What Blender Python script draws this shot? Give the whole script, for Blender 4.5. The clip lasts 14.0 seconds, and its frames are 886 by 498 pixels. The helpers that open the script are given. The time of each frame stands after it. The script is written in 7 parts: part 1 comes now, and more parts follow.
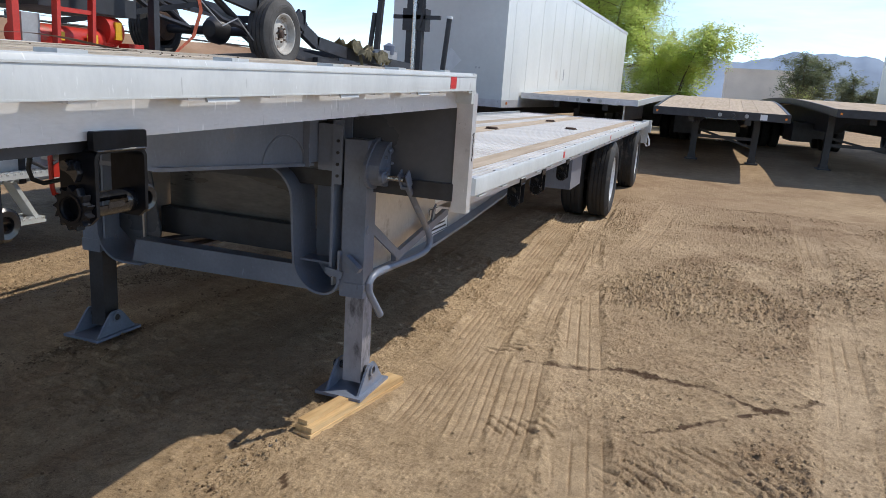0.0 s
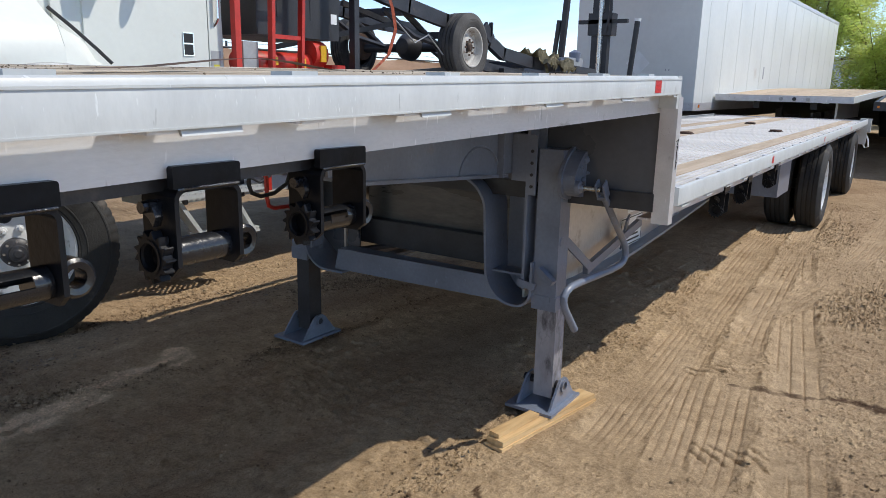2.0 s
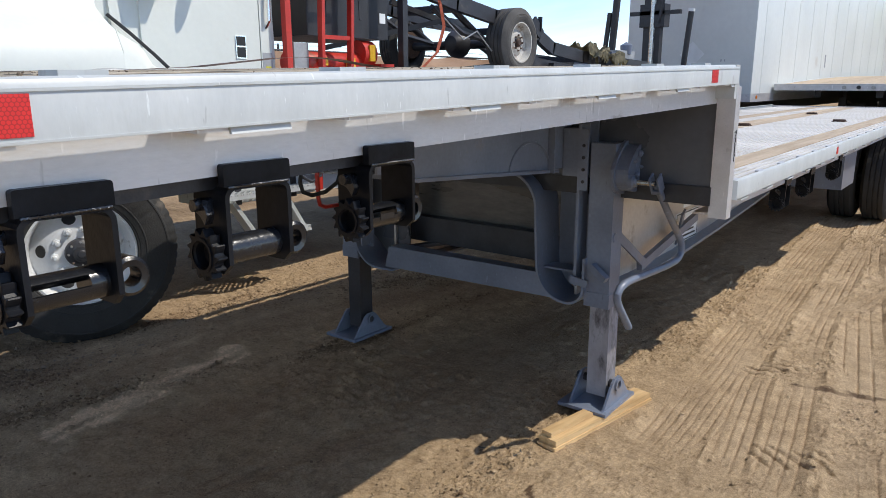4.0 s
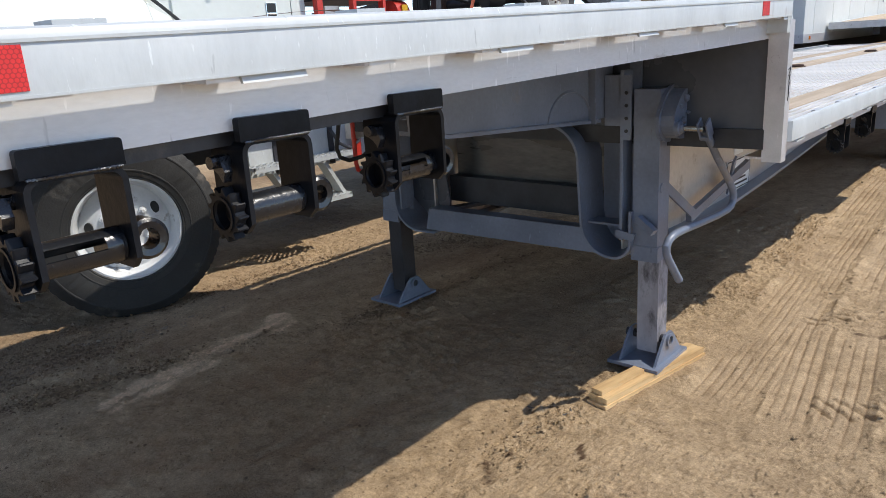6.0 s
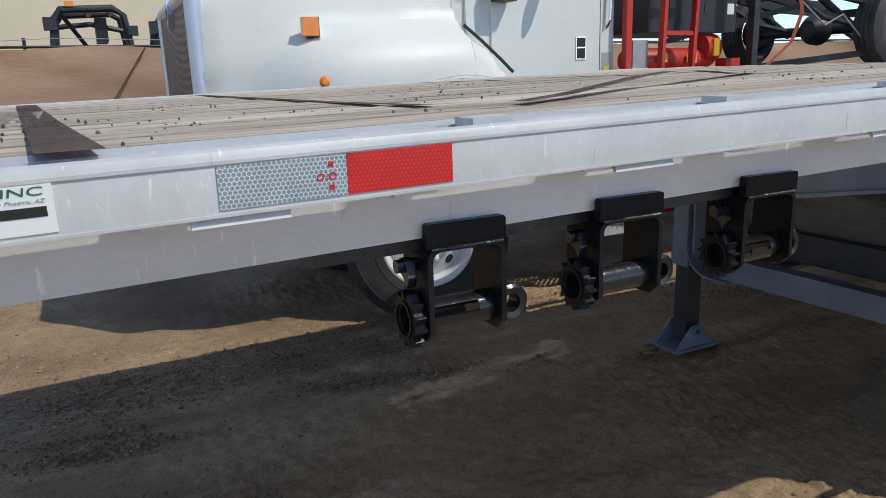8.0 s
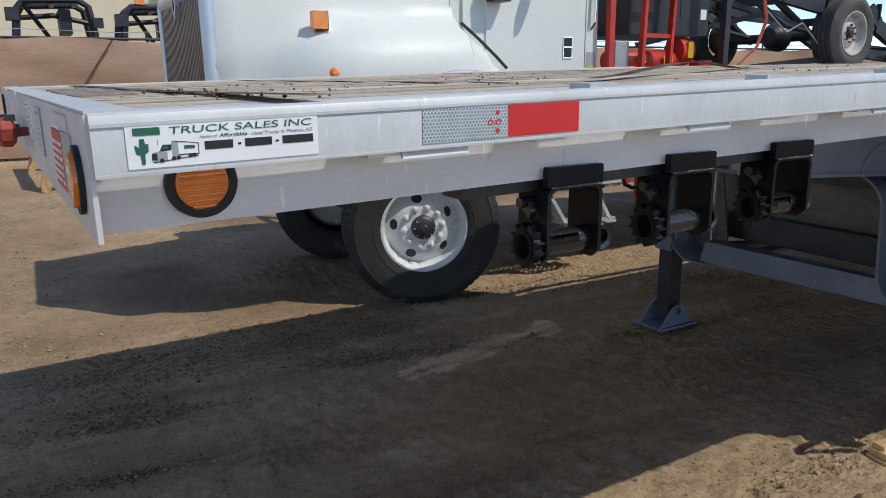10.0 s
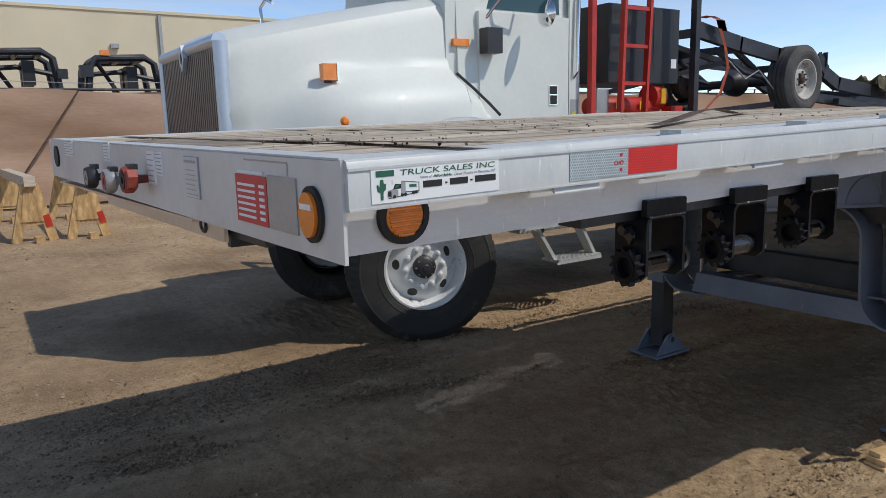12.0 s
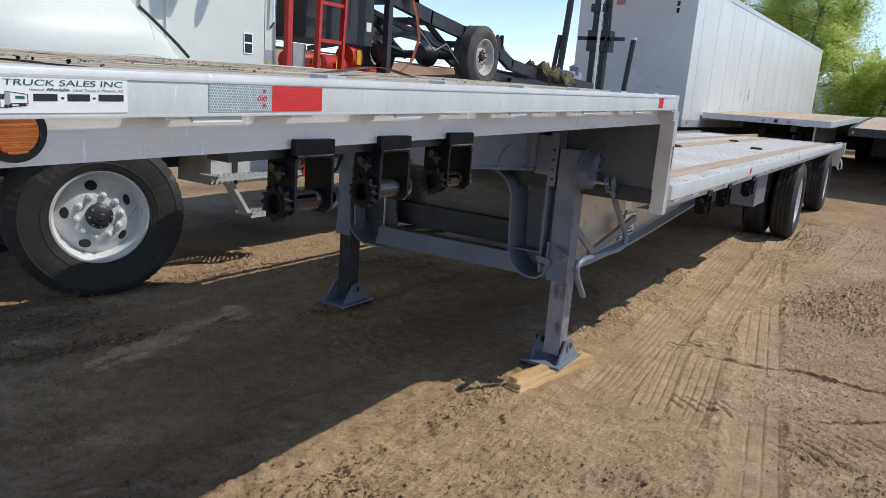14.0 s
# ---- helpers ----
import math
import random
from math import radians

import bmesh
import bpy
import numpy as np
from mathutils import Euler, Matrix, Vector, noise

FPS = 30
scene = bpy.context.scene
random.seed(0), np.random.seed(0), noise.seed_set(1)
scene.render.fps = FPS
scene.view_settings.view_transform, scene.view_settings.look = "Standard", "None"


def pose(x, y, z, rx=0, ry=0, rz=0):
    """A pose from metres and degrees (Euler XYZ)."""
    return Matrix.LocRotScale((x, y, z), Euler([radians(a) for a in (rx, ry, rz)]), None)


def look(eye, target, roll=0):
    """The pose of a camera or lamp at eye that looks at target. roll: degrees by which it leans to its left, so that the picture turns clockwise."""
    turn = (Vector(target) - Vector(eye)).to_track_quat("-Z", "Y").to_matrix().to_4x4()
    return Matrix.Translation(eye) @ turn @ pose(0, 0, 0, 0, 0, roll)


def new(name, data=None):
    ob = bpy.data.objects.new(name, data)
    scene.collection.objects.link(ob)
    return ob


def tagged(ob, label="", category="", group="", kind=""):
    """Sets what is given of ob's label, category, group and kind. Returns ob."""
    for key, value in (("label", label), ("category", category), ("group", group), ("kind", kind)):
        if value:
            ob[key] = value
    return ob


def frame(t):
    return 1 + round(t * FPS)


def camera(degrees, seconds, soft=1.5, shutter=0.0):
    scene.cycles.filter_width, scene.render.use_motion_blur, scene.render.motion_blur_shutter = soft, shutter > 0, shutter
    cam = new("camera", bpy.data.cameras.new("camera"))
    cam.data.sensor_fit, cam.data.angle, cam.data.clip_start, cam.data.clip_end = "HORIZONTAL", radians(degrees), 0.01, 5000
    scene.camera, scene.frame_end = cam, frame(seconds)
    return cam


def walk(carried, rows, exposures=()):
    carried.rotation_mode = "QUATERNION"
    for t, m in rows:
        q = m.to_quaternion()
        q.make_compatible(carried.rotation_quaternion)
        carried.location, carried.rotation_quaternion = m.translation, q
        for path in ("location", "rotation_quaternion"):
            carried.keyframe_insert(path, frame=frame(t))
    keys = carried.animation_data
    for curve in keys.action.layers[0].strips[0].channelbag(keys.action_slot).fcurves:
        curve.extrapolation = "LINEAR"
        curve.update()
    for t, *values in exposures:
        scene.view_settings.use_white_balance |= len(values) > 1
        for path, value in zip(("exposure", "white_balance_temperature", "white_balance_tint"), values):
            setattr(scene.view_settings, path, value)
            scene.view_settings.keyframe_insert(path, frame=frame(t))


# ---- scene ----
cam = camera(64.3, 14.0, soft=0.6)
PATH = [
    (0, (0.968, 0.322, 1.575), (0.328, 2.162, 1.121), 3.9),
    (0.5, (0.974, 0.317, 1.569), (0.34, 2.158, 1.113), 4.0),
    (1, (0.948, 0.32, 1.58), (0.19, 2.113, 1.122), 3.1),
    (1.5, (0.892, 0.338, 1.576), (-0.155, 1.98, 1.12), 1.2),
    (2, (0.875, 0.348, 1.572), (-0.214, 1.964, 1.12), 1.2),
    (2.5, (0.881, 0.349, 1.569), (-0.224, 1.955, 1.12), 1.3),
    (3, (0.882, 0.345, 1.569), (-0.244, 1.936, 1.117), 1.3),
    (5.5, (0.83, 0.414, 1.537), (-0.463, 1.854, 1.034), -3.0),
    (6, (0.842, 0.423, 1.525), (-0.446, 1.85, 0.974), -3.6),
    (6.5, (0.827, 0.436, 1.519), (-0.537, 1.789, 0.965), -5.0),
    (7, (0.83, 0.451, 1.515), (-0.662, 1.659, 0.956), -6.9),
    (7.5, (0.851, 0.408, 1.577), (-0.774, 1.447, 1.052), -5.2),
    (8, (0.79, 0.306, 1.632), (-0.953, 1.167, 1.163), -1.9),
    (8.5, (0.784, 0.105, 1.597), (-0.963, 0.966, 1.143), -2.8),
    (9, (0.855, 0.102, 1.589), (-0.873, 0.999, 1.132), -1.5),
    (11.5, (0.905, -0.413, 1.592), (-0.732, 0.646, 1.146), -2.3),
    (12, (0.902, -0.441, 1.603), (-0.739, 0.649, 1.255), -1.4),
    (12.5, (0.958, -0.436, 1.604), (-0.578, 0.799, 1.265), 3.3),
    (13, (1.001, -0.432, 1.584), (-0.368, 0.981, 1.223), 2.8),
    (13.5, (1.037, -0.422, 1.575), (-0.142, 1.145, 1.181), 3.5),
    (14, (1.043, -0.407, 1.567), (-0.006, 1.238, 1.129), 4.3),
]
walk(cam, [(t, look(eye, target, roll)) for t, eye, target, roll in PATH],
     [(0.0, 0.17, 6500, 10), (3.0, 0.19, 6500, 10), (5.5, 0.36, 6500, 10), (7.0, 0.42, 6500, 10), (7.5, 0.33, 6500, 10), (8.0, -0.11, 6400, 10), (9.0, -0.22, 6400, 10), (11.5, 0.12, 6400, 10), (12.0, -0.24, 6500, 10), (12.5, -0.32, 6600, 10), (13.5, 0.02, 6500, 10), (14.0, 0.05, 6500, 10)])

# ---- light ----
SUN_WAY = Vector((-0.62, -0.50, -1.0)).normalized()
world = bpy.data.worlds.new("world")
scene.world = world
world.use_nodes = True
wn = world.node_tree.nodes
sky = wn.new("ShaderNodeTexSky")
sky.sky_type = 'NISHITA'
sky.sun_disc = False
sky.sun_elevation = math.asin(-SUN_WAY.z)
sky.sun_rotation = math.atan2(-SUN_WAY.x, -SUN_WAY.y)
sky.air_density, sky.dust_density, sky.ozone_density = 0.85, 0.2, 3.0
sky.altitude = 1200.0
# thin high cloud, drawn out in wisps over the whole sky
wl = world.node_tree.links
sky_at = wn.new("ShaderNodeTexCoord")
sky_map = wn.new("ShaderNodeMapping")
sky_map.inputs["Scale"].default_value = (1.6, 3.2, 9.0)
sky_map.inputs["Rotation"].default_value = (0.15, 0.1, 0.5)
wl.new(sky_at.outputs["Generated"], sky_map.inputs[0])
wisp = wn.new("ShaderNodeTexNoise")
wisp.inputs["Scale"].default_value, wisp.inputs["Detail"].default_value, wisp.inputs["Roughness"].default_value = 1.3, 7.0, 0.62
wisp.inputs["Distortion"].default_value = 0.5
wl.new(sky_map.outputs[0], wisp.inputs["Vector"])
veil = wn.new("ShaderNodeMapRange")
veil.inputs[1].default_value, veil.inputs[2].default_value, veil.inputs[3].default_value, veil.inputs[4].default_value = 0.40, 0.74, 0.0, 0.55
wl.new(wisp.outputs[0], veil.inputs[0])
grey = wn.new("ShaderNodeRGBToBW")
wl.new(sky.outputs[0], grey.inputs[0])
lift_up = wn.new("ShaderNodeMath")
lift_up.operation = 'MULTIPLY'
lift_up.inputs[1].default_value = 1.15
wl.new(grey.outputs[0], lift_up.inputs[0])
cloud = wn.new("ShaderNodeMix")
cloud.data_type = 'RGBA'
wl.new(veil.outputs[0], cloud.inputs[0])
wl.new(sky.outputs[0], cloud.inputs[6])
wl.new(lift_up.outputs[0], cloud.inputs[7])
wl.new(cloud.outputs[2], wn["Background"].inputs[0])
wn["Background"].inputs[1].default_value = 0.196
sun_data = bpy.data.lights.new("sun", 'SUN')
sun_data.energy, sun_data.angle, sun_data.color = 3.3, radians(0.53), (1.0, 0.945, 0.85)
sun = new("sun", sun_data)
sun.matrix_world = Matrix.Translation((0, 0, 30)) @ SUN_WAY.to_track_quat("-Z", "Y").to_matrix().to_4x4()


# ---- materials ----
def mat(name, color, rough=0.6, metal=0.0, var=0.12, scale=6.0, bump=0.15, bscale=60.0, second=None, amount=0.5,
        coat=0.0, stretch=(1, 1, 1), dirt=None, dirt_amount=0.0, dirt_scale=2.0, rnd=0.0, bdist=0.004, spec=0.5, scratch=None):
    """A surface with grain, broad patches and, where given, stains of a second colour."""
    m = bpy.data.materials.new(name)
    m.use_nodes = True
    n, l = m.node_tree.nodes, m.node_tree.links
    b = n["Principled BSDF"]
    b.inputs["Roughness"].default_value = rough
    b.inputs["Metallic"].default_value = metal
    b.inputs["Coat Weight"].default_value = coat
    b.inputs["Specular IOR Level"].default_value = spec
    tc = n.new("ShaderNodeTexCoord")
    mp = n.new("ShaderNodeMapping")
    mp.inputs["Scale"].default_value = stretch
    l.new(tc.outputs["Object"], mp.inputs[0])
    big = n.new("ShaderNodeTexNoise")
    big.inputs["Scale"].default_value, big.inputs["Detail"].default_value = scale, 6.0
    l.new(mp.outputs[0], big.inputs["Vector"])
    fine = n.new("ShaderNodeTexNoise")
    fine.inputs["Scale"].default_value, fine.inputs["Detail"].default_value = bscale, 5.0
    l.new(mp.outputs[0], fine.inputs["Vector"])
    ramp = n.new("ShaderNodeValToRGB")
    c2 = second or tuple(min(1.0, c * (1 - var * 2)) for c in color)
    c1 = tuple(min(1.0, c * (1 + var)) for c in color)
    ramp.color_ramp.elements[0].position, ramp.color_ramp.elements[1].position = 0.5 - amount * 0.4, 0.5 + amount * 0.3
    ramp.color_ramp.elements[0].color, ramp.color_ramp.elements[1].color = (*c2, 1), (*c1, 1)
    l.new(big.outputs[0], ramp.inputs[0])
    out = ramp.outputs[0]

    def mix(fac, a, b2, kind="MIX"):
        x = n.new("ShaderNodeMix")
        x.data_type, x.blend_type = 'RGBA', kind
        if isinstance(fac, float):
            x.inputs[0].default_value = fac
        else:
            l.new(fac, x.inputs[0])
        l.new(a, x.inputs[6])
        if isinstance(b2, tuple):
            x.inputs[7].default_value = (*b2, 1)
        else:
            l.new(b2, x.inputs[7])
        return x.outputs[2]

    gr = n.new("ShaderNodeMapRange")
    gr.inputs[1].default_value, gr.inputs[2].default_value, gr.inputs[3].default_value, gr.inputs[4].default_value = 0.25, 0.75, 1 - var, 1 + var * 0.5
    l.new(fine.outputs[0], gr.inputs[0])
    out = mix(1.0, out, gr.outputs[0], "MULTIPLY")
    if rnd:
        oi = n.new("ShaderNodeObjectInfo")
        rr = n.new("ShaderNodeMapRange")
        rr.inputs[3].default_value, rr.inputs[4].default_value = 1 - rnd, 1 + rnd
        l.new(oi.outputs["Random"], rr.inputs[0])
        out = mix(1.0, out, rr.outputs[0], "MULTIPLY")
    if dirt:
        dn = n.new("ShaderNodeTexNoise")
        dn.inputs["Scale"].default_value, dn.inputs["Detail"].default_value, dn.inputs["Roughness"].default_value = dirt_scale, 8.0, 0.65
        l.new(mp.outputs[0], dn.inputs["Vector"])
        dr = n.new("ShaderNodeMapRange")
        dr.inputs[1].default_value, dr.inputs[2].default_value = 0.68 - dirt_amount * 0.3, 0.72 - dirt_amount * 0.1
        l.new(dn.outputs[0], dr.inputs[0])
        out = mix(dr.outputs[0], out, dirt)
    if scratch:
        sm = n.new("ShaderNodeMapping")
        sm.inputs["Scale"].default_value = scratch[:3]
        l.new(tc.outputs["Object"], sm.inputs[0])
        sn = n.new("ShaderNodeTexNoise")
        sn.inputs["Scale"].default_value, sn.inputs["Detail"].default_value = 1.0, 3.0
        l.new(sm.outputs[0], sn.inputs["Vector"])
        sr = n.new("ShaderNodeMapRange")
        sr.inputs[1].default_value, sr.inputs[2].default_value, sr.inputs[4].default_value = scratch[3], scratch[3] + 0.05, scratch[4]
        l.new(sn.outputs[0], sr.inputs[0])
        out = mix(sr.outputs[0], out, tuple(c * 0.45 for c in color))
        sn2 = n.new("ShaderNodeTexNoise")
        sn2.inputs["Scale"].default_value, sn2.inputs["Detail"].default_value = 1.7, 4.0
        l.new(sm.outputs[0], sn2.inputs["Vector"])
        sr2 = n.new("ShaderNodeMapRange")
        sr2.inputs[1].default_value, sr2.inputs[2].default_value, sr2.inputs[4].default_value = 0.66, 0.72, 0.7
        l.new(sn2.outputs[0], sr2.inputs[0])
        out = mix(sr2.outputs[0], out, tuple(min(1.0, c * 1.35) for c in color))
    l.new(out, b.inputs["Base Color"])
    rm = n.new("ShaderNodeMapRange")
    rm.inputs[3].default_value, rm.inputs[4].default_value = max(0.03, rough - 0.12), min(1.0, rough + 0.12)
    l.new(big.outputs[0], rm.inputs[0])
    l.new(rm.outputs[0], b.inputs["Roughness"])
    if bump:
        bp = n.new("ShaderNodeBump")
        bp.inputs["Strength"].default_value, bp.inputs["Distance"].default_value = bump, bdist
        l.new(fine.outputs[0], bp.inputs["Height"])
        l.new(bp.outputs[0], b.inputs["Normal"])
    return m


ALU = mat("brushed_aluminium", (0.64, 0.63, 0.635), 0.42, 0.45, 0.06, 2.0, 0.08, 40.0, stretch=(4, 1.2, 4), dirt=(0.42, 0.40, 0.38), dirt_amount=0.15, dirt_scale=2.2, scratch=(20, 45, 9, 0.68, 0.45))
ALU_RUB = mat("scuffed_aluminium", (0.55, 0.565, 0.555), 0.46, 0.12, 0.05, 3.0, 0.12, 30.0, stretch=(2, 2.5, 1.2), dirt=(0.44, 0.43, 0.42), dirt_amount=0.18, dirt_scale=4.0, scratch=(30, 70, 14, 0.70, 0.5))
ALU_DECK = mat("ribbed_aluminium", (0.64, 0.62, 0.59), 0.6, 0.05, 0.10, 3.0, 0.2, 50.0, stretch=(6, 0.7, 6), dirt=(0.40, 0.32, 0.24), dirt_amount=0.35, dirt_scale=2.0)
ALU_DULL = mat("dull_aluminium_sheet", (0.62, 0.59, 0.56), 0.38, 0.75, 0.08, 2.0, 0.08, 40.0, dirt=(0.42, 0.37, 0.32), dirt_amount=0.1)
FRONT_PAINT = mat("dusty_front_sheet", (0.66, 0.65, 0.64), 0.5, 0.25, 0.07, 2.0, 0.1, 30.0, dirt=(0.50, 0.42, 0.32), dirt_amount=0.2)
GREY_PAINT = mat("slate_grey_paint", (0.165, 0.192, 0.252), 0.34, 0.0, 0.10, 4.0, 0.12, 60.0, dirt=(0.23, 0.21, 0.20), dirt_amount=0.2, scratch=(25, 25, 9, 0.70, 0.5))
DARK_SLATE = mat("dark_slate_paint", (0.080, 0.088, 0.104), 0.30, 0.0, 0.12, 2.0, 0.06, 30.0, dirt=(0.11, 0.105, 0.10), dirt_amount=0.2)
WORN_STEEL = mat("worn_grey_steel", (0.31, 0.305, 0.335), 0.45, 0.1, 0.12, 8.0, 0.3, 40.0, dirt=(0.035, 0.03, 0.035), dirt_amount=0.55, dirt_scale=7.0, stretch=(1.3, 1.3, 0.6))
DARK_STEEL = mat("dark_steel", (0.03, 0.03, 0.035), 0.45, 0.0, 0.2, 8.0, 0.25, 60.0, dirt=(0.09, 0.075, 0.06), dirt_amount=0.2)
RED_HOSE = mat("red_plastic_hose", (0.55, 0.035, 0.02), 0.4, 0.0, 0.1, 6.0, 0.1, 40.0)
BLACK_GLOSS = mat("glossy_black_paint", (0.014, 0.015, 0.018), 0.24, 0.0, 0.25, 9.0, 0.25, 90.0, spec=0.45, coat=0.3)
WELD = mat("painted_weld_bead", (0.010, 0.011, 0.013), 0.22, 0.0, 0.2, 9.0, 0.8, 160.0, spec=0.6, coat=0.6)
BLACK_PLATE = mat("black_painted_plate", (0.012, 0.013, 0.016), 0.34, 0.0, 0.25, 9.0, 0.2, 60.0, spec=0.14)
BARE_STEEL = mat("bright_bare_steel", (0.55, 0.55, 0.55), 0.25, 0.9, 0.1, 8.0, 0.2, 80.0)
RUSTY = mat("rusty_brown_steel", (0.11, 0.065, 0.045), 0.8, 0.1, 0.25, 9.0, 0.5, 60.0)
RUBBER = mat("dusty_tyre_rubber", (0.030, 0.029, 0.028), 0.75, 0.0, 0.2, 5.0, 0.4, 90.0, dirt=(0.10, 0.085, 0.07), dirt_amount=0.3, dirt_scale=4.0)
OLD_RUBBER = mat("grey_dusty_rubber", (0.085, 0.08, 0.075), 0.85, 0.0, 0.2, 5.0, 0.5, 70.0, dirt=(0.16, 0.14, 0.12), dirt_amount=0.3)
WHITE_RIM = mat("white_painted_rim", (0.70, 0.71, 0.72), 0.4, 0.0, 0.06, 6.0, 0.15, 50.0, dirt=(0.28, 0.25, 0.22), dirt_amount=0.25, dirt_scale=6.0)
WHITE_TRUCK = mat("white_truck_paint", (0.68, 0.70, 0.65), 0.5, 0.0, 0.03, 1.5, 0.02, 30.0, coat=0.1, dirt=(0.62, 0.60, 0.54), dirt_amount=0.1)
WHITE_BOX = mat("white_trailer_sheet", (0.70, 0.72, 0.70), 0.35, 0.0, 0.04, 0.8, 0.05, 10.0, dirt=(0.60, 0.58, 0.54), dirt_amount=0.15, dirt_scale=0.7)
CHROME = mat("chrome", (0.75, 0.76, 0.78), 0.10, 1.0, 0.03, 5.0, 0.02, 40.0)
SATIN = mat("satin_plated_trim", (0.55, 0.60, 0.67), 0.34, 0.5, 0.04, 5.0, 0.02, 40.0)
GRILLE = mat("dull_grille_metal", (0.22, 0.20, 0.19), 0.4, 0.6, 0.12, 10.0, 0.2, 60.0)
WOOD_NEW = mat("fresh_pine", (0.66, 0.46, 0.235), 0.65, 0.0, 0.12, 5.0, 0.3, 25.0, second=(0.48, 0.29, 0.12), stretch=(6, 0.6, 6), rnd=0.1)
WOOD_DECK = mat("weathered_deck_oak", (0.50, 0.43, 0.335), 0.8, 0.0, 0.2, 5.0, 0.5, 30.0, second=(0.34, 0.275, 0.20), stretch=(7, 0.5, 7), rnd=0.18, dirt=(0.18, 0.14, 0.10), dirt_amount=0.35, dirt_scale=1.5)
WOOD_TAN = mat("tan_deck_wood", (0.50, 0.40, 0.29), 0.75, 0.0, 0.09, 3.0, 0.3, 16.0, second=(0.40, 0.30, 0.20), stretch=(7, 0.5, 7), rnd=0.1)
RED_PAINT = mat("red_painted_steel", (0.52, 0.035, 0.022), 0.38, 0.0, 0.12, 5.0, 0.15, 60.0, dirt=(0.28, 0.10, 0.06), dirt_amount=0.15)
ORANGE_LENS = mat("amber_lens", (0.85, 0.24, 0.02), 0.18, 0.0, 0.08, 20.0, 0.25, 120.0, coat=0.5)
RED_TAPE = mat("red_reflective_tape", (0.62, 0.022, 0.02), 0.35, 0.0, 0.05, 30.0, 0.1, 150.0, rnd=0.05)
WHITE_TAPE = mat("silver_reflective_tape", (0.42, 0.49, 0.52), 0.35, 0.1, 0.06, 30.0, 0.1, 150.0)
LABEL_WHITE = mat("white_sticker", (0.80, 0.82, 0.82), 0.4, 0.0, 0.03, 6.0, 0.0)
LABEL_RED = mat("red_sticker_print", (0.55, 0.05, 0.05), 0.45, 0.0, 0.08, 10.0, 0.0)
LABEL_GREY = mat("grey_plate", (0.40, 0.40, 0.40), 0.4, 0.4, 0.08, 8.0, 0.0)
INK_GREEN = mat("dark_green_print", (0.02, 0.12, 0.07), 0.5, 0.0, 0.05, 8.0, 0.0)
INK_BLACK = mat("black_print", (0.015, 0.015, 0.015), 0.5, 0.0, 0.05, 8.0, 0.0)
INK_GREY = mat("faded_grey_print", (0.33, 0.35, 0.38), 0.5, 0.0, 0.05, 8.0, 0.0)
PLASTIC = mat("black_tank_plastic", (0.030, 0.030, 0.033), 0.45, 0.0, 0.15, 6.0, 0.3, 80.0)
GASKET = mat("black_rubber_ring", (0.012, 0.012, 0.012), 0.6, 0.0, 0.1, 8.0, 0.1)
STRAP_ORANGE = mat("faded_orange_strap", (0.50, 0.12, 0.06), 0.7, 0.0, 0.12, 20.0, 0.3, 120.0)
CLOTH = mat("brown_screen_cloth", (0.44, 0.285, 0.185), 0.5, 0.0, 0.10, 0.6, 0.16, 14.0, second=(0.31, 0.195, 0.125), bdist=0.03, stretch=(1, 0.35, 1.6), spec=0.6)
STUCCO = mat("cream_stucco", (0.66, 0.58, 0.42), 0.9, 0.0, 0.04, 0.4, 0.3, 20.0)
STUCCO_FAR = mat("beige_stucco", (0.86, 0.79, 0.68), 0.9, 0.0, 0.06, 0.4, 0.2, 10.0)
# distance haze is mixed into the ridge's blue base colour
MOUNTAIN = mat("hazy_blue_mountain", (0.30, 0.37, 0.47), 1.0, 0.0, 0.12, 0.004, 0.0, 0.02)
LEAF = mat("yellow_green_leaf", (0.50, 0.59, 0.18), 0.6, 0.0, 0.3, 0.8, 0.0, 4.0, second=(0.30, 0.39, 0.10))
LEAF_DARK = mat("grey_green_leaf", (0.27, 0.30, 0.20), 0.65, 0.0, 0.25, 0.8, 0.0, 4.0, second=(0.15, 0.175, 0.11))
BARK = mat("brown_bark", (0.12, 0.09, 0.06), 0.9, 0.0, 0.2, 4.0, 0.5, 20.0)
PEBBLE = mat("grey_brown_stone", (0.33, 0.245, 0.165), 0.9, 0.0, 0.15, 20.0, 0.4, 120.0, rnd=0.3)

PANEL = mat("smeared_bare_panel", (0.125, 0.125, 0.125), 0.30, 0.6, 0.25, 1.5, 0.1, 20.0, dirt=(0.10, 0.085, 0.07), dirt_amount=0.15, dirt_scale=1.6, stretch=(1, 1, 4))


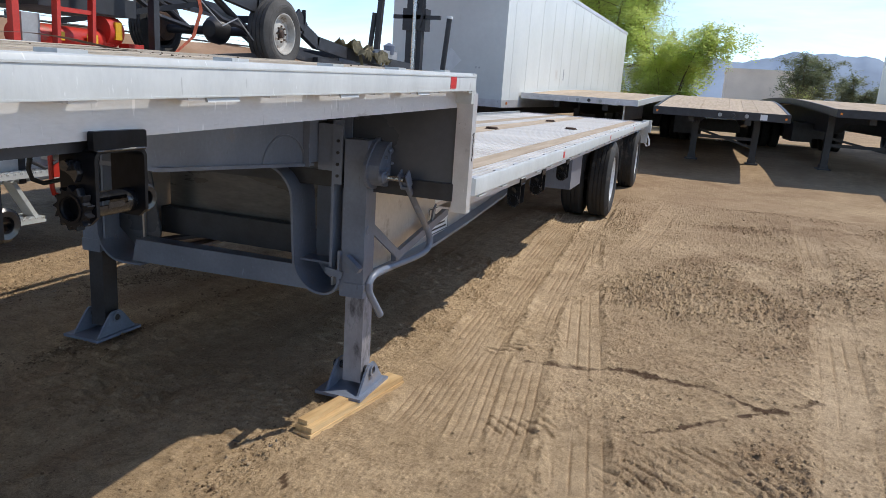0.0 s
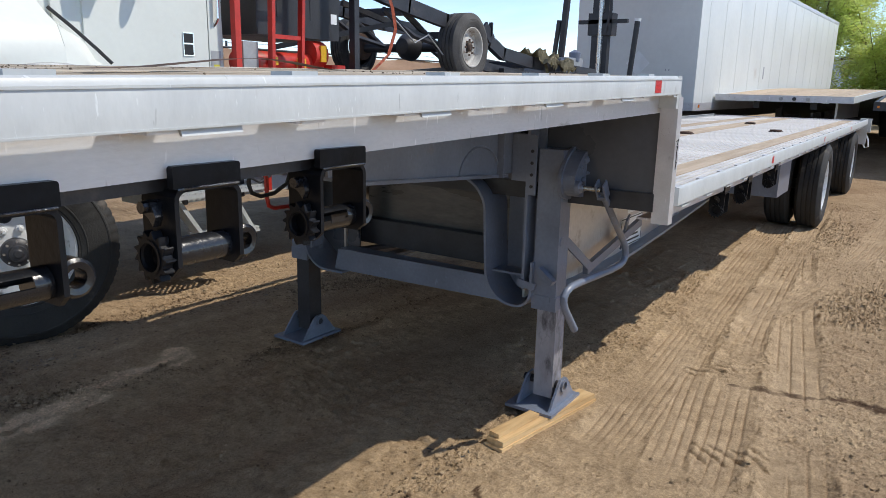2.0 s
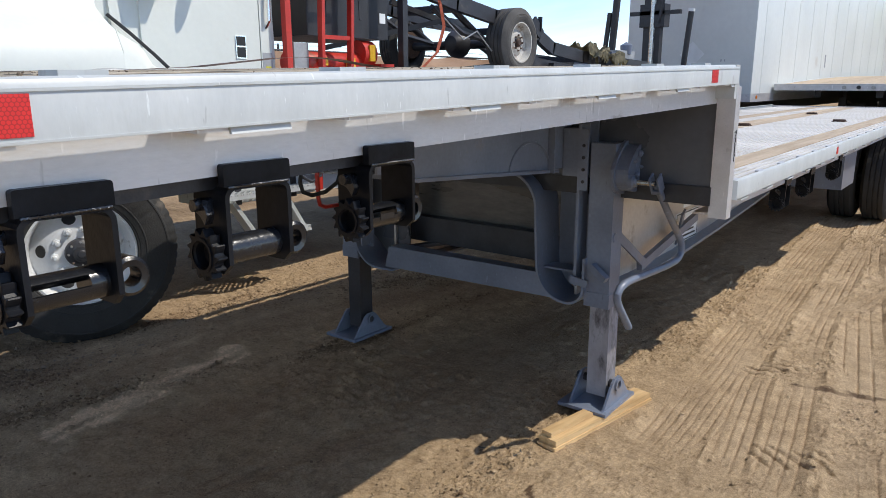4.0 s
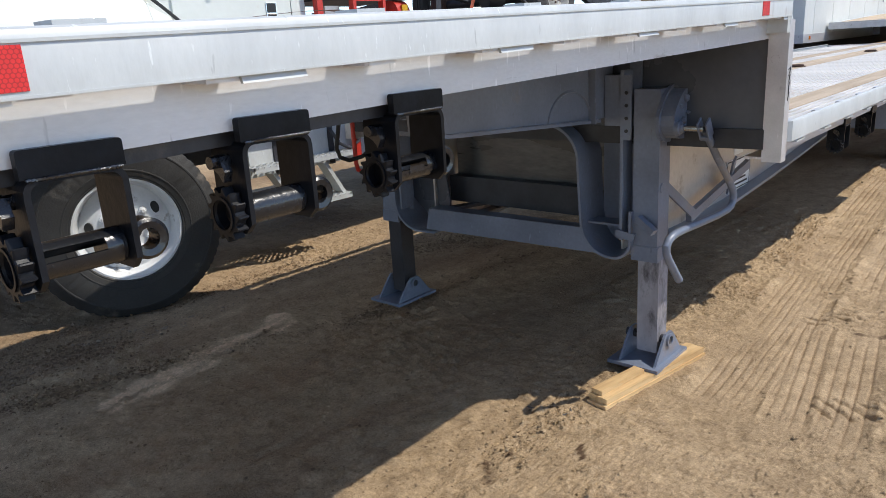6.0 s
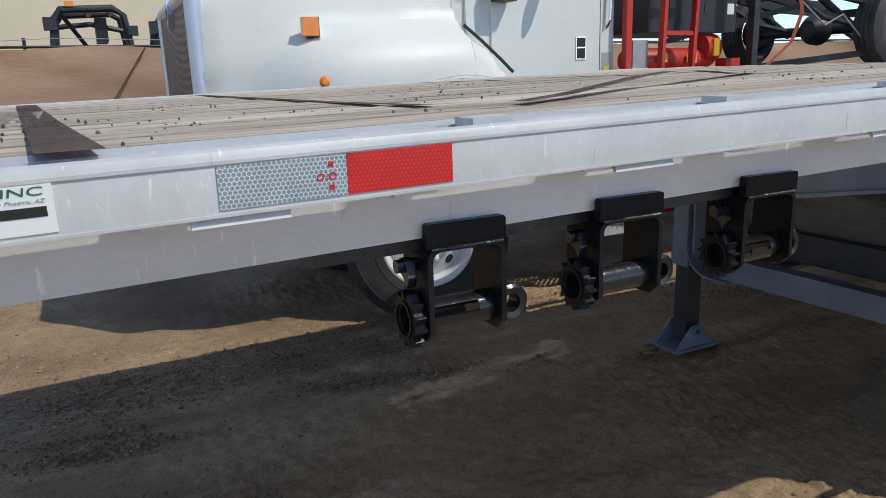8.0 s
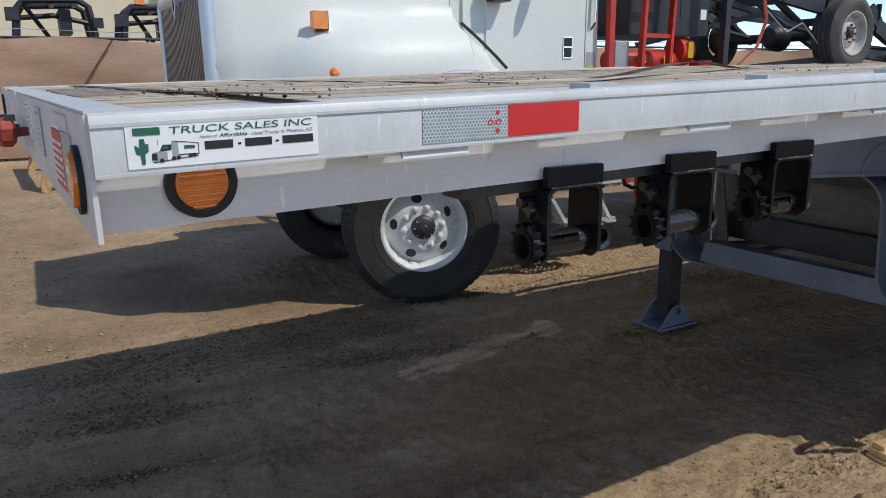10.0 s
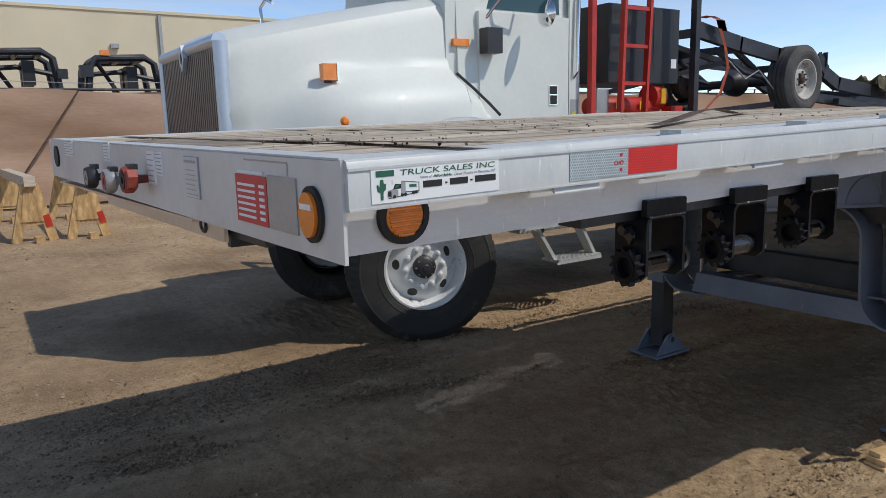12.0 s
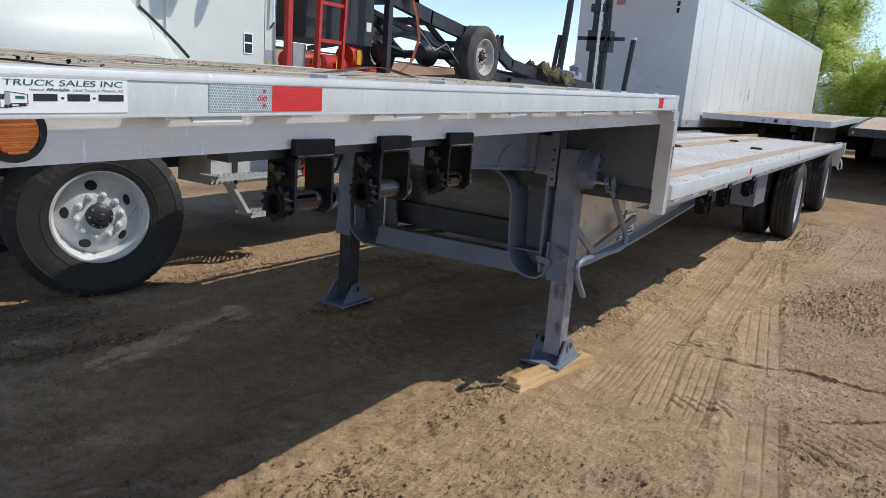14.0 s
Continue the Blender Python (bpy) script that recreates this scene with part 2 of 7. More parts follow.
def honeycomb(m, cell, wall):
    """A fine six-sided cell pattern of 5.6 mm, as on reflective tape: brightness inside the cells and of their walls."""
    n, l = m.node_tree.nodes, m.node_tree.links
    b = n["Principled BSDF"]
    src = b.inputs["Base Color"].links[0].from_socket
    tc = n.new("ShaderNodeTexCoord")

    def vec(op, a, c):
        x = n.new("ShaderNodeVectorMath")
        x.operation = op
        l.new(a, x.inputs[0])
        x.inputs[1].default_value = c
        return x.outputs[0]

    root = math.sqrt(3)
    p = vec('MULTIPLY', tc.outputs["Object"], (0.0, 178.0, 178.0))
    far_off = []
    for shift in ((0.0, 0.0, 0.0), (0.0, 0.5, root / 2)):
        q = vec('SUBTRACT', vec('MODULO', vec('ADD', p, shift), (1.0, 1.0, root)), (0.0, 0.5, root / 2))
        d = n.new("ShaderNodeVectorMath")
        d.operation = 'LENGTH'
        l.new(q, d.inputs[0])
        far_off.append(d.outputs["Value"])
    least = n.new("ShaderNodeMath")
    least.operation = 'MINIMUM'
    l.new(far_off[0], least.inputs[0]), l.new(far_off[1], least.inputs[1])
    r = n.new("ShaderNodeMapRange")
    r.inputs[1].default_value, r.inputs[2].default_value, r.inputs[3].default_value, r.inputs[4].default_value = 0.36, 0.48, cell, wall
    l.new(least.outputs[0], r.inputs[0])
    x = n.new("ShaderNodeMix")
    x.data_type, x.blend_type = 'RGBA', 'MULTIPLY'
    x.inputs[0].default_value = 1.0
    l.new(src, x.inputs[6])
    l.new(r.outputs[0], x.inputs[7])
    l.new(x.outputs[2], b.inputs["Base Color"])


honeycomb(WHITE_TAPE, 0.60, 1.45)
honeycomb(RED_TAPE, 1.08, 0.62)


def leafy(m, tint):
    """Leaves let some of the light through."""
    n, l = m.node_tree.nodes, m.node_tree.links
    b, out = n["Principled BSDF"], n["Material Output"]
    t = n.new("ShaderNodeBsdfTranslucent")
    t.inputs[0].default_value = (*tint, 1)
    x = n.new("ShaderNodeMixShader")
    x.inputs[0].default_value = 0.5
    l.new(b.outputs[0], x.inputs[1])
    l.new(t.outputs[0], x.inputs[2])
    l.new(x.outputs[0], out.inputs["Surface"])


leafy(LEAF, (0.70, 0.78, 0.23))
leafy(LEAF_DARK, (0.22, 0.25, 0.12))
GLASS = bpy.data.materials.new("window_glass")
GLASS.use_nodes = True
gb = GLASS.node_tree.nodes["Principled BSDF"]
gb.inputs["Base Color"].default_value = (0.03, 0.07, 0.075, 1)
gb.inputs["Roughness"].default_value = 0.04
gb.inputs["IOR"].default_value = 1.5


def dirt_material():
    """Packed desert soil: tan and brown patches, wet stains, painted-in shade, gravel grain."""
    m = bpy.data.materials.new("packed_desert_soil")
    m.use_nodes = True
    n, l = m.node_tree.nodes, m.node_tree.links
    b = n["Principled BSDF"]
    b.inputs["Roughness"].default_value = 0.95
    b.inputs["Specular IOR Level"].default_value = 0.2
    tc = n.new("ShaderNodeTexCoord")

    def noise_at(scale, detail, rough=0.55):
        x = n.new("ShaderNodeTexNoise")
        x.inputs["Scale"].default_value, x.inputs["Detail"].default_value, x.inputs["Roughness"].default_value = scale, detail, rough
        l.new(tc.outputs["Object"], x.inputs["Vector"])
        return x.outputs[0]

    def ramp(src, stops):
        r = n.new("ShaderNodeValToRGB")
        while len(r.color_ramp.elements) < len(stops):
            r.color_ramp.elements.new(0.5)
        for e, (p, c) in zip(r.color_ramp.elements, stops):
            e.position, e.color = p, (*c, 1)
        l.new(src, r.inputs[0])
        return r.outputs[0]

    def mix(fac, a, b2, kind="MIX"):
        x = n.new("ShaderNodeMix")
        x.data_type, x.blend_type = 'RGBA', kind
        if isinstance(fac, float):
            x.inputs[0].default_value = fac
        else:
            l.new(fac, x.inputs[0])
        l.new(a, x.inputs[6])
        l.new(b2, x.inputs[7])
        return x.outputs[2]

    base = ramp(noise_at(0.7, 6.0, 0.6), [(0.30, (0.345, 0.248, 0.147)), (0.52, (0.450, 0.330, 0.201)), (0.72, (0.535, 0.400, 0.252))])
    mid = ramp(noise_at(9.0, 6.0, 0.7), [(0.30, (0.72, 0.70, 0.68)), (0.6, (1.12, 1.12, 1.12))])
    crumbs = ramp(noise_at(62.0, 6.0, 0.78), [(0.36, (0.74, 0.725, 0.71)), (0.60, (1.16, 1.16, 1.16))])
    grain = ramp(noise_at(210.0, 4.0, 0.8), [(0.34, (0.64, 0.625, 0.61)), (0.60, (1.19, 1.19, 1.19))])
    col = mix(1.0, mix(1.0, mix(1.0, base, mid, "MULTIPLY"), crumbs, "MULTIPLY"), grain, "MULTIPLY")
    # gravel specks
    v = n.new("ShaderNodeTexVoronoi")
    v.inputs["Scale"].default_value = 70.0
    l.new(tc.outputs["Object"], v.inputs["Vector"])
    sp = ramp(v.outputs["Distance"], [(0.10, (1, 1, 1)), (0.22, (0, 0, 0))])
    pick = ramp(noise_at(2.4, 4.0), [(0.52, (0, 0, 0)), (0.66, (1, 1, 1))])
    fac = mix(1.0, sp, pick, "MULTIPLY")
    gcol = ramp(v.outputs["Color"], [(0.2, (0.26, 0.19, 0.13)), (0.8, (0.54, 0.42, 0.31))])
    col = mix(fac, col, gcol)
    # painted-in soil kinds and shade, from the sheet's own attribute
    at = n.new("ShaderNodeAttribute")
    at.attribute_name = "soil"
    # wet soil, also the shade tone painted below the decks
    damp_and_shade = n.new("ShaderNodeRGB")
    damp_and_shade.outputs[0].default_value = (0.098, 0.058, 0.033, 1)
    pale = n.new("ShaderNodeRGB")
    pale.outputs[0].default_value = (0.56, 0.420, 0.272, 1)
    sep = n.new("ShaderNodeSeparateColor")
    l.new(at.outputs["Color"], sep.inputs[0])
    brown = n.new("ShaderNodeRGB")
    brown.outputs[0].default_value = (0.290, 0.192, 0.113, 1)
    streak_tint = n.new("ShaderNodeRGB")
    streak_tint.outputs[0].default_value = (0.86, 0.63, 0.40, 1)
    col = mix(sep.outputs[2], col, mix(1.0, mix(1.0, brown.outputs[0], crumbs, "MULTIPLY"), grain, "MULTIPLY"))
    col = mix(sep.outputs[0], col, mix(1.0, damp_and_shade.outputs[0], crumbs, "MULTIPLY"))
    col = mix(sep.outputs[1], col, mix(0.6, pale.outputs[0], mix(1.0, pale.outputs[0], grain, "MULTIPLY")))
    col = mix(at.outputs["Alpha"], col, mix(1.0, mix(1.0, streak_tint.outputs[0], crumbs, "MULTIPLY"), grain, "MULTIPLY"))
    l.new(col, b.inputs["Base Color"])
    bp = n.new("ShaderNodeBump")
    bp.inputs["Strength"].default_value, bp.inputs["Distance"].default_value = 0.75, 0.012
    add = n.new("ShaderNodeMath")
    add.operation = 'ADD'
    l.new(noise_at(130.0, 6.0, 0.8), add.inputs[0])
    l.new(noise_at(14.0, 5.0, 0.7), add.inputs[1])
    l.new(add.outputs[0], bp.inputs["Height"])
    l.new(bp.outputs[0], b.inputs["Normal"])
    return m


SOIL = dirt_material()


# ---- mesh helpers ----
def part(name, bm, material, parent=None, label="", smooth=False, lift=False, bevel=0.0, segs=1):
    """Links a bmesh as one mesh object under a thing or a part. lift: it rides on the sloping upper deck."""
    if lift:
        for v in bm.verts:
            v.co.z += 0.0218 * v.co.y - 0.0104 * v.co.x
    if bevel:
        bmesh.ops.bevel(bm, geom=[e for e in bm.edges if len(e.link_faces) == 2 and e.calc_face_angle(0) > 0.6], offset=bevel, segments=segs, affect='EDGES', clamp_overlap=True)
    bmesh.ops.recalc_face_normals(bm, faces=bm.faces)
    me = bpy.data.meshes.new(name)
    bm.to_mesh(me)
    bm.free()
    me.materials.append(material)
    if smooth:
        me.shade_smooth()
        me.set_sharp_from_angle(angle=radians(35))
    ob = new(name, me)
    ob.parent = parent
    if label:
        ob["label"] = label
    return ob


def again(ob, m, parent):
    """The same mesh once more, as an object of its own."""
    o = new(ob.name.split(".")[0], ob.data)
    o.parent = parent
    o.matrix_basis = m
    return o


def thing(name, label, category, group="", kind="", at=(0, 0, 0)):
    ob = new(name)
    ob.location = at
    ob.empty_display_size = 0.1
    return tagged(ob, label, category, group, kind)


def B(*boxes):
    """A bmesh of boxes (x0, x1, y0, y1, z0, z1)."""
    bm = bmesh.new()
    for x0, x1, y0, y1, z0, z1 in boxes:
        box(bm, x0, x1, y0, y1, z0, z1)
    return bm


def box(bm, x0, x1, y0, y1, z0, z1):
    v = [bm.verts.new((x, y, z)) for x in (x0, x1) for y in (y0, y1) for z in (z0, z1)]
    for f in ((0, 1, 3, 2), (4, 6, 7, 5), (0, 4, 5, 1), (2, 3, 7, 6), (0, 2, 6, 4), (1, 5, 7, 3)):
        bm.faces.new([v[i] for i in f])


def prism(bm, pts, axis, a, b):
    """A polygon of the other two axes, drawn out along axis from a to b."""
    def at(p, s):
        return {"x": (s, p[0], p[1]), "y": (p[0], s, p[1]), "z": (p[0], p[1], s)}[axis]
    lo, hi = [bm.verts.new(at(p, a)) for p in pts], [bm.verts.new(at(p, b)) for p in pts]
    bm.faces.new(lo), bm.faces.new(hi[::-1])
    for i in range(len(pts)):
        j = (i + 1) % len(pts)
        bm.faces.new((lo[i], hi[i], hi[j], lo[j]))
    return bm


def strip(bm, pts, t, axis, a, b):
    """A flat bar of thickness t along a line of points, drawn out along axis from a to b."""
    left, right = [], []
    for i, p in enumerate(pts):
        q0, q1 = Vector(pts[max(0, i - 1)]), Vector(pts[min(len(pts) - 1, i + 1)])
        d = (q1 - q0).normalized()
        nrm = Vector((-d.y, d.x)) * t / 2
        left.append(tuple(Vector(p) + nrm)), right.append(tuple(Vector(p) - nrm))
    return prism(bm, left + right[::-1], axis, a, b)


def bar(bm, p0, p1, w, h=None, up=(0, 0, 1)):
    """A straight square bar from p0 to p1."""
    p0, p1 = Vector(p0), Vector(p1)
    h = h or w
    d = (p1 - p0).normalized()
    s = d.cross(Vector(up))
    s = s.normalized() if s.length > 1e-4 else Vector((1, 0, 0))
    u = s.cross(d)
    ring = [[bm.verts.new(p + s * (i * w / 2) + u * (j * h / 2)) for i, j in ((-1, -1), (1, -1), (1, 1), (-1, 1))] for p in (p0, p1)]
    bm.faces.new(ring[0][::-1]), bm.faces.new(ring[1])
    for i in range(4):
        j = (i + 1) % 4
        bm.faces.new((ring[0][i], ring[0][j], ring[1][j], ring[1][i]))
    return bm


def tube(bm, pts, r, seg=10, r_end=None):
    """A round bar along points, tapering to r_end."""
    pts = [Vector(p) for p in pts]
    rings, side = [], None
    for i, p in enumerate(pts):
        d = (pts[min(i + 1, len(pts) - 1)] - pts[max(i - 1, 0)]).normalized()
        side = (side - d * side.dot(d)) if side else d.orthogonal()
        side.normalize()
        up = d.cross(side)
        rr = r if r_end is None else r + (r_end - r) * i / max(1, len(pts) - 1)
        rings.append([bm.verts.new(p + (side * math.cos(a) + up * math.sin(a)) * rr) for a in (2 * math.pi * k / seg for k in range(seg))])
    for a, b in zip(rings, rings[1:]):
        for k in range(seg):
            bm.faces.new((a[k], a[(k + 1) % seg], b[(k + 1) % seg], b[k]))
    bm.faces.new(rings[0][::-1]), bm.faces.new(rings[-1])
    return bm


def lathe(bm, prof, centre, axis="x", seg=32, closed=False):
    """Turns a profile of (radius, along) round an axis through centre."""
    c = Vector(centre)
    e = {"x": (Vector((0, 1, 0)), Vector((0, 0, 1)), Vector((1, 0, 0))), "y": (Vector((0, 0, 1)), Vector((1, 0, 0)), Vector((0, 1, 0))),
         "z": (Vector((1, 0, 0)), Vector((0, 1, 0)), Vector((0, 0, 1)))}[axis]
    rings = []
    for r, h in prof:
        if r < 1e-5:
            rings.append([bm.verts.new(c + e[2] * h)])
        else:
            rings.append([bm.verts.new(c + e[2] * h + (e[0] * math.cos(a) + e[1] * math.sin(a)) * r) for a in (2 * math.pi * k / seg for k in range(seg))])
    pairs = list(zip(rings, rings[1:])) + ([(rings[-1], rings[0])] if closed else [])
    for a, b in pairs:
        for k in range(seg):
            j = (k + 1) % seg
            f = [a[k % len(a)], a[j % len(a)], b[j % len(b)], b[k % len(b)]]
            f = list(dict.fromkeys(f))
            if len(f) > 2:
                bm.faces.new(f)
    return bm


def arc(cx, cy, r, a0, a1, n=8):
    return [(cx + r * math.cos(radians(a0 + (a1 - a0) * k / n)), cy + r * math.sin(radians(a0 + (a1 - a0) * k / n))) for k in range(n + 1)]


# ---- ground ----
TREADS = (  # wheel tracks: points (x, y), half width, tread ribs, how strongly they are pressed in
    (((-0.35, 12.0), (0.03, 7.6), (0.49, 4.4), (0.71, 2.9), (0.95, 1.2)), 0.135, 4, 1.0),
    (((-0.20, 12.0), (-0.04, 7.3), (0.07, 5.0), (0.17, 4.3), (0.27, 3.6), (0.36, 2.9)), 0.125, 5, 1.0),
    (((-0.50, 12.0), (-0.38, 8.0), (-0.29, 5.9), (-0.18, 4.5), (-0.12, 3.6), (-0.09, 2.85)), 0.175, 8, 1.0),
    (((-0.06, 4.75), (0.03, 4.0), (0.13, 3.3), (0.18, 2.9)), 0.085, 4, 0.9),
    (((2.55, 12.0), (2.14, 6.4), (1.97, 4.75), (1.79, 3.44), (1.55, 2.0)), 0.15, 4, 0.8),
    (((0.75, 12.0), (0.55, 8.5), (0.30, 6.6), (0.02, 5.3)), 0.14, 5, 0.7),
    (((3.2, 12.0), (2.9, 6.5), (2.75, 3.0)), 0.16, 4, 0.7),
    (((-3.0, 12.0), (-3.1, 4.0), (-3.2, -2.0)), 0.16, 4, 0.5),
    (((-1.2, 12.0), (-1.4, 4.0), (-1.5, 0.0)), 0.18, 5, 0.5),
    (((0.62, 12.0), (1.02, 9.0), (1.75, 7.0), (2.6, 5.6)), 0.15, 4, 0.45),
)


def ground():
    """One sheet of dirt out to the horizon, fine where the wheel tracks are seen close by."""
    def axis(knots):
        out = [knots[0][0]]
        for (a, _), (b, step) in zip(knots, knots[1:]):
            k = max(1, round((b - a) / step))
            out += [a + (b - a) * i / k for i in range(1, k + 1)]
        return np.array(out)
    xs = axis([(-900, 0), (-200, 140), (-40, 20), (-14, 1.5), (-7, 0.2), (-4, 0.05), (-0.7, 0.018), (1.05, 0.0048), (2.4, 0.008), (4.6, 0.03), (9, 0.2), (30, 2), (200, 20), (900, 140)])
    ys = axis([(-900, 0), (-60, 120), (-8, 6), (-1, 0.4), (0.6, 0.05), (2.6, 0.018), (5.4, 0.010), (9.0, 0.026), (16, 0.08), (28, 0.4), (80, 5), (400, 60), (3000, 500)])
    X, Y = np.meshgrid(xs, ys)
    Z = np.zeros_like(X)

    def bumps(freq, seed, octaves=1, sx=1.0, sy=1.0, lean=0.0):
        """Smooth random relief, about -1 to 1."""
        out, amp, total = np.zeros_like(X), 1.0, 0.0
        for o in range(octaves):
            r = np.random.RandomState(seed * 31 + o)
            grid = r.uniform(-1, 1, (256, 256))
            a, b = (X - lean * Y) * freq * sx + 37.3 * o + seed, Y * freq * sy + 11.7 * o - seed
            i, j = np.floor(a).astype(int), np.floor(b).astype(int)
            u, v = a - i, b - j
            u, v = u * u * (3 - 2 * u), v * v * (3 - 2 * v)
            g = lambda p, q: grid[p & 255, q & 255]
            out += amp * ((g(i, j) * (1 - u) + g(i + 1, j) * u) * (1 - v) + (g(i, j + 1) * (1 - u) + g(i + 1, j + 1) * u) * v)
            total, amp, freq = total + amp, amp * 0.5, freq * 2.03
        return out / total
    near = np.clip((14 - np.abs(X)) / 8, 0, 1) * np.clip((22 - np.abs(Y - 4)) / 10, 0, 1)
    Z += near * (0.018 * bumps(0.5, 1, 3) + 0.010 * bumps(3.0, 2, 4))
    open_yard = np.clip((X + 0.9) / 0.5, 0, 1)
    churned = np.exp(-(((X - 1.6) / 1.1) ** 2 + ((Y - 6.6) / 1.5) ** 2) ** 2) + np.exp(-(((X - 1.5) / 0.75) ** 2 + ((Y - 3.35) / 0.45) ** 2) ** 2) + 0.7 * np.exp(-(((X - 0.1) / 0.4) ** 2 + ((Y - 2.2) / 0.35) ** 2))
    rough = np.clip(0.36 + 1.1 * bumps(1.1, 9, 4) + 0.5 * np.clip(churned, 0, 1), 0.36, 1)
    rough *= 1 - 0.65 * np.exp(-(((X + 0.10) / 0.55) ** 2 + ((Y - 4.4) / 2.0) ** 2) ** 2)
    clods = np.maximum(0, bumps(26, 7, 3) - 0.10) ** 0.8 * 0.038 + np.maximum(0, bumps(64, 8, 2) - 0.05) * 0.034 + np.abs(bumps(9, 12, 4)) * 0.024
    clods *= np.clip((Y - 0.15) / 0.5, 0, 1) * np.clip((13 - Y) / 3, 0.25, 1)
    soil = np.zeros(X.shape + (4,), np.float32)
    tracks, relief, lines = np.zeros_like(X), np.zeros_like(X), np.zeros_like(X)
    for q, (pts, w, ribs_n, press) in enumerate(TREADS):
        py, px = np.array([p[1] for p in pts][::-1]), np.array([p[0] for p in pts][::-1])
        fine = np.linspace(py[0], py[-1], 200)
        course = np.interp(fine, py, px)
        for _ in range(3):
            course = np.convolve(np.pad(course, 12, mode="edge"), np.ones(25) / 25, "valid")
        c = np.interp(Y, fine, course) + 0.003 * bumps(1.6, 60 + q, 2)
        d = (X - c) / (w * (1 + 0.07 * bumps(2.2, 80 + q, 2)))
        span = np.clip((Y - py[0]) / 0.5, 0, 1) * np.clip((py[-1] - Y) / 1.0, 0, 1)
        inside = np.exp(-(d ** 2) ** 3) * span
        lip = np.exp(-((np.abs(d) - 1.14) / 0.13) ** 2) * span
        breaks = np.clip((0.95 if q in (1, 2, 3) else 0.70) + 2.2 * bumps(1.5, 30 + q, 4, 1.0, 0.7), 0, 1) * press
        groove, stitch = np.zeros_like(X), np.zeros_like(X)
        for k in range(ribs_n):
            e = (d - (-0.80 + 1.60 * k / (ribs_n - 1))) * w
            groove = np.maximum(groove, np.exp(-(e / 0.0050) ** 2))
            stitch = np.maximum(stitch, np.exp(-(e / 0.013) ** 2) * np.maximum(0, np.sin((Y + 0.35 * X + 0.013 * k) * 2 * math.pi / 0.030)) ** 2)
        worn = np.clip(0.68 + 2.0 * bumps(6, 90 + q, 4, 1.0, 0.30), 0.0, 1)
        cut = 0.011 if ribs_n < 6 else 0.0085
        relief = relief * (1 - inside * breaks) + near * (-0.014 * press * inside * (0.4 + 0.6 * breaks) + 0.012 * press * lip * np.clip(0.15 + 2.2 * bumps(9, 44 + q, 3), 0, 1.3) - (cut * groove * worn + 0.004 * stitch * worn) * inside * breaks)
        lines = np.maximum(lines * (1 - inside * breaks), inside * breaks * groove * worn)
        tracks = np.maximum(tracks, inside * breaks)
    Z += relief + near * rough * clods * (1 - 0.90 * tracks)
    # prints of a loader tyre: rows of short curved lugs
    for bx, by, ang, half, row in ((1.20, 3.30, 0.32, 0.45, 0.11), (1.28, 3.52, 0.32, 0.40, 0.09), (0.02, 4.42, 0.75, 0.16, 0.06), (0.34, 3.42, 0.35, 0.17, 0.10)):
        u, v = (X - bx) * math.cos(ang) + (Y - by) * math.sin(ang), -(X - bx) * math.sin(ang) + (Y - by) * math.cos(ang)
        box_in = np.exp(-((u / half) ** 2) ** 4 - ((v / row) ** 2) ** 3)
        Z -= near * 0.030 * box_in * np.maximum(0, np.sin((u + 0.7 * v + 2.0 * v * v) * 2 * math.pi / 0.085)) ** 3 * np.clip(0.7 + bumps(7, 17, 2), 0, 1)
    soil[..., 1] += (0.34 * tracks * near * np.clip(0.6 + 1.5 * bumps(4, 71, 3), 0, 1)).astype(np.float32)
    zone = near * np.clip((rough - 0.22) * 1.5, 0, 1) * (1 - tracks)
    # groove shadows are tinted brown into the tracks; churned soil is darker; the open yard beyond the nose is brown
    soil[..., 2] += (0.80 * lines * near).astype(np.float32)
    soil[..., 2] += (0.45 * np.clip((-2.9 - X) / 0.6, 0, 1) * np.clip(0.6 + 0.9 * bumps(1.5, 77, 5), 0, 1)).astype(np.float32)
    soil[..., 2] += (0.62 * np.clip(zone + 0.25, 0, 1) * near * (1 - tracks) * open_yard * np.clip(0.30 + 1.5 * bumps(2.6, 51, 6), 0, 1)).astype(np.float32)
    soil[..., 2] += (0.55 * np.clip((Y - 7.0) / 4.0, 0, 1) * np.clip(0.55 + 1.0 * bumps(0.9, 52, 5), 0, 1)).astype(np.float32)
    t = np.clip((Y - 13.4) / 5.2, 0, 1)
    Z += 0.27 * t * t * (3 - 2 * t)
    # dark wet streak across the ruts, and shade below the decks put into the soil
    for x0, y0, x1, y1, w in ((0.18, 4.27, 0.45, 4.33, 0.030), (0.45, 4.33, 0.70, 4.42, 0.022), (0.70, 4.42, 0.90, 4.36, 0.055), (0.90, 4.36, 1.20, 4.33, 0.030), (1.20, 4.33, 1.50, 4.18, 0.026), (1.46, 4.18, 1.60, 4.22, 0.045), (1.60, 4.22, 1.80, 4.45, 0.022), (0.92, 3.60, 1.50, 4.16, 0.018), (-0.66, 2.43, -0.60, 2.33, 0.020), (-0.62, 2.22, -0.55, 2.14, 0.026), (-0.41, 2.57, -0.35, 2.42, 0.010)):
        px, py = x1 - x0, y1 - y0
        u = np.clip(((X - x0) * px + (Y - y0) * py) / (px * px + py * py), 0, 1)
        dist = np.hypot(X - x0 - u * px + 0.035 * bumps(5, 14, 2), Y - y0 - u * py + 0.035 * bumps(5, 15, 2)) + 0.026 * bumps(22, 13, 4)
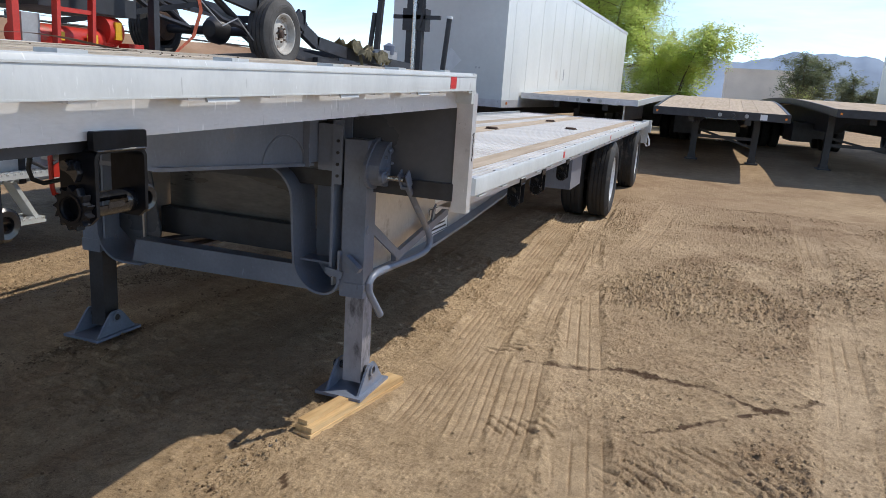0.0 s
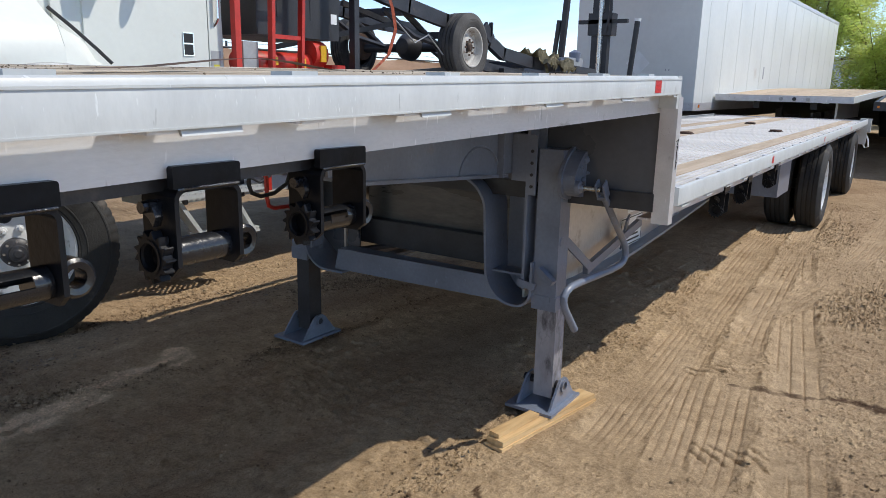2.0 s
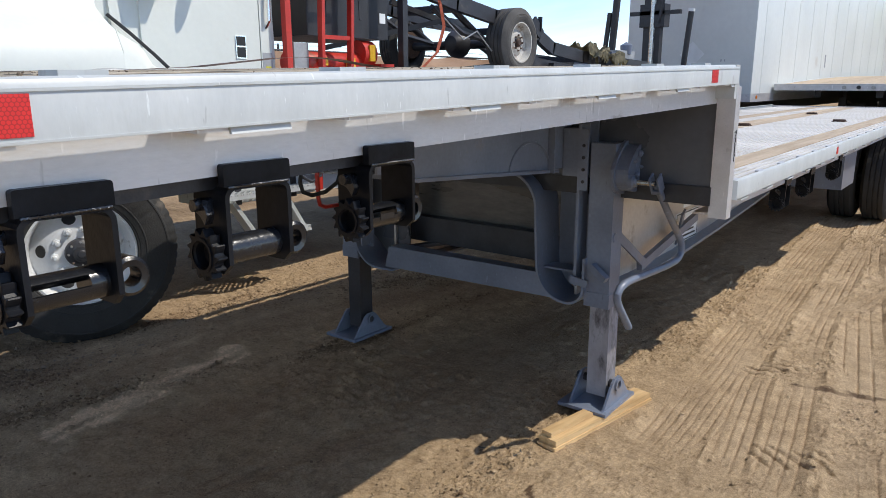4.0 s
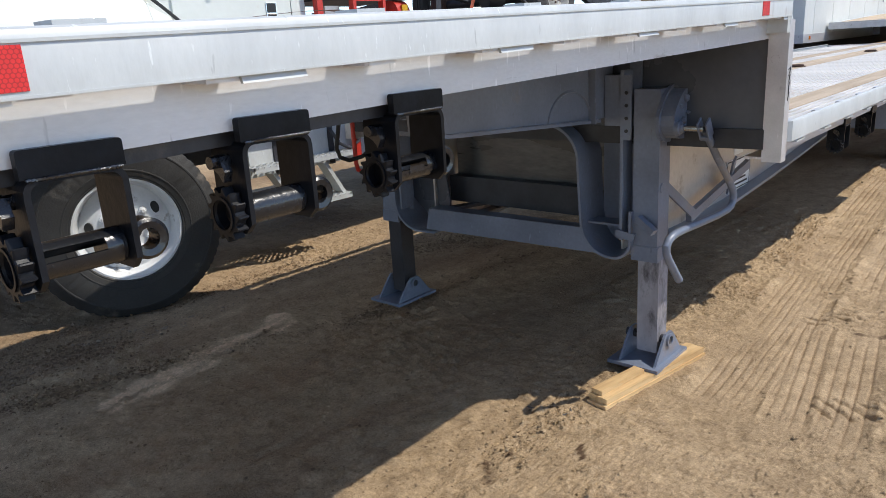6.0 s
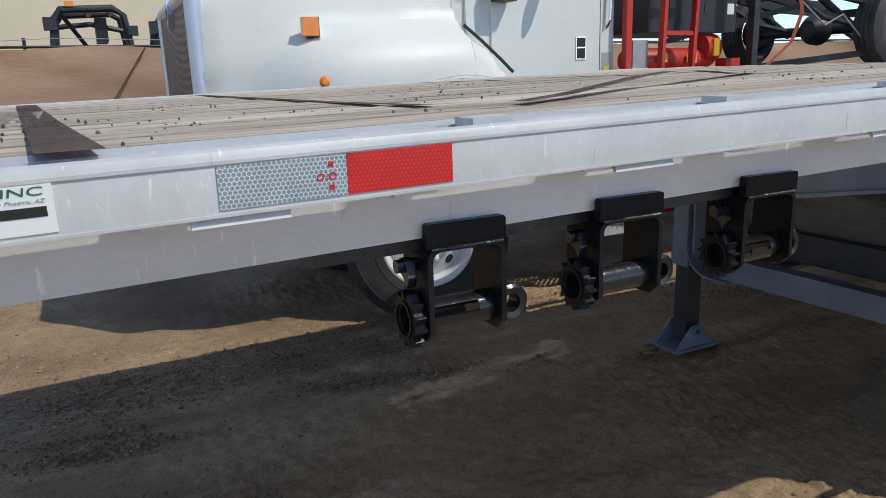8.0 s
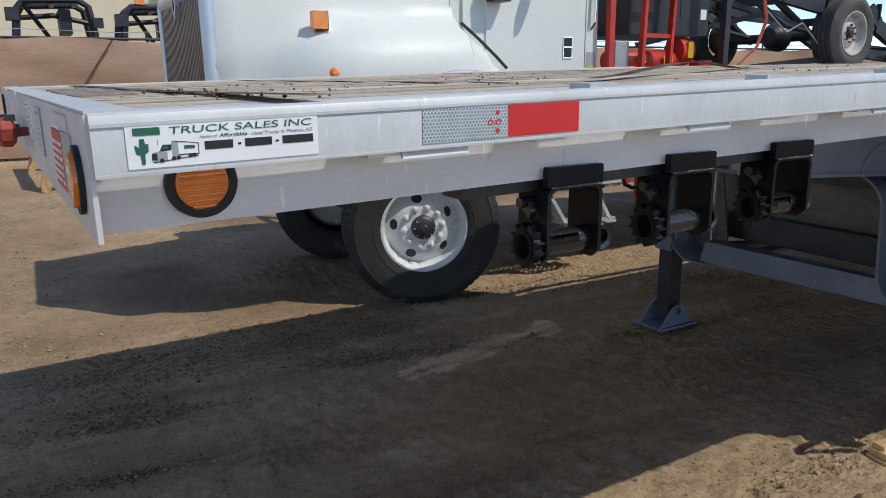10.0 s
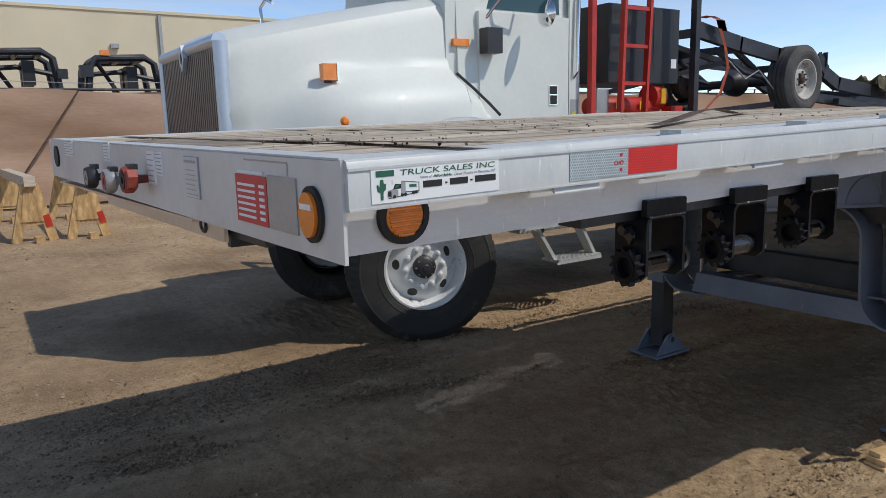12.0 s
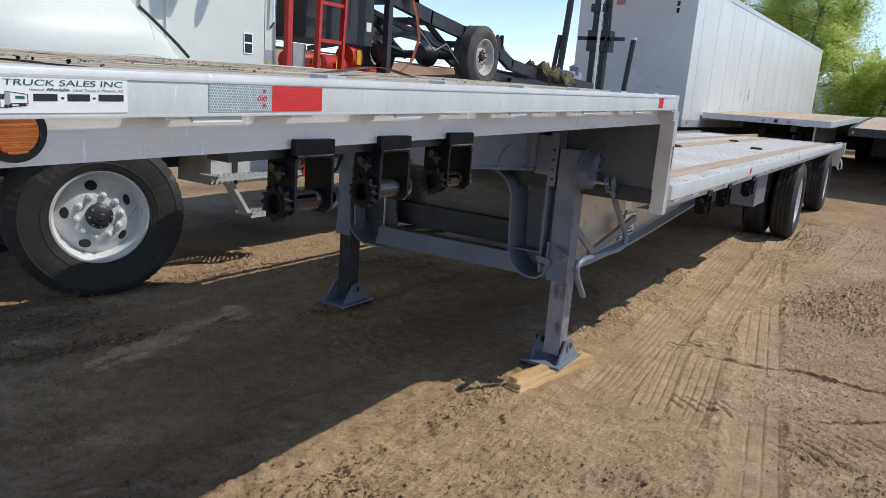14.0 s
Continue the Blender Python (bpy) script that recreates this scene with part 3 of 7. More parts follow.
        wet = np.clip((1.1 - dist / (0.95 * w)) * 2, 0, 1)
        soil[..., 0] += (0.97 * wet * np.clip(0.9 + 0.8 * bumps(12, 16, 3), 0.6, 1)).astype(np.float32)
    # footprint of the trailer's shadow; the soil colour is browned and darkened in it
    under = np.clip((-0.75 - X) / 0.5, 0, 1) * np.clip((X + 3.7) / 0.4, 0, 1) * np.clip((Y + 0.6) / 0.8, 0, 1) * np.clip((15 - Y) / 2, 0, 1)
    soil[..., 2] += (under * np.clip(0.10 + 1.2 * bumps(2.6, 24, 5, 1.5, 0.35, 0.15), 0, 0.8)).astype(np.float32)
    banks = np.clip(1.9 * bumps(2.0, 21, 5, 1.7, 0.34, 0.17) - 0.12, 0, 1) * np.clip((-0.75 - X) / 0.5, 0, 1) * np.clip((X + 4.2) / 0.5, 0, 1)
    # painted shade tone, stronger towards the near side and over the gravel banks
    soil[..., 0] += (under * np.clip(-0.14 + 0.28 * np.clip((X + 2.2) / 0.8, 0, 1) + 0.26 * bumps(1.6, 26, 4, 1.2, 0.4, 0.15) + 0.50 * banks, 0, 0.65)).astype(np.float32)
    # soil round the truck coloured darker for the shade there
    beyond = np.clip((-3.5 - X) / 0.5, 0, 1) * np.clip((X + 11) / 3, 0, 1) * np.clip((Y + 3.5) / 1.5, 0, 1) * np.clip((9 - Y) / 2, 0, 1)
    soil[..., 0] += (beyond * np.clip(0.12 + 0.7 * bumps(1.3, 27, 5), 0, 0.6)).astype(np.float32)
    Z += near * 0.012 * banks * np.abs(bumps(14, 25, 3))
    # a pale streak below the trailer
    mid = np.interp(Y, [1.4, 2.0, 2.6, 3.2], [-2.31, -2.42, -2.53, -2.72])
    dist = np.abs(X - mid + 0.03 * np.sin(Y * 9)) + 0.085 * bumps(6, 22, 4) + 2.2 * (np.maximum(1.55 - Y, 0) + np.maximum(Y - 2.75, 0))
    streak = np.clip((1.1 - dist / 0.105) * 4, 0, 1) * np.clip(0.95 + 2.0 * bumps(8, 23, 4, 1.6, 0.3, -0.2), 0.0, 1)
    soil[..., 3] += (0.92 * streak).astype(np.float32)
    soil[..., 2] *= (1 - np.clip(streak, 0, 1)).astype(np.float32)
    soil[..., 0] *= 1 - np.clip(soil[..., 1] + soil[..., 3], 0, 1)
    soil = np.clip(soil, 0, 1)
    ny, nx = X.shape
    verts = np.stack([X, Y, Z], -1).reshape(-1, 3)
    idx = np.arange(ny * nx).reshape(ny, nx)
    faces = np.stack([idx[:-1, :-1], idx[:-1, 1:], idx[1:, 1:], idx[1:, :-1]], -1).reshape(-1, 4)
    me = bpy.data.meshes.new("ground")
    me.vertices.add(len(verts)), me.loops.add(faces.size), me.polygons.add(len(faces))
    me.vertices.foreach_set("co", verts.ravel().astype(np.float32))
    me.loops.foreach_set("vertex_index", faces.ravel().astype(np.int32))
    me.polygons.foreach_set("loop_start", np.arange(0, faces.size, 4).astype(np.int32))
    me.update(calc_edges=True)
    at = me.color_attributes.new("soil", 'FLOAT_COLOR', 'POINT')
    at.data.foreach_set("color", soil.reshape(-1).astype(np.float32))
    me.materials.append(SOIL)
    me.shade_smooth()
    tagged(new("ground", me), "packed tan desert dirt rutted by truck tyres", "ground", kind="structure")
    return xs, ys, Z, np.maximum(zone * open_yard, under * np.clip(1.5 * banks + 0.8 * np.clip((-2.75 - X) / 0.3, 0, 1) * np.clip((2.3 - Y) / 0.5, 0, 1), 0, 1)), soil


GROUND = ground()


# ---- the drop-deck trailer ----
SKEW = 0.0527           # the front edge runs slightly forward towards the far side
trailer = thing("drop_deck_trailer", "long aluminium drop-deck semi trailer parked on its landing legs on dirt", "trailer")


def skewed(bm):
    for v in bm.verts:
        v.co.y += SKEW * v.co.x
    return bm


def rail_profile(z0, z1, x):
    """Cross-section of a rub rail plate with a rolled top lip."""
    return [(x, z0), (x, z1 - 0.012), (x - 0.004, z1 - 0.003), (x - 0.010, z1), (x - 0.015, z1 - 0.003), (x - 0.013, z1 - 0.012), (x - 0.011, z0)]


L_UP = 3.40
part("rub_rail", prism(bmesh.new(), rail_profile(1.482, 1.557, 0.0), "y", 0.0, L_UP), ALU_RUB, trailer, "scratched aluminium rub rail", lift=True, smooth=True)
part("rail_bead", B((-0.001, 0.0022, 0.0, L_UP, 1.5405, 1.5445)), ALU_RUB, trailer, lift=True, bevel=0.001)
part("rail_bead", B((-0.001, 0.0016, 0.0, L_UP, 1.4825, 1.4860)), ALU_RUB, trailer, lift=True, bevel=0.0007)
part("rub_rail", prism(bmesh.new(), [(-2.6 - p, q) for p, q in rail_profile(1.482, 1.557, 0.0)][::-1], "y", -0.13, L_UP), ALU_RUB, trailer, lift=True, smooth=True)
# side channel below and behind the rub rail
part("side_channel", prism(bmesh.new(), [(-0.075, 1.403), (-0.075, 1.548), (-0.086, 1.548), (-0.086, 1.415), (-0.17, 1.415), (-0.17, 1.403)], "y", -0.0035, L_UP - 0.01), ALU, trailer, "pale aluminium side channel", lift=True)
part("side_channel", prism(bmesh.new(), [(-2.525, 1.403), (-2.525, 1.548), (-2.514, 1.548), (-2.514, 1.415), (-2.43, 1.415), (-2.43, 1.403)], "y", -0.1, L_UP - 0.01), ALU, trailer, lift=True)
part("under_bar", B((-0.16, -0.095, 0.55, 1.38, 1.380, 1.4025)), DARK_STEEL, trailer, "black steel bar below the channel", lift=True)
for k in range(11):
    y = 0.345 + 0.292 * k
    if y < L_UP - 0.05:
        part("stake_pocket", B((-0.0745, -0.0115, y, y + 0.06, 1.476, 1.545)), ALU, trailer, lift=True, bevel=0.003)
        if k % 2 == 0:
            part("pocket_lip", prism(bmesh.new(), [(-0.012, 1.4825), (-0.006, 1.4825), (-0.002, 1.472), (-0.008, 1.472)], "y", y + 0.05, y + 0.16), ALU_RUB, trailer, lift=True)
for k in range(8):
    y = 0.30 + 0.42 * k
    part("deck_stud", lathe(bmesh.new(), [(0.0, 0.004), (0.010, 0.003), (0.013, 0.0), (0.013, -0.01)], (-0.012, y, 1.505), "x", 12), ALU_RUB, trailer, lift=True, smooth=True)
# deck edge strip along the top, with worn cut-outs
part("deck_edge", B((-0.175, -0.086, 0.05, L_UP - 0.005, 1.540, 1.553)), ALU_RUB, trailer, "bright worn aluminium deck edge", lift=True)
for k in range(1, 7):
    y = 0.30 + 0.46 * k
    part("edge_clip", B((-0.080, -0.028, y, y + 0.062, 1.552, 1.5635)), ALU_RUB, trailer, lift=True, bevel=0.003)
# front face
part("front_face", skewed(B((-2.6, -0.012, -0.004, 0.002, 1.480, 1.555), (-2.59, -0.012, -0.004, 0.002, 1.404, 1.480))), FRONT_PAINT, trailer, "dusty white metal front face", lift=True, bevel=0.004)
part("front_edge_cap", skewed(B((-2.6, -0.02, -0.002, 0.055, 1.5555, 1.5590))), ALU_RUB, trailer, lift=True)
# kingpin plate and structure under the front
part("front_skirt", skewed(B((-1.95, -0.74, 0.075, 0.085, 1.343, 1.406), (-2.5, -0.74, 0.005, 0.085, 1.398, 1.406))), ALU_DULL, trailer, "bare metal front skirt")
part("coupler_box", skewed(B((-1.2, -0.56, 0.10, 0.80, 1.350, 1.41))), DARK_STEEL, trailer, "dark steel coupler box", bevel=0.01)
part("front_hook", tube(bmesh.new(), [(-0.88 + 0.022 * math.cos(a), 0.03, 1.372 + 0.016 * math.sin(a)) for a in (6.3 * k / 12 for k in range(13))], 0.007, 8), DARK_STEEL, trailer, smooth=True)
for k in range(9):
    y = 0.35 + 0.36 * k
    part("crossmember", B((-2.45, -0.16, y, y + 0.012, 1.425, 1.524), (-2.45, -0.16, y - 0.025, y + 0.035, 1.419, 1.425)), ALU_DULL, trailer, lift=True)
# main beams of the upper section
for xb in (-0.74, -1.86):
    side = 1 if xb > -1.3 else -1
    bm = prism(bmesh.new(), [(2.05, 1.435), (3.38, 1.49), (3.38, 1.17), (3.0, 1.185), (2.2, 1.235), (2.05, 1.27)], "x", xb - 0.006, xb + 0.006)
    part("beam_web", bm, GREY_PAINT, trailer, "slate grey painted beam web")
    bm = strip(bmesh.new(), [(2.06, 1.262), (2.22, 1.232), (2.6, 1.208), (3.0, 1.182), (3.25, 1.166)], 0.014, "x", xb - 0.07, xb + 0.02)
    part("beam_flange", bm, GREY_PAINT, trailer)
# deep web behind the legs, its lower flange sweeping up to the rear
for xb in (-0.70, -1.90):
    low = [(3.42, 0.52), (4.1, 0.505), (4.7, 0.515), (5.4, 0.555), (6.1, 0.605), (6.8, 0.66), (7.6, 0.72), (8.4, 0.74)]
    bm = prism(bmesh.new(), low + [(8.4, 0.98), (3.42, 1.13)], "x", xb - 0.006, xb + 0.006)
    part("gooseneck_web", bm, ALU_DULL, trailer, "dull bare metal beam web")
    part("lower_flange", strip(bmesh.new(), low + [(14.5, 0.76)], 0.018, "x", xb - 0.075, xb + 0.085), GREY_PAINT, trailer, "slate grey sweeping lower flange", smooth=True)
    part("rear_web", B((xb - 0.006, xb + 0.006, 8.4, 14.5, 0.76, 0.99)), ALU_DULL, trailer)
# step bulkhead
part("step_lip", B((-2.59, -0.076, L_UP - 0.03, L_UP + 0.012, 1.520, 1.5400)), ALU_DULL, trailer, lift=True)
part("deck_edge", B((-2.588, -2.424, -0.06, L_UP - 0.005, 1.540, 1.553)), ALU_RUB, trailer, lift=True)
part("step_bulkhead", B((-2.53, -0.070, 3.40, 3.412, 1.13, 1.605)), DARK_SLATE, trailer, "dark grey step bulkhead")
part("step_beam", B((-2.53, -0.07, 3.38, 3.45, 1.05, 1.13)), DARK_STEEL, trailer)
for xp, nm in ((-0.075, 1), (-2.6, 0)):
    post = part("corner_post", B((xp, xp + 0.075, 3.385, 3.445, 1.0, 1.545)), ALU, trailer, "bare aluminium step corner post", bevel=0.004)
    if nm:
        part("post_gusset", prism(bmesh.new(), [(3.446, 1.40), (3.446, 1.12), (3.60, 1.12), (3.50, 1.2)], "x", -0.06, -0.045), ALU, post)
        part("post_bolt", lathe(bmesh.new(), [(0, 0.006), (0.017, 0.006), (0.017, 0)], (-0.045, 3.384, 1.40), "y", 12), RUSTY, post)
        bm = bmesh.new()
        for q in range(5):
            tube(bm, [(0.0015, 3.40 + 0.006 * q, 1.36 - 0.022 * q), (0.0015, 3.425 - 0.003 * q, 1.37 - 0.03 * q), (0.0015, 3.415, 1.345 - 0.026 * q)], 0.0016, 5)
        part("ink_scrawl", bm, INK_BLACK, post)
part("rail_end_plate", B((-0.075, -0.001, L_UP - 0.045, L_UP + 0.004, 1.424, 1.556)), ALU_RUB, trailer, lift=True, bevel=0.003)
part("side_light", B((-2.2, -2.14, 3.38, 3.41, 1.56, 1.59)), DARK_STEEL, trailer)


# landing gear frame between the legs: straps with rounded corners, webs and a low cross bar
NEAR_STRAP = [(-1.55, 1.118), (-1.05, 1.136)] + arc(-1.03, 0.966, 0.170, 84, 8, 10) + [(-0.853, 0.80), (-0.846, 0.68)] + arc(-0.690, 0.684, 0.155, 178, 268, 10) + arc(-0.676, 0.612, 0.083, 272, 354, 7) + [(-0.5925, 0.76)]
FAR_STRAP = [(-2.06, 1.12), (-2.098, 1.00), (-2.098, 0.72)] + arc(-1.93, 0.675, 0.168, 180, 268, 10) + [(-1.80, 0.509)]
part("leg_strap", strip(bmesh.new(), NEAR_STRAP, 0.012, "y", 3.28, 3.50), GREY_PAINT, trailer, "slate grey curved leg brace", smooth=True)
part("leg_strap", strip(bmesh.new(), FAR_STRAP, 0.012, "y", 3.28, 3.50), GREY_PAINT, trailer, "slate grey curved leg brace", smooth=True)
# the far gusset is coloured darker than the near one
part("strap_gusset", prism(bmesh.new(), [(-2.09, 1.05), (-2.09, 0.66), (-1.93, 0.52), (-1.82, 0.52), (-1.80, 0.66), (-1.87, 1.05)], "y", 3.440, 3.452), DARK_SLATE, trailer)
part("strap_gusset", prism(bmesh.new(), [(-0.845, 1.10), (-0.845, 0.66), (-0.80, 0.56), (-0.66, 0.545), (-0.60, 0.60), (-0.60, 1.10)], "y", 3.505, 3.515), GREY_PAINT, trailer)
part("frame_plate", B((-1.95, -0.70, 3.165, 3.175, 1.165, 1.47)), GREY_PAINT, trailer, "slate grey frame plate")
part("weld_ring", tube(bmesh.new(), [(-0.733, 3.01 + 0.165 * math.cos(a), 1.185 + 0.128 * math.sin(a)) for a in (math.pi * k / 20 for k in range(21))], 0.006, 6), GREY_PAINT, trailer, smooth=True)
bm = prism(bmesh.new(), [(-1.86, 0.524), (-0.765, 0.540), (-0.805, 0.575), (-0.835, 0.625), (-0.842, 0.656), (-1.83, 0.646)], "y", 3.286, 3.298)
box(bm, -1.83, -0.850, 3.298, 3.385, 0.636, 0.648)
part("cross_bar", bm, GREY_PAINT, trailer, "slate grey low cross bar")
part("tie_plate", B((-0.84, -0.60, 3.34, 3.44, 0.668, 0.678)), GREY_PAINT, trailer)
for xx, yy in ((-0.68, 3.37), (-0.655, 3.41)):
    part("tie_bolt", tube(bmesh.new(), [(xx, yy, 0.650), (xx, yy, 0.700)], 0.009, 8), DARK_STEEL, trailer)
part("dark_panel", B((-1.88, -0.72, 3.62, 3.63, 0.66, 1.16)), PANEL, trailer)
part("belly_panel", prism(bmesh.new(), [(3.65, 1.12), (3.66, 0.90), (4.3, 0.78), (4.32, 0.80), (3.70, 0.92), (3.68, 1.12)], "x", -1.86, -0.74), PANEL, trailer, "dull bare metal belly panel")
part("belly_beam", B((-1.88, -0.72, 3.54, 3.610, 0.64, 0.79)), DARK_STEEL, trailer)
part("inner_brace", bar(bmesh.new(), (-1.80, 3.42, 0.62), (-1.1, 4.2, 0.72), 0.06, 0.02), DARK_STEEL, trailer)


def landing_leg(x, y, near):
    leg = part("landing_leg", B((x - 0.06, x + 0.06, y - 0.055, y + 0.055, 0.54, 1.298)), GREY_PAINT, trailer, "slate grey landing leg", bevel=0.008)
    part("leg_collar", B((x - 0.064, x + 0.064, y - 0.059, y + 0.059, 0.53, 0.60)), GREY_PAINT, leg, bevel=0.005)
    # the far inner leg is coloured darker than the near one
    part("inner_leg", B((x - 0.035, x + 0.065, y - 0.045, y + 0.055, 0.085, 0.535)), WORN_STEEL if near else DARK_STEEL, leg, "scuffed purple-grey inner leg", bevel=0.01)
    z0 = 0.052 if near else 0.044
    # flared foot pan, with two cheek plates and a pin
    for sx in (1, -1):
        bm = prism(bmesh.new(), [(y - 0.155, z0), (y + 0.155, z0), (y + 0.135, z0 + 0.01), (y + 0.050, z0 + 0.115), (y + 0.028, z0 + 0.132), (y - 0.028, z0 + 0.132), (y - 0.050, z0 + 0.115), (y - 0.135, z0 + 0.01)], "x", x + 0.012 + sx * 0.086 - 0.006, x + 0.012 + sx * 0.086 + 0.006)
        part("foot_cheek", bm, GREY_PAINT, leg, bevel=0.002)
    bm = B((x - 0.125, x + 0.125, y - 0.165, y + 0.165, z0 - 0.012, z0 + 0.004))
    part("foot_plate", bm, GREY_PAINT, leg, "slate grey steel foot plate", bevel=0.003)
    part("foot_pin", tube(bmesh.new(), [(x - 0.105, y, z0 + 0.095), (x + 0.108, y, z0 + 0.095)], 0.020, 14), DARK_STEEL, leg, smooth=True)
    part("foot_washer", lathe(bmesh.new(), [(0.032, 0), (0.032, 0.010), (0.021, 0.010), (0.021, 0)], (x + 0.1045, y, z0 + 0.095), "x", 20, closed=True), GREY_PAINT, leg, smooth=True)
    s = 1 if near else -1
    bm = bmesh.new()
    for a, b, y0, y1, z1, z2 in ((-0.200, -0.118, -0.06, 0.06, 1.14, 1.36), (-0.120, -0.065, 0.02, 0.03, 0.60, 1.42), (-0.118, -0.104, -0.07, 0.02, 0.62, 1.38), (-0.104, -0.068, -0.07, -0.060, 1.08, 1.36)):
        box(bm, *sorted((x + s * a, x + s * b)), y + y0, y + y1, z1, z2)
    part("leg_bracket", bm, GREY_PAINT, leg, bevel=0.002)
    if near:
        part("leg_bracket_strap", strip(bmesh.new(), [(x - 0.13, 0.655), (x - 0.04, 0.64)], 0.035, "y", y - 0.085, y - 0.070), GREY_PAINT, leg)
        for k in range(4):
            part("bracket_bolt", lathe(bmesh.new(), [(0, -0.006), (0.008, -0.006), (0.008, 0)], (x - 0.088, y - 0.07, 1.12 + 0.055 * k), "y", 8), DARK_STEEL, leg)
        part("leg_plug", lathe(bmesh.new(), [(0, 0.004), (0.02, 0.004), (0.024, 0)], (x + 0.06, y - 0.02, 0.868), "x", 18), GREY_PAINT, leg, smooth=True)
        part("crank_clip", bar(bmesh.new(), (x - 0.02, y - 0.078, 0.735), (x + 0.06, y - 0.09, 0.68), 0.035, 0.03), GREY_PAINT, leg)
        # pear-shaped gearbox on the outer side, with its flange, bolts and shaft
        gx = x + 0.061
        pear = []
        for k in range(32):
            a = 2 * math.pi * k / 32
            r = 0.092 - 0.024 * math.sin(a)
            pear.append((y + 0.005 + 0.03 * max(0.0, math.sin(a)) + r * math.cos(a), 1.19 + 0.104 * math.sin(a)))
        cy, cz = y + 0.010, 1.19
        gear = part("gearbox", prism(bmesh.new(), [(cy + (p - cy) * 1.18, cz + (q - cz) * 1.16) for p, q in pear], "x", gx, gx + 0.016), GREY_PAINT, leg, "slate grey cast gearbox", bevel=0.004)
        part("gear_cover", prism(bmesh.new(), pear, "x", gx + 0.016, gx + 0.075), GREY_PAINT, gear, bevel=0.010)
        fx = gx + 0.075
        for yy, zz, r in ((y + 0.02, 1.255, 0.017), (y - 0.03, 1.225, 0.008), (y + 0.035, 1.195, 0.008), (y - 0.065, 1.125, 0.009), (y - 0.005, 1.165, 0.014)):
            part("gear_bolt", lathe(bmesh.new(), [(0, 0.016), (r * 0.6, 0.016), (r, 0.009), (r, 0)], (fx, yy, zz), "x", 8), GREY_PAINT, gear)
        yc = y - 0.065
        part("shaft_boss", lathe(bmesh.new(), [(0.0, 0.035), (0.018, 0.035), (0.022, 0.022), (0.030, 0.018), (0.032, 0)], (fx, yc, 1.138), "x", 18), GREY_PAINT, gear, smooth=True)
        hx = -0.278
        part("crank_shaft", tube(bmesh.new(), [(fx + 0.03, yc, 1.138), (hx, yc, 1.138)], 0.012, 10), BARE_STEEL, gear, smooth=True)
        yoke = B((hx - 0.022, hx - 0.014, -0.024, 0.026, -0.02, 0.052), (hx + 0.014, hx + 0.022, -0.024, 0.026, -0.02, 0.052), (hx - 0.022, hx + 0.022, -0.024, 0.026, -0.034, -0.016))
        bmesh.ops.rotate(yoke, verts=yoke.verts, cent=(hx, 0, 0), matrix=Matrix.Rotation(radians(35), 3, 'X'))
        bmesh.ops.translate(yoke, verts=yoke.verts, vec=(0, yc + 0.018, 1.128))
        part("crank_yoke", yoke, GREY_PAINT, gear, bevel=0.002)
        way = ((3.305, 1.135), (3.335, 1.110), (3.46, 0.998), (3.62, 0.866), (3.668, 0.822), (3.690, 0.790), (3.690, 0.760), (3.668, 0.738), (3.62, 0.729), (3.50, 0.729), (3.12, 0.749), (3.05, 0.748), (3.005, 0.738), (2.984, 0.716), (2.986, 0.690), (3.010, 0.655), (3.122, 0.536))
        ctrl = [(hx - 0.0006 * k, p, q) for k, (p, q) in enumerate(way)]
        part("crank_handle", tube(bmesh.new(), ctrl, 0.0165, 12), GREY_PAINT, gear, "slate grey bent crank handle", smooth=True)
    return leg


landing_leg(-0.530, 3.36, True)
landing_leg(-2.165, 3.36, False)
# braces from leg to web, and a data plate on the web
part("leg_brace", bar(bmesh.new(), (-0.60, 3.46, 0.93), (-0.60, 4.05, 0.575), 0.05, 0.012, up=(1, 0, 0)), GREY_PAINT, trailer)
part("leg_brace", bar(bmesh.new(), (-0.61, 3.99, 0.575), (-0.61, 4.87, 0.725), 0.05, 0.03, up=(1, 0, 0)), GREY_PAINT, trailer)
part("leg_brace", bar(bmesh.new(), (-0.58, 4.55, 0.80), (-0.66, 4.70, 0.58), 0.06, 0.012, up=(1, 0, 0)), GREY_PAINT, trailer)
plate = part("data_plate", B((-0.693, -0.690, 4.74, 5.16, 0.545, 0.745)), LABEL_WHITE, trailer, "white and black maker's plate")
part("plate_border", B((-0.6895, -0.6885, 4.75, 5.15, 0.733, 0.740), (-0.6895, -0.6885, 4.75, 5.15, 0.551, 0.557), (-0.6895, -0.6885, 4.75, 4.757, 0.551, 0.740), (-0.6895, -0.6885, 5.143, 5.15, 0.551, 0.740)), INK_BLACK, plate)
part("plate_emblem", prism(bmesh.new(), [(4.79, 0.64), (4.86, 0.72), (4.90, 0.65), (5.02, 0.69), (5.09, 0.66), (4.94, 0.635)], "x", -0.6895, -0.6885), INK_BLACK, plate)
part("plate_bar", B((-0.6895, -0.6885, 4.82, 5.08, 0.605, 0.617), (-0.6895, -0.6885, 4.79, 5.11, 0.575, 0.587)), INK_BLACK, plate)
part("small_plate", B((-0.693, -0.690, 4.86, 5.01, 0.77, 0.85)), LABEL_WHITE, trailer)


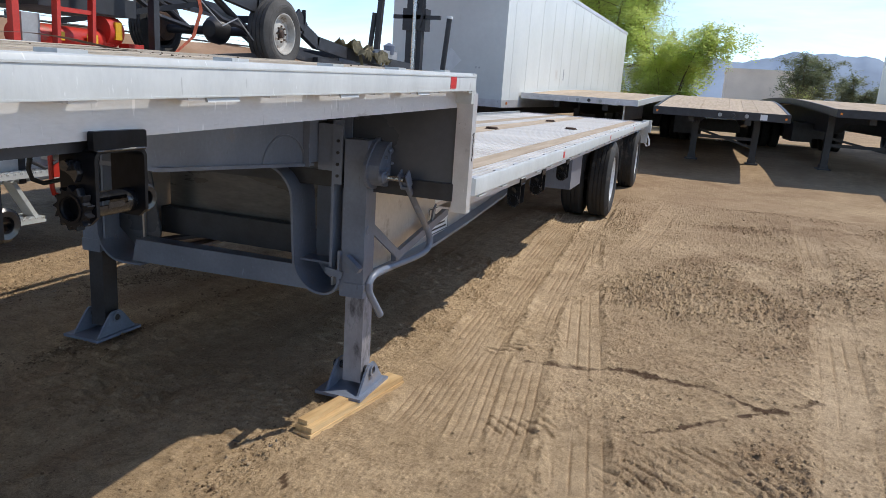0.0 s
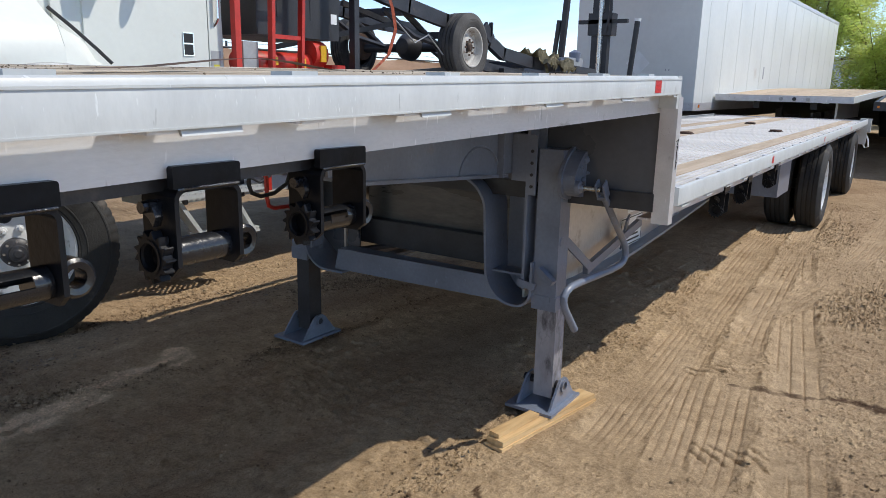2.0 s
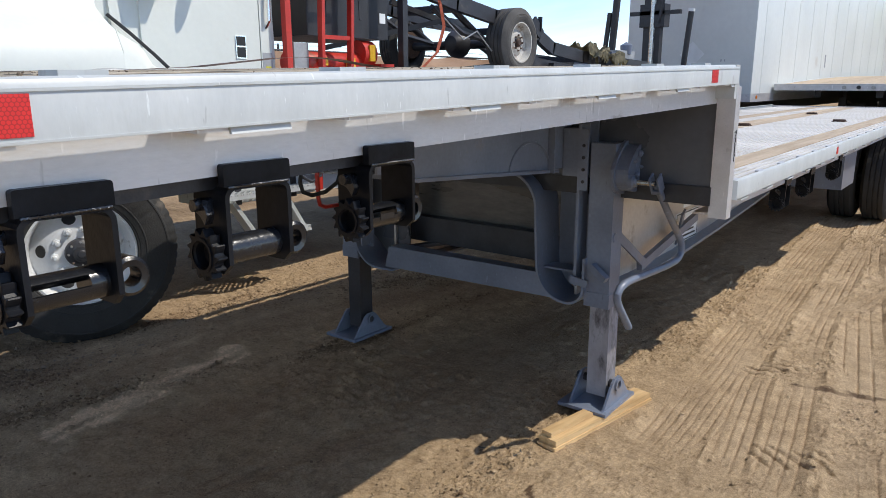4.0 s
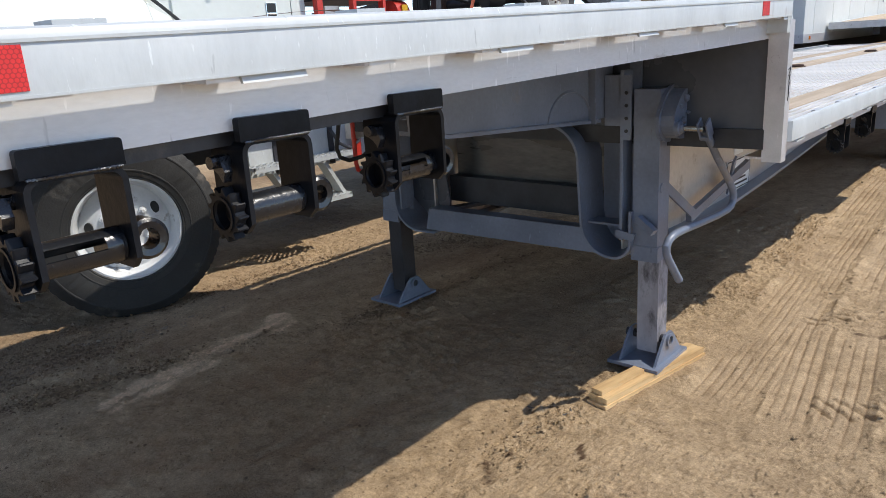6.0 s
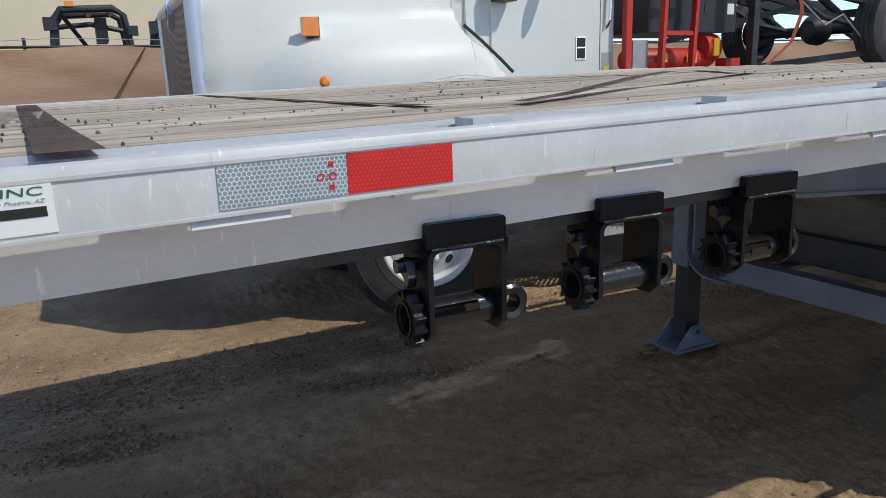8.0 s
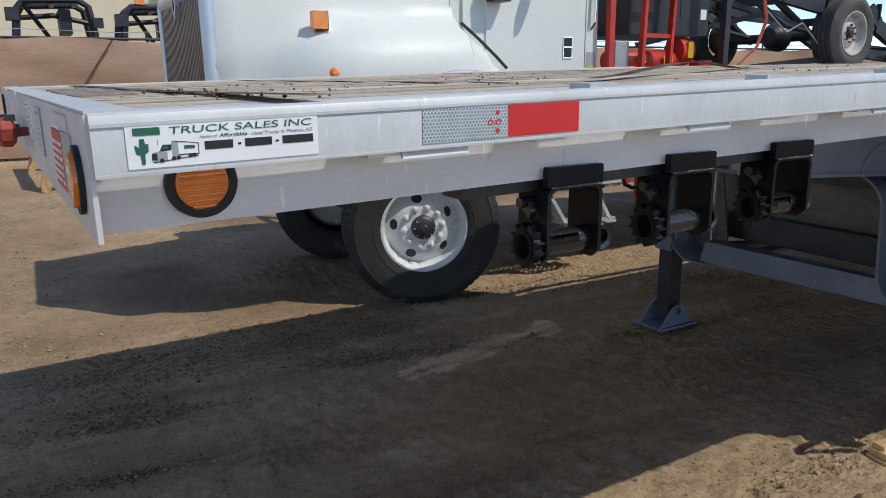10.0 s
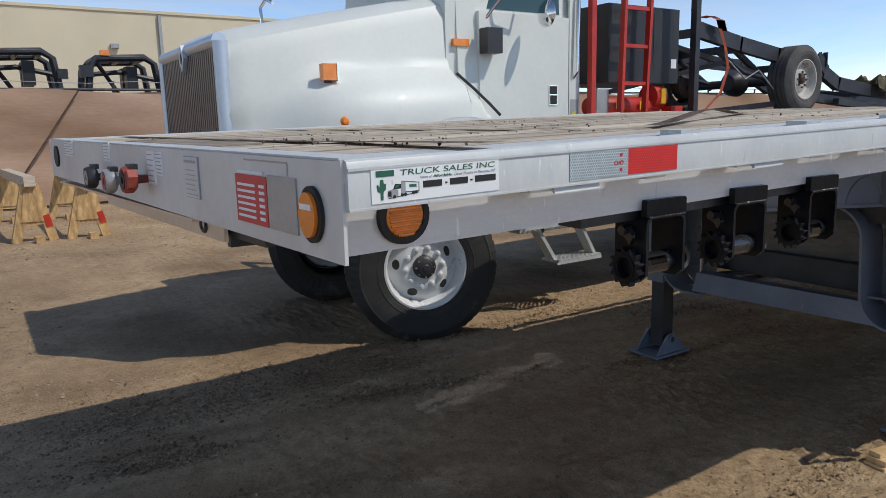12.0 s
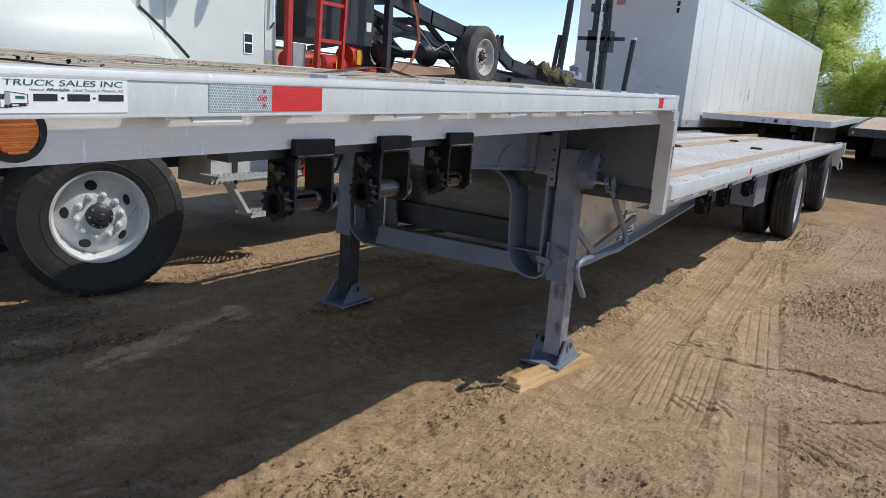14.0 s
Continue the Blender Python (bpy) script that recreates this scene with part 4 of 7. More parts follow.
# air hoses hanging below the deck
part("air_hose", tube(bmesh.new(), [(-2.20, 3.06, 1.39), (-2.20, 3.00, 1.16), (-2.20, 2.965, 1.02), (-2.20, 2.985, 0.965), (-2.20, 3.05, 0.938), (-2.20, 3.15, 0.945), (-2.20, 3.25, 0.99), (-2.20, 3.30, 1.10), (-2.20, 3.32, 1.39)], 0.012, 8), RUBBER, trailer, "black rubber air hose loop", smooth=True)
part("air_hose", tube(bmesh.new(), [(-2.34, 3.22, 1.39), (-2.34, 3.22, 1.00), (-2.34, 3.222, 0.885), (-2.34, 3.232, 0.845), (-2.34, 3.27, 0.826), (-2.34, 3.42, 0.822)], 0.013, 8), RED_HOSE, trailer, "red plastic air hose", smooth=True)


# ---- strap winches under the side channel ----
def winch(y0, y1, ztop, spin, slot):
    """A bar winch: mounting plate, bent strap frame, slotted drum, ratchet wheel with bar holes, pawl, end cap."""
    w = y1 - y0
    zt = ztop - 0.033
    xf, xb = -0.060, -0.145
    win = part("winch", prism(bmesh.new(), [(y0, zt - 0.002), (y1, zt - 0.002)] + arc(y1 - 0.005, ztop - 0.005, 0.005, 0, 90, 4) + arc(y0 + 0.005, ztop - 0.005, 0.005, 90, 180, 4), "x", -0.0745, -0.060), BLACK_PLATE, trailer, "glossy black steel strap winch", bevel=0.002)
    low = zt - 0.142
    # one flat bar bent over at the top, its two legs cut on the slant below
    pts = [(y0 + 0.004, zt - 0.045), (y0 + 0.004, zt - 0.024)] + arc(y0 + 0.022, zt - 0.022, 0.018, 180, 90, 5)[1:] + arc(y1 - 0.022, zt - 0.022, 0.018, 90, 0, 5) + [(y1 - 0.004, zt - 0.045)]
    part("winch_frame", strip(bmesh.new(), pts, 0.008, "x", xb, xf), BLACK_PLATE, win, bevel=0.0022)
    for yy in (y0, y1 - 0.008):
        part("side_plate", prism(bmesh.new(), [(xf, zt - 0.045), (xf, low + 0.016), (xf - 0.018, low), (xb + 0.02, low), (xb, low + 0.02), (xb, zt - 0.045)], "y", yy, yy + 0.008), BLACK_PLATE, win, bevel=0.0022)
    bead = tube(bmesh.new(), [(-0.0595, y0 + 0.006 + k * (w - 0.012) / 60, zt - 0.003 + 0.0006 * ((k * 7) % 3 - 1)) for k in range(61)], 0.0027, 6)
    for k, v in enumerate(bead.verts):
        v.co += Vector((0.0005 * math.sin(k * 12.9), 0.0005 * math.sin(k * 7.3), 0.0005 * math.sin(k * 4.7)))
    part("weld_bead", bead, WELD, win, smooth=True)
    za = zt - 0.110
    xa = -0.100
    # drum of two half shells with a slot, turned by spin
    bm = bmesh.new()
    for half in (0, 180):
        outer = arc(0, 0, 0.0245, spin + half + 20, spin + half + 160, 12)
        inner = arc(0, 0, 0.017, spin + half + 160, spin + half + 20, 12)
        prism(bm, [(xa + p, za + q) for p, q in outer + inner], "y", y0 + 0.010, y1 - 0.010)
    part("winch_drum", bm, BLACK_GLOSS, win, "glossy black slotted drum", smooth=True)
    part("drum_end", lathe(bmesh.new(), [(0.0, 0.0), (0.024, 0.0), (0.024, 0.026), (0.0, 0.026)], (xa, y1 - 0.036, za), "y", 20), BLACK_GLOSS, win, smooth=True)
    # thick ratchet wheel with pointed saw teeth and an open bore
    n = 13
    prof = []
    for k in range(n):
        a = 2 * math.pi * k / n + spin
        prof += [((r) * math.cos(a + da), r * math.sin(a + da)) for r, da in ((0.0430, 0.0), (0.0424, 0.05), (0.0345, 0.10), (0.0337, 0.24), (0.0378, 0.36))]
    bm = bmesh.new()
    m = len(prof)
    rings = [[bm.verts.new((xa + p * f, yy, za + q * f)) for p, q in prof] for yy, f in ((y0 - 0.022, 0.97), (y0 - 0.020, 1.0), (y0 - 0.006, 1.0), (y0 - 0.004, 0.97))]
    holes = [[bm.verts.new((xa + r * math.cos(2 * math.pi * k / m + spin), yy, za + r * math.sin(2 * math.pi * k / m + spin))) for k in range(m)] for yy, r in ((y0 - 0.022, 0.0235), (y0 - 0.019, 0.0210), (y0 - 0.004, 0.0210))]
    loops = rings + holes[::-1]
    for ra, rb in zip(loops, loops[1:] + loops[:1]):
        for k in range(m):
            j = (k + 1) % m
            bm.faces.new((ra[k], ra[j], rb[j], rb[k]))
    part("ratchet_wheel", bm, BLACK_PLATE, win, "glossy black toothed ratchet wheel")
    part("bar_socket", lathe(bmesh.new(), [(0.0285, 0.0), (0.0275, 0.003), (0.0245, 0.003), (0.0235, 0.0)], (xa, y0 - 0.0245, za), "y", 26, closed=True), BLACK_PLATE, win, smooth=True)
    part("pawl", prism(bmesh.new(), [(xa - 0.008, za + 0.090), (xa + 0.010, za + 0.088), (xa + 0.022, za + 0.066), (xa + 0.014, za + 0.050), (xa + 0.004, za + 0.062), (xa - 0.014, za + 0.072)], "y", y0 - 0.022, y0 - 0.008), BLACK_GLOSS, win, bevel=0.002)
    part("pawl_pin", tube(bmesh.new(), [(xa, y0 - 0.032, za + 0.080), (xa, y0 + 0.008, za + 0.080)], 0.010, 10), BLACK_GLOSS, win, smooth=True)
    cap = part("end_cap", lathe(bmesh.new(), [(0.029, -0.014), (0.029, 0.014), (0.024, 0.018), (0.015, 0.016), (0.013, 0.0), (0.015, -0.016), (0.024, -0.018)], (xa, y1 + 0.024, za), "x", 24, closed=True), BLACK_GLOSS, win, "glossy black drum end with a bar hole", smooth=True)
    if slot:
        part("maker_mark", B((xa + 0.0238, xa + 0.0252, y0 + 0.045, y0 + 0.085, za - 0.006, za + 0.006)), BLACK_GLOSS, win)


winch(0.702, 0.828, 1.440, 22, False)
winch(0.999, 1.128, 1.444, 100, False)
winch(1.316, 1.448, 1.450, 20, True)

# ---- lights, tape and stickers on the upper deck ----


def amber_lamp(name, at, axis, r, label):
    lamp = part(name, lathe(bmesh.new(), [(r * 0.78, 0.012), (r, 0.011), (r * 1.02, 0.0), (r * 1.02, -0.01)], at, axis, 32), GASKET, trailer, label, lift=True, smooth=True)
    part("lens", lathe(bmesh.new(), [(0, 0.013), (r * 0.5, 0.0125), (r * 0.74, 0.010), (r * 0.78, 0.006)], at, axis, 32), ORANGE_LENS, lamp, "ribbed amber lens", lift=True, smooth=True)
    return lamp


amber_lamp("marker_lamp", (-0.075, 0.130, 1.457), "x", 0.046, "round amber side lamp in a black rubber ring")
bm = bmesh.new()
for k in range(9):
    h = 0.030 * math.sqrt(max(0, 1 - ((k - 4) / 4.6) ** 2))
    tube(bm, [(-0.0625, 0.130 - h, 1.457 + (k - 4) * 0.0075), (-0.0625, 0.130 + h, 1.457 + (k - 4) * 0.0075)], 0.0022, 6)
part("lens_rib", bm, ORANGE_LENS, trailer, lift=True)


def front_item(name, x0, x1, z0, z1, material, label="", out=0.003):
    return part(name, skewed(B((x0, x1, -0.004 - out, -0.004, z0, z1))), material, trailer, label, lift=True)



def oval(x, z, rx, rz, name, material, y0, y1, label=""):
    return part(name, skewed(prism(bmesh.new(), [(x + rx * math.cos(a), z + rz * math.sin(a)) for a in (2 * math.pi * k / 32 for k in range(32))], "y", y0, y1)), material, trailer, label, lift=True, bevel=0.003)


oval(-0.103, 1.471, 0.036, 0.044, "front_lamp", GASKET, -0.011, -0.0045, "oval amber lamp in a black rubber ring")
oval(-0.104, 1.471, 0.027, 0.035, "lens", ORANGE_LENS, -0.017, -0.009, "amber oval lens")
front_item("lamp_label", -0.124, -0.087, 1.479, 1.488, LABEL_WHITE, out=0.0140)
oval(-2.42, 1.49, 0.050, 0.043, "front_lamp", GASKET, -0.011, -0.0045, "oval amber lamp in a black rubber ring")
front_item("grey_plate", -0.270, -0.158, 1.431, 1.523, LABEL_GREY, "dull grey metal plate")
front_item("red_sticker", -0.417, -0.274, 1.431, 1.519, LABEL_RED, "red warning sticker with unreadable white lines")
for k in range(6):
    front_item("print_bar", -0.407, -0.325, 1.441 + k * 0.0115, 1.4455 + k * 0.0115, LABEL_WHITE, out=0.004)
    front_item("print_bar", -0.306, -0.284, 1.441 + k * 0.0115, 1.4465 + k * 0.0115, LABEL_WHITE, out=0.004)
front_item("print_bar", -0.407, -0.29, 1.521, 1.527, LABEL_WHITE, out=0.002)
front_item("paper_label", -0.725, -0.630, 1.452, 1.542, INK_GREY, "pale notice with a thin border and unreadable lines")
front_item("print_bar", -0.722, -0.633, 1.4535, 1.5405, FRONT_PAINT, out=0.004)
front_item("print_bar", -0.716, -0.640, 1.528, 1.534, INK_GREY, out=0.005)
for k in range(6):
    front_item("print_bar", -0.714, -0.642 - 0.006 * (k % 3), 1.459 + k * 0.0105, 1.4612 + k * 0.0105, LABEL_GREY, out=0.005)
for xa, xb, za, zb in ((-1.03, -0.965, 1.462, 1.545), (-0.95, -0.895, 1.488, 1.545), (-1.53, -1.45, 1.503, 1.562), (-2.22, -2.05, 1.50, 1.56)):
    front_item("paper_label", xa, xb, za, zb, LABEL_WHITE, "faded paper notice")
    n = 6
    for k in range(n):
        z = za + (zb - za) * (k + 0.6) / (n + 0.3)
        front_item("print_bar", xa + 0.006, xb - 0.006 - 0.008 * (k % 2), z, z + 0.0022, INK_GREY, out=0.004)
# ghost of a sticker that has been peeled off
front_item("peeled_sticker", -0.375, -0.19, 1.5445, 1.5475, LABEL_GREY, out=0.001)
front_item("peeled_sticker", -0.193, -0.188, 1.525, 1.5445, LABEL_GREY, out=0.001)


def coupling(x, z, body, face, turn):
    """An air hose coupling that faces forward: round body, open lip, seal, clamp hook and stem."""
    g = part("air_coupling", skewed(lathe(bmesh.new(), [(0.010, 0.0), (0.012, -0.03), (0.026, -0.034), (0.034, -0.042), (0.034, -0.060), (0.030, -0.066), (0.025, -0.060), (0.0, -0.058)], (x, 0, z), "y", 26)), body, trailer, "round air hose coupling", lift=True, smooth=True)
    part("coupling_seal", skewed(lathe(bmesh.new(), [(0.023, 0), (0.023, -0.008), (0.010, -0.008), (0.010, 0)], (x, -0.058, z), "y", 22, closed=True)), face, g, lift=True, smooth=True)
    part("coupling_hook", skewed(prism(bmesh.new(), [(x + turn * 0.022, z - 0.024), (x + turn * 0.050, z - 0.016), (x + turn * 0.056, z + 0.010), (x + turn * 0.042, z + 0.028), (x + turn * 0.022, z + 0.024)], "y", -0.062, -0.040)), body, g, lift=True, bevel=0.004)
    part("coupling_clamp", skewed(B((x - 0.02, x + 0.02, -0.05, -0.03, z + 0.026, z + 0.040))), DARK_STEEL, g, lift=True, bevel=0.004)


FADED_RED = mat("faded_red_paint", (0.36, 0.06, 0.04), 0.5, 0.0, 0.2, 20.0, 0.2, 60.0, dirt=(0.05, 0.04, 0.04), dirt_amount=0.4, dirt_scale=14.0)
coupling(-1.05, 1.474, FADED_RED, GASKET, 1)
coupling(-1.27, 1.458, LABEL_GREY, FADED_RED, -1)
coupling(-1.52, 1.455, DARK_STEEL, LABEL_GREY, -1)


def side_tag(name, y0, y1, z0, z1, material, label="", x=0.0, t=0.0015):
    return part(name, B((x, x + t, y0, y1, z0, z1)), material, trailer, label, lift=True)


side_tag("red_tape", 0.574, 0.713, 1.4905, 1.5385, RED_TAPE, "red reflective tape")
side_tag("silver_tape", 0.426, 0.5735, 1.4905, 1.5385, WHITE_TAPE, "silver honeycomb reflective tape")
for yc, zc in ((0.541, 1.5145), (0.556, 1.5145)):
    part("tape_mark", lathe(bmesh.new(), [(0.0045, 0.0), (0.0045, 0.0008), (0.0030, 0.0008), (0.0030, 0.0)], (0.0015, yc, zc), "x", 16, closed=True), RED_TAPE, trailer, lift=True)
for k in range(5):
    side_tag("tape_mark", 0.5475 + 0.0018 * (k % 2), 0.5490 + 0.0018 * (k % 2), 1.5095 + 0.0022 * k, 1.5108 + 0.0022 * k, RED_TAPE, x=0.0015, t=0.0008)
for zc in (1.4985, 1.5255):
    side_tag("tape_mark", 0.551, 0.557, zc, zc + 0.006, RED_TAPE, x=0.0015, t=0.0008)
side_tag("red_tape", 3.06, 3.13, 1.4935, 1.5405, RED_TAPE, "small red reflector")
# dealer sticker, its lettering as plain bars, a cactus and a truck as plain shapes
sign = side_tag("dealer_sticker", 0.036, 0.269, 1.4905, 1.5415, LABEL_WHITE, "white dealer sticker with green and black print")


def ink(name, y0, y1, z0, z1, material):
    return part(name, B((0.0015, 0.0022, y0, y1, z0, z1)), material, sign, lift=True)


ink("print_bar", 0.044, 0.074, 1.5290, 1.5378, INK_GREEN)


def words(text, y0, y1, z, height, slant, material, label):
    """Raised print on the sticker, fitted between y0 and y1."""
    curve = bpy.data.curves.new("sticker_words", 'FONT')
    curve.body, curve.size, curve.extrude = text, 0.01, 0.0003
    holder = bpy.data.objects.new("sticker_words", curve)
    mesh = bpy.data.meshes.new_from_object(holder)
    span = max(v.co.x for v in mesh.vertices)
    bm = bmesh.new()
    bm.from_mesh(mesh)
    bpy.data.objects.remove(holder)
    for v in bm.verts:
        up = v.co.y / 0.0073 * height
        v.co = Vector((0.0019 + v.co.z, y0 + v.co.x * (y1 - y0) / span + slant * up, z + up))
    return part("sticker_lettering", bm, material, sign, label, lift=True)


words("TRUCK SALES INC", 0.083, 0.2595, 1.5290, 0.0088, 0.18, INK_GREEN, "dark green capital letters")
words("Home of", 0.118, 0.139, 1.5215, 0.0042, 0.35, INK_GREY, "small grey slanted letters")
words("Affordable", 0.142, 0.176, 1.5215, 0.0046, 0.25, INK_GREEN, "small green slanted letters")
words("Used Trucks in Phoenix, AZ", 0.181, 0.261, 1.5215, 0.0042, 0.35, INK_GREY, "small grey slanted letters")
for a, b in ((0.124, 0.158), (0.164, 0.168), (0.173, 0.207), (0.212, 0.216), (0.221, 0.262)):
    ink("print_bar", a, b, 1.5075 if b - a > 0.01 else 1.5105, 1.5175 if b - a > 0.01 else 1.5130, INK_BLACK)
part("cactus_print", prism(bmesh.new(), [(0.051, 1.495), (0.055, 1.495), (0.0555, 1.507), (0.0595, 1.510), (0.060, 1.519), (0.0565, 1.519), (0.0555, 1.525), (0.0505, 1.525), (0.0495, 1.514), (0.0465, 1.518), (0.0445, 1.517), (0.046, 1.508), (0.0505, 1.506)], "x", 0.0015, 0.0022), INK_GREEN, sign, lift=True)
def print_shape(name, pts, material, depth=0.0006):
    return part(name, prism(bmesh.new(), pts, "x", 0.0015, 0.0015 + depth), material, sign, lift=True)


def print_line(a, b, t, material):
    d = Vector((b[0] - a[0], b[1] - a[1])).normalized() * t / 2
    return print_shape("truck_print", [(a[0] - d.y, a[1] + d.x), (b[0] - d.y, b[1] + d.x), (b[0] + d.y, b[1] - d.x), (a[0] + d.y, a[1] - d.x)], material)


print_shape("truck_print", [(0.062, 1.4985), (0.072, 1.4965), (0.080, 1.4975), (0.080, 1.508), (0.072, 1.510), (0.063, 1.508)], INK_GREY)
print_shape("truck_print", [(0.0625, 1.500), (0.0685, 1.499), (0.0685, 1.507), (0.0630, 1.507)], INK_BLACK, 0.0009)
print_shape("truck_print", [(0.0715, 1.509), (0.0850, 1.510), (0.0855, 1.5165), (0.0755, 1.5170)], INK_BLACK)
print_shape("truck_print", [(0.0745, 1.511), (0.0815, 1.512), (0.0815, 1.5155), (0.0765, 1.5158)], INK_GREEN, 0.0009)
print_shape("truck_print", [(0.0860, 1.500), (0.0930, 1.501), (0.0930, 1.5195), (0.0860, 1.5200)], INK_GREY)
print_line((0.0865, 1.5205), (0.1165, 1.5165), 0.0008, INK_BLACK)
print_line((0.1165, 1.5165), (0.1165, 1.5035), 0.0008, INK_BLACK)
print_line((0.0935, 1.5040), (0.1165, 1.5035), 0.0012, INK_BLACK)
print_line((0.0705, 1.5170), (0.0705, 1.5230), 0.0007, INK_GREY)
print_line((0.0640, 1.4965), (0.1160, 1.5015), 0.0010, INK_BLACK)
print_shape("print_bar", [(0.1000, 1.5105), (0.1120, 1.5100), (0.1120, 1.5140), (0.1000, 1.5145)], INK_GREEN)
for a, z in ((0.0735, 1.4985), (0.0870, 1.5000), (0.0925, 1.5005), (0.1065, 1.5020), (0.1110, 1.5022)):
    part("wheel_print", lathe(bmesh.new(), [(0, 0.0009), (0.0026, 0.0009), (0.0026, 0)], (0.0015, a, z), "x", 12), INK_BLACK, sign, lift=True)

# ---- lower deck ----
Y0, Y1 = 3.445, 14.75
rail = [(0.0, 1.068), (0.0, 1.140), (-0.005, 1.149), (-0.016, 1.152), (-0.024, 1.149), (-0.024, 1.143), (-0.012, 1.141), (-0.012, 1.068)]
bm = prism(bmesh.new(), rail, "y", Y0 + 0.07, Y1)
part("rub_rail", bm, ALU_RUB, trailer, "scratched aluminium rub rail", smooth=True)
part("rail_return", prism(bmesh.new(), [(-0.075, Y0 + 0.002), (-0.012, Y0 + 0.07), (0.0, Y0 + 0.07), (-0.06, Y0 + 0.002)], "z", 1.068, 1.150), ALU_RUB, trailer)
part("rub_rail", prism(bmesh.new(), [(-2.6 - p, q) for p, q in rail][::-1], "y", Y0, Y1), ALU_RUB, trailer, smooth=True)
part("side_channel", prism(bmesh.new(), [(-0.070, 1.000), (-0.070, 1.105), (-0.084, 1.105), (-0.084, 1.010), (-0.16, 1.010), (-0.16, 1.000)], "y", Y0, Y1), ALU, trailer, "pale aluminium side channel")
part("side_channel", prism(bmesh.new(), [(-2.53, 1.000), (-2.53, 1.105), (-2.516, 1.105), (-2.516, 1.010), (-2.44, 1.010), (-2.44, 1.000)], "y", Y0, Y1), ALU, trailer)
pk = part("stake_pocket", B((-0.0695, -0.0125, 0, 0.09, 1.060, 1.138)), ALU, trailer, bevel=0.003)
pk.location = (0, Y0 + 0.17, 0)
pl = part("pocket_lip", B((-0.058, -0.002, 0, 0.12, 1.053, 1.059)), ALU_RUB, trailer)
pl.location = (0, Y0 + 0.15, 0)
for k in range(1, 26):
    again(pk, pose(0, Y0 + 0.17 + 0.43 * k, 0), trailer)
    again(pl, pose(0, Y0 + 0.15 + 0.43 * k, 0), trailer)
sp = part("rail_spool", lathe(bmesh.new(), [(0.018, 0), (0.018, 0.055)], (-0.068, 0, 1.112), "x", 12), ALU, trailer, smooth=True)
sp.location = (0, Y0 + 0.38, 0)
for k in range(1, 26):
    again(sp, pose(0, Y0 + 0.38 + 0.43 * k, 0), trailer)
for yy in (5.77, 8.70, 11.6):
    part("red_tape", B((0.0, 0.0015, yy, yy + 0.06, 1.084, 1.132)), RED_TAPE, trailer, "small red reflector")
part("rail_cap", B((-0.09, -0.070, Y0 + 0.08, Y1, 1.106, 1.118)), ALU_RUB, trailer)
part("rear_sill", B((-2.6, 0.0, Y1, Y1 + 0.06, 0.98, 1.13)), ALU, trailer)
part("rear_light_bar", B((-0.35, 0.0, Y1 - 0.02, Y1 + 0.10, 0.72, 0.98), (-0.12, 0.05, Y1 - 0.05, Y1 + 0.12, 0.93, 1.16)), ALU_RUB, trailer, "crumpled aluminium rear corner", bevel=0.02)
part("hose_loop", tube(bmesh.new(), [(-0.02, Y1 + 0.08, 0.9), (0.03, Y1 + 0.1, 0.8), (0.05, Y1 + 0.08, 0.68), (0.0, Y1 + 0.05, 0.66), (-0.05, Y1 + 0.05, 0.75)], 0.014, 8), LABEL_WHITE, trailer, smooth=True)


def ribs(x0, x1):
    """Ribbed deck extrusion: a plate with raised square ribs along its length."""
    ob = part("deck_extrusion", B((x0, x1, Y0, Y1, 1.095, 1.110)), ALU_DECK, trailer, "dusty ribbed aluminium deck strip")
    k = max(2, round((x0 - x1) / -0.045))
    w = (x1 - x0) / k
    rib = part("rib", B((x0 + w * 0.5 - 0.012, x0 + w * 0.5 + 0.012, Y0, Y1, 1.1101, 1.117)), ALU_DECK, ob)
    for i in range(1, k):
        again(rib, pose(i * w, 0, 0), ob)
    return ob


for a, b in ((-1.20, -0.400), (-0.230, -0.095), (-1.72, -1.30 - 0.20), (-2.49, -1.94)):
    ribs(a, b)
for a, b in ((-0.395, -0.235), (-1.345, -1.205), (-1.495, -1.35), (-1.935, -1.725)):
    part("deck_board", B((a, b, Y0, Y1, 1.09, 1.116)), WOOD_TAN, trailer, "tan worn wooden deck board", bevel=0.003)
for xx, yy in ((-1.28, 5.2), (-1.28, 8.2), (-0.62, 9.6), (-1.28, 11.5), (-0.70, 5.0), (-1.9, 7.0)):
    ring = part("tie_down", B((xx - 0.07, xx + 0.07, yy - 0.06, yy + 0.06, 1.116, 1.124)), RUSTY, trailer, "rusty steel tie-down ring")
    part("ring_bar", tube(bmesh.new(), [(xx + 0.06 * math.cos(a), yy + 0.05 * math.sin(a), 1.132) for a in (2 * math.pi * k / 14 for k in range(15))], 0.010, 6), RUSTY, ring)
for k in range(20):
    y = Y0 + 0.3 + 0.56 * k
    part("crossmember", B((-2.44, -0.16, y, y + 0.012, 1.012, 1.094)), ALU_DULL, trailer)
# small winches and an air tank below the lower deck, far along
for yy in (4.70, 5.35, 6.33):
    winch(yy, yy + 0.122, 1.022, 70 * yy, False)
part("tool_box", B((-0.55, -0.15, 7.15, 7.75, 0.66, 0.98)), GREY_PAINT, trailer, "grey steel box", bevel=0.01)


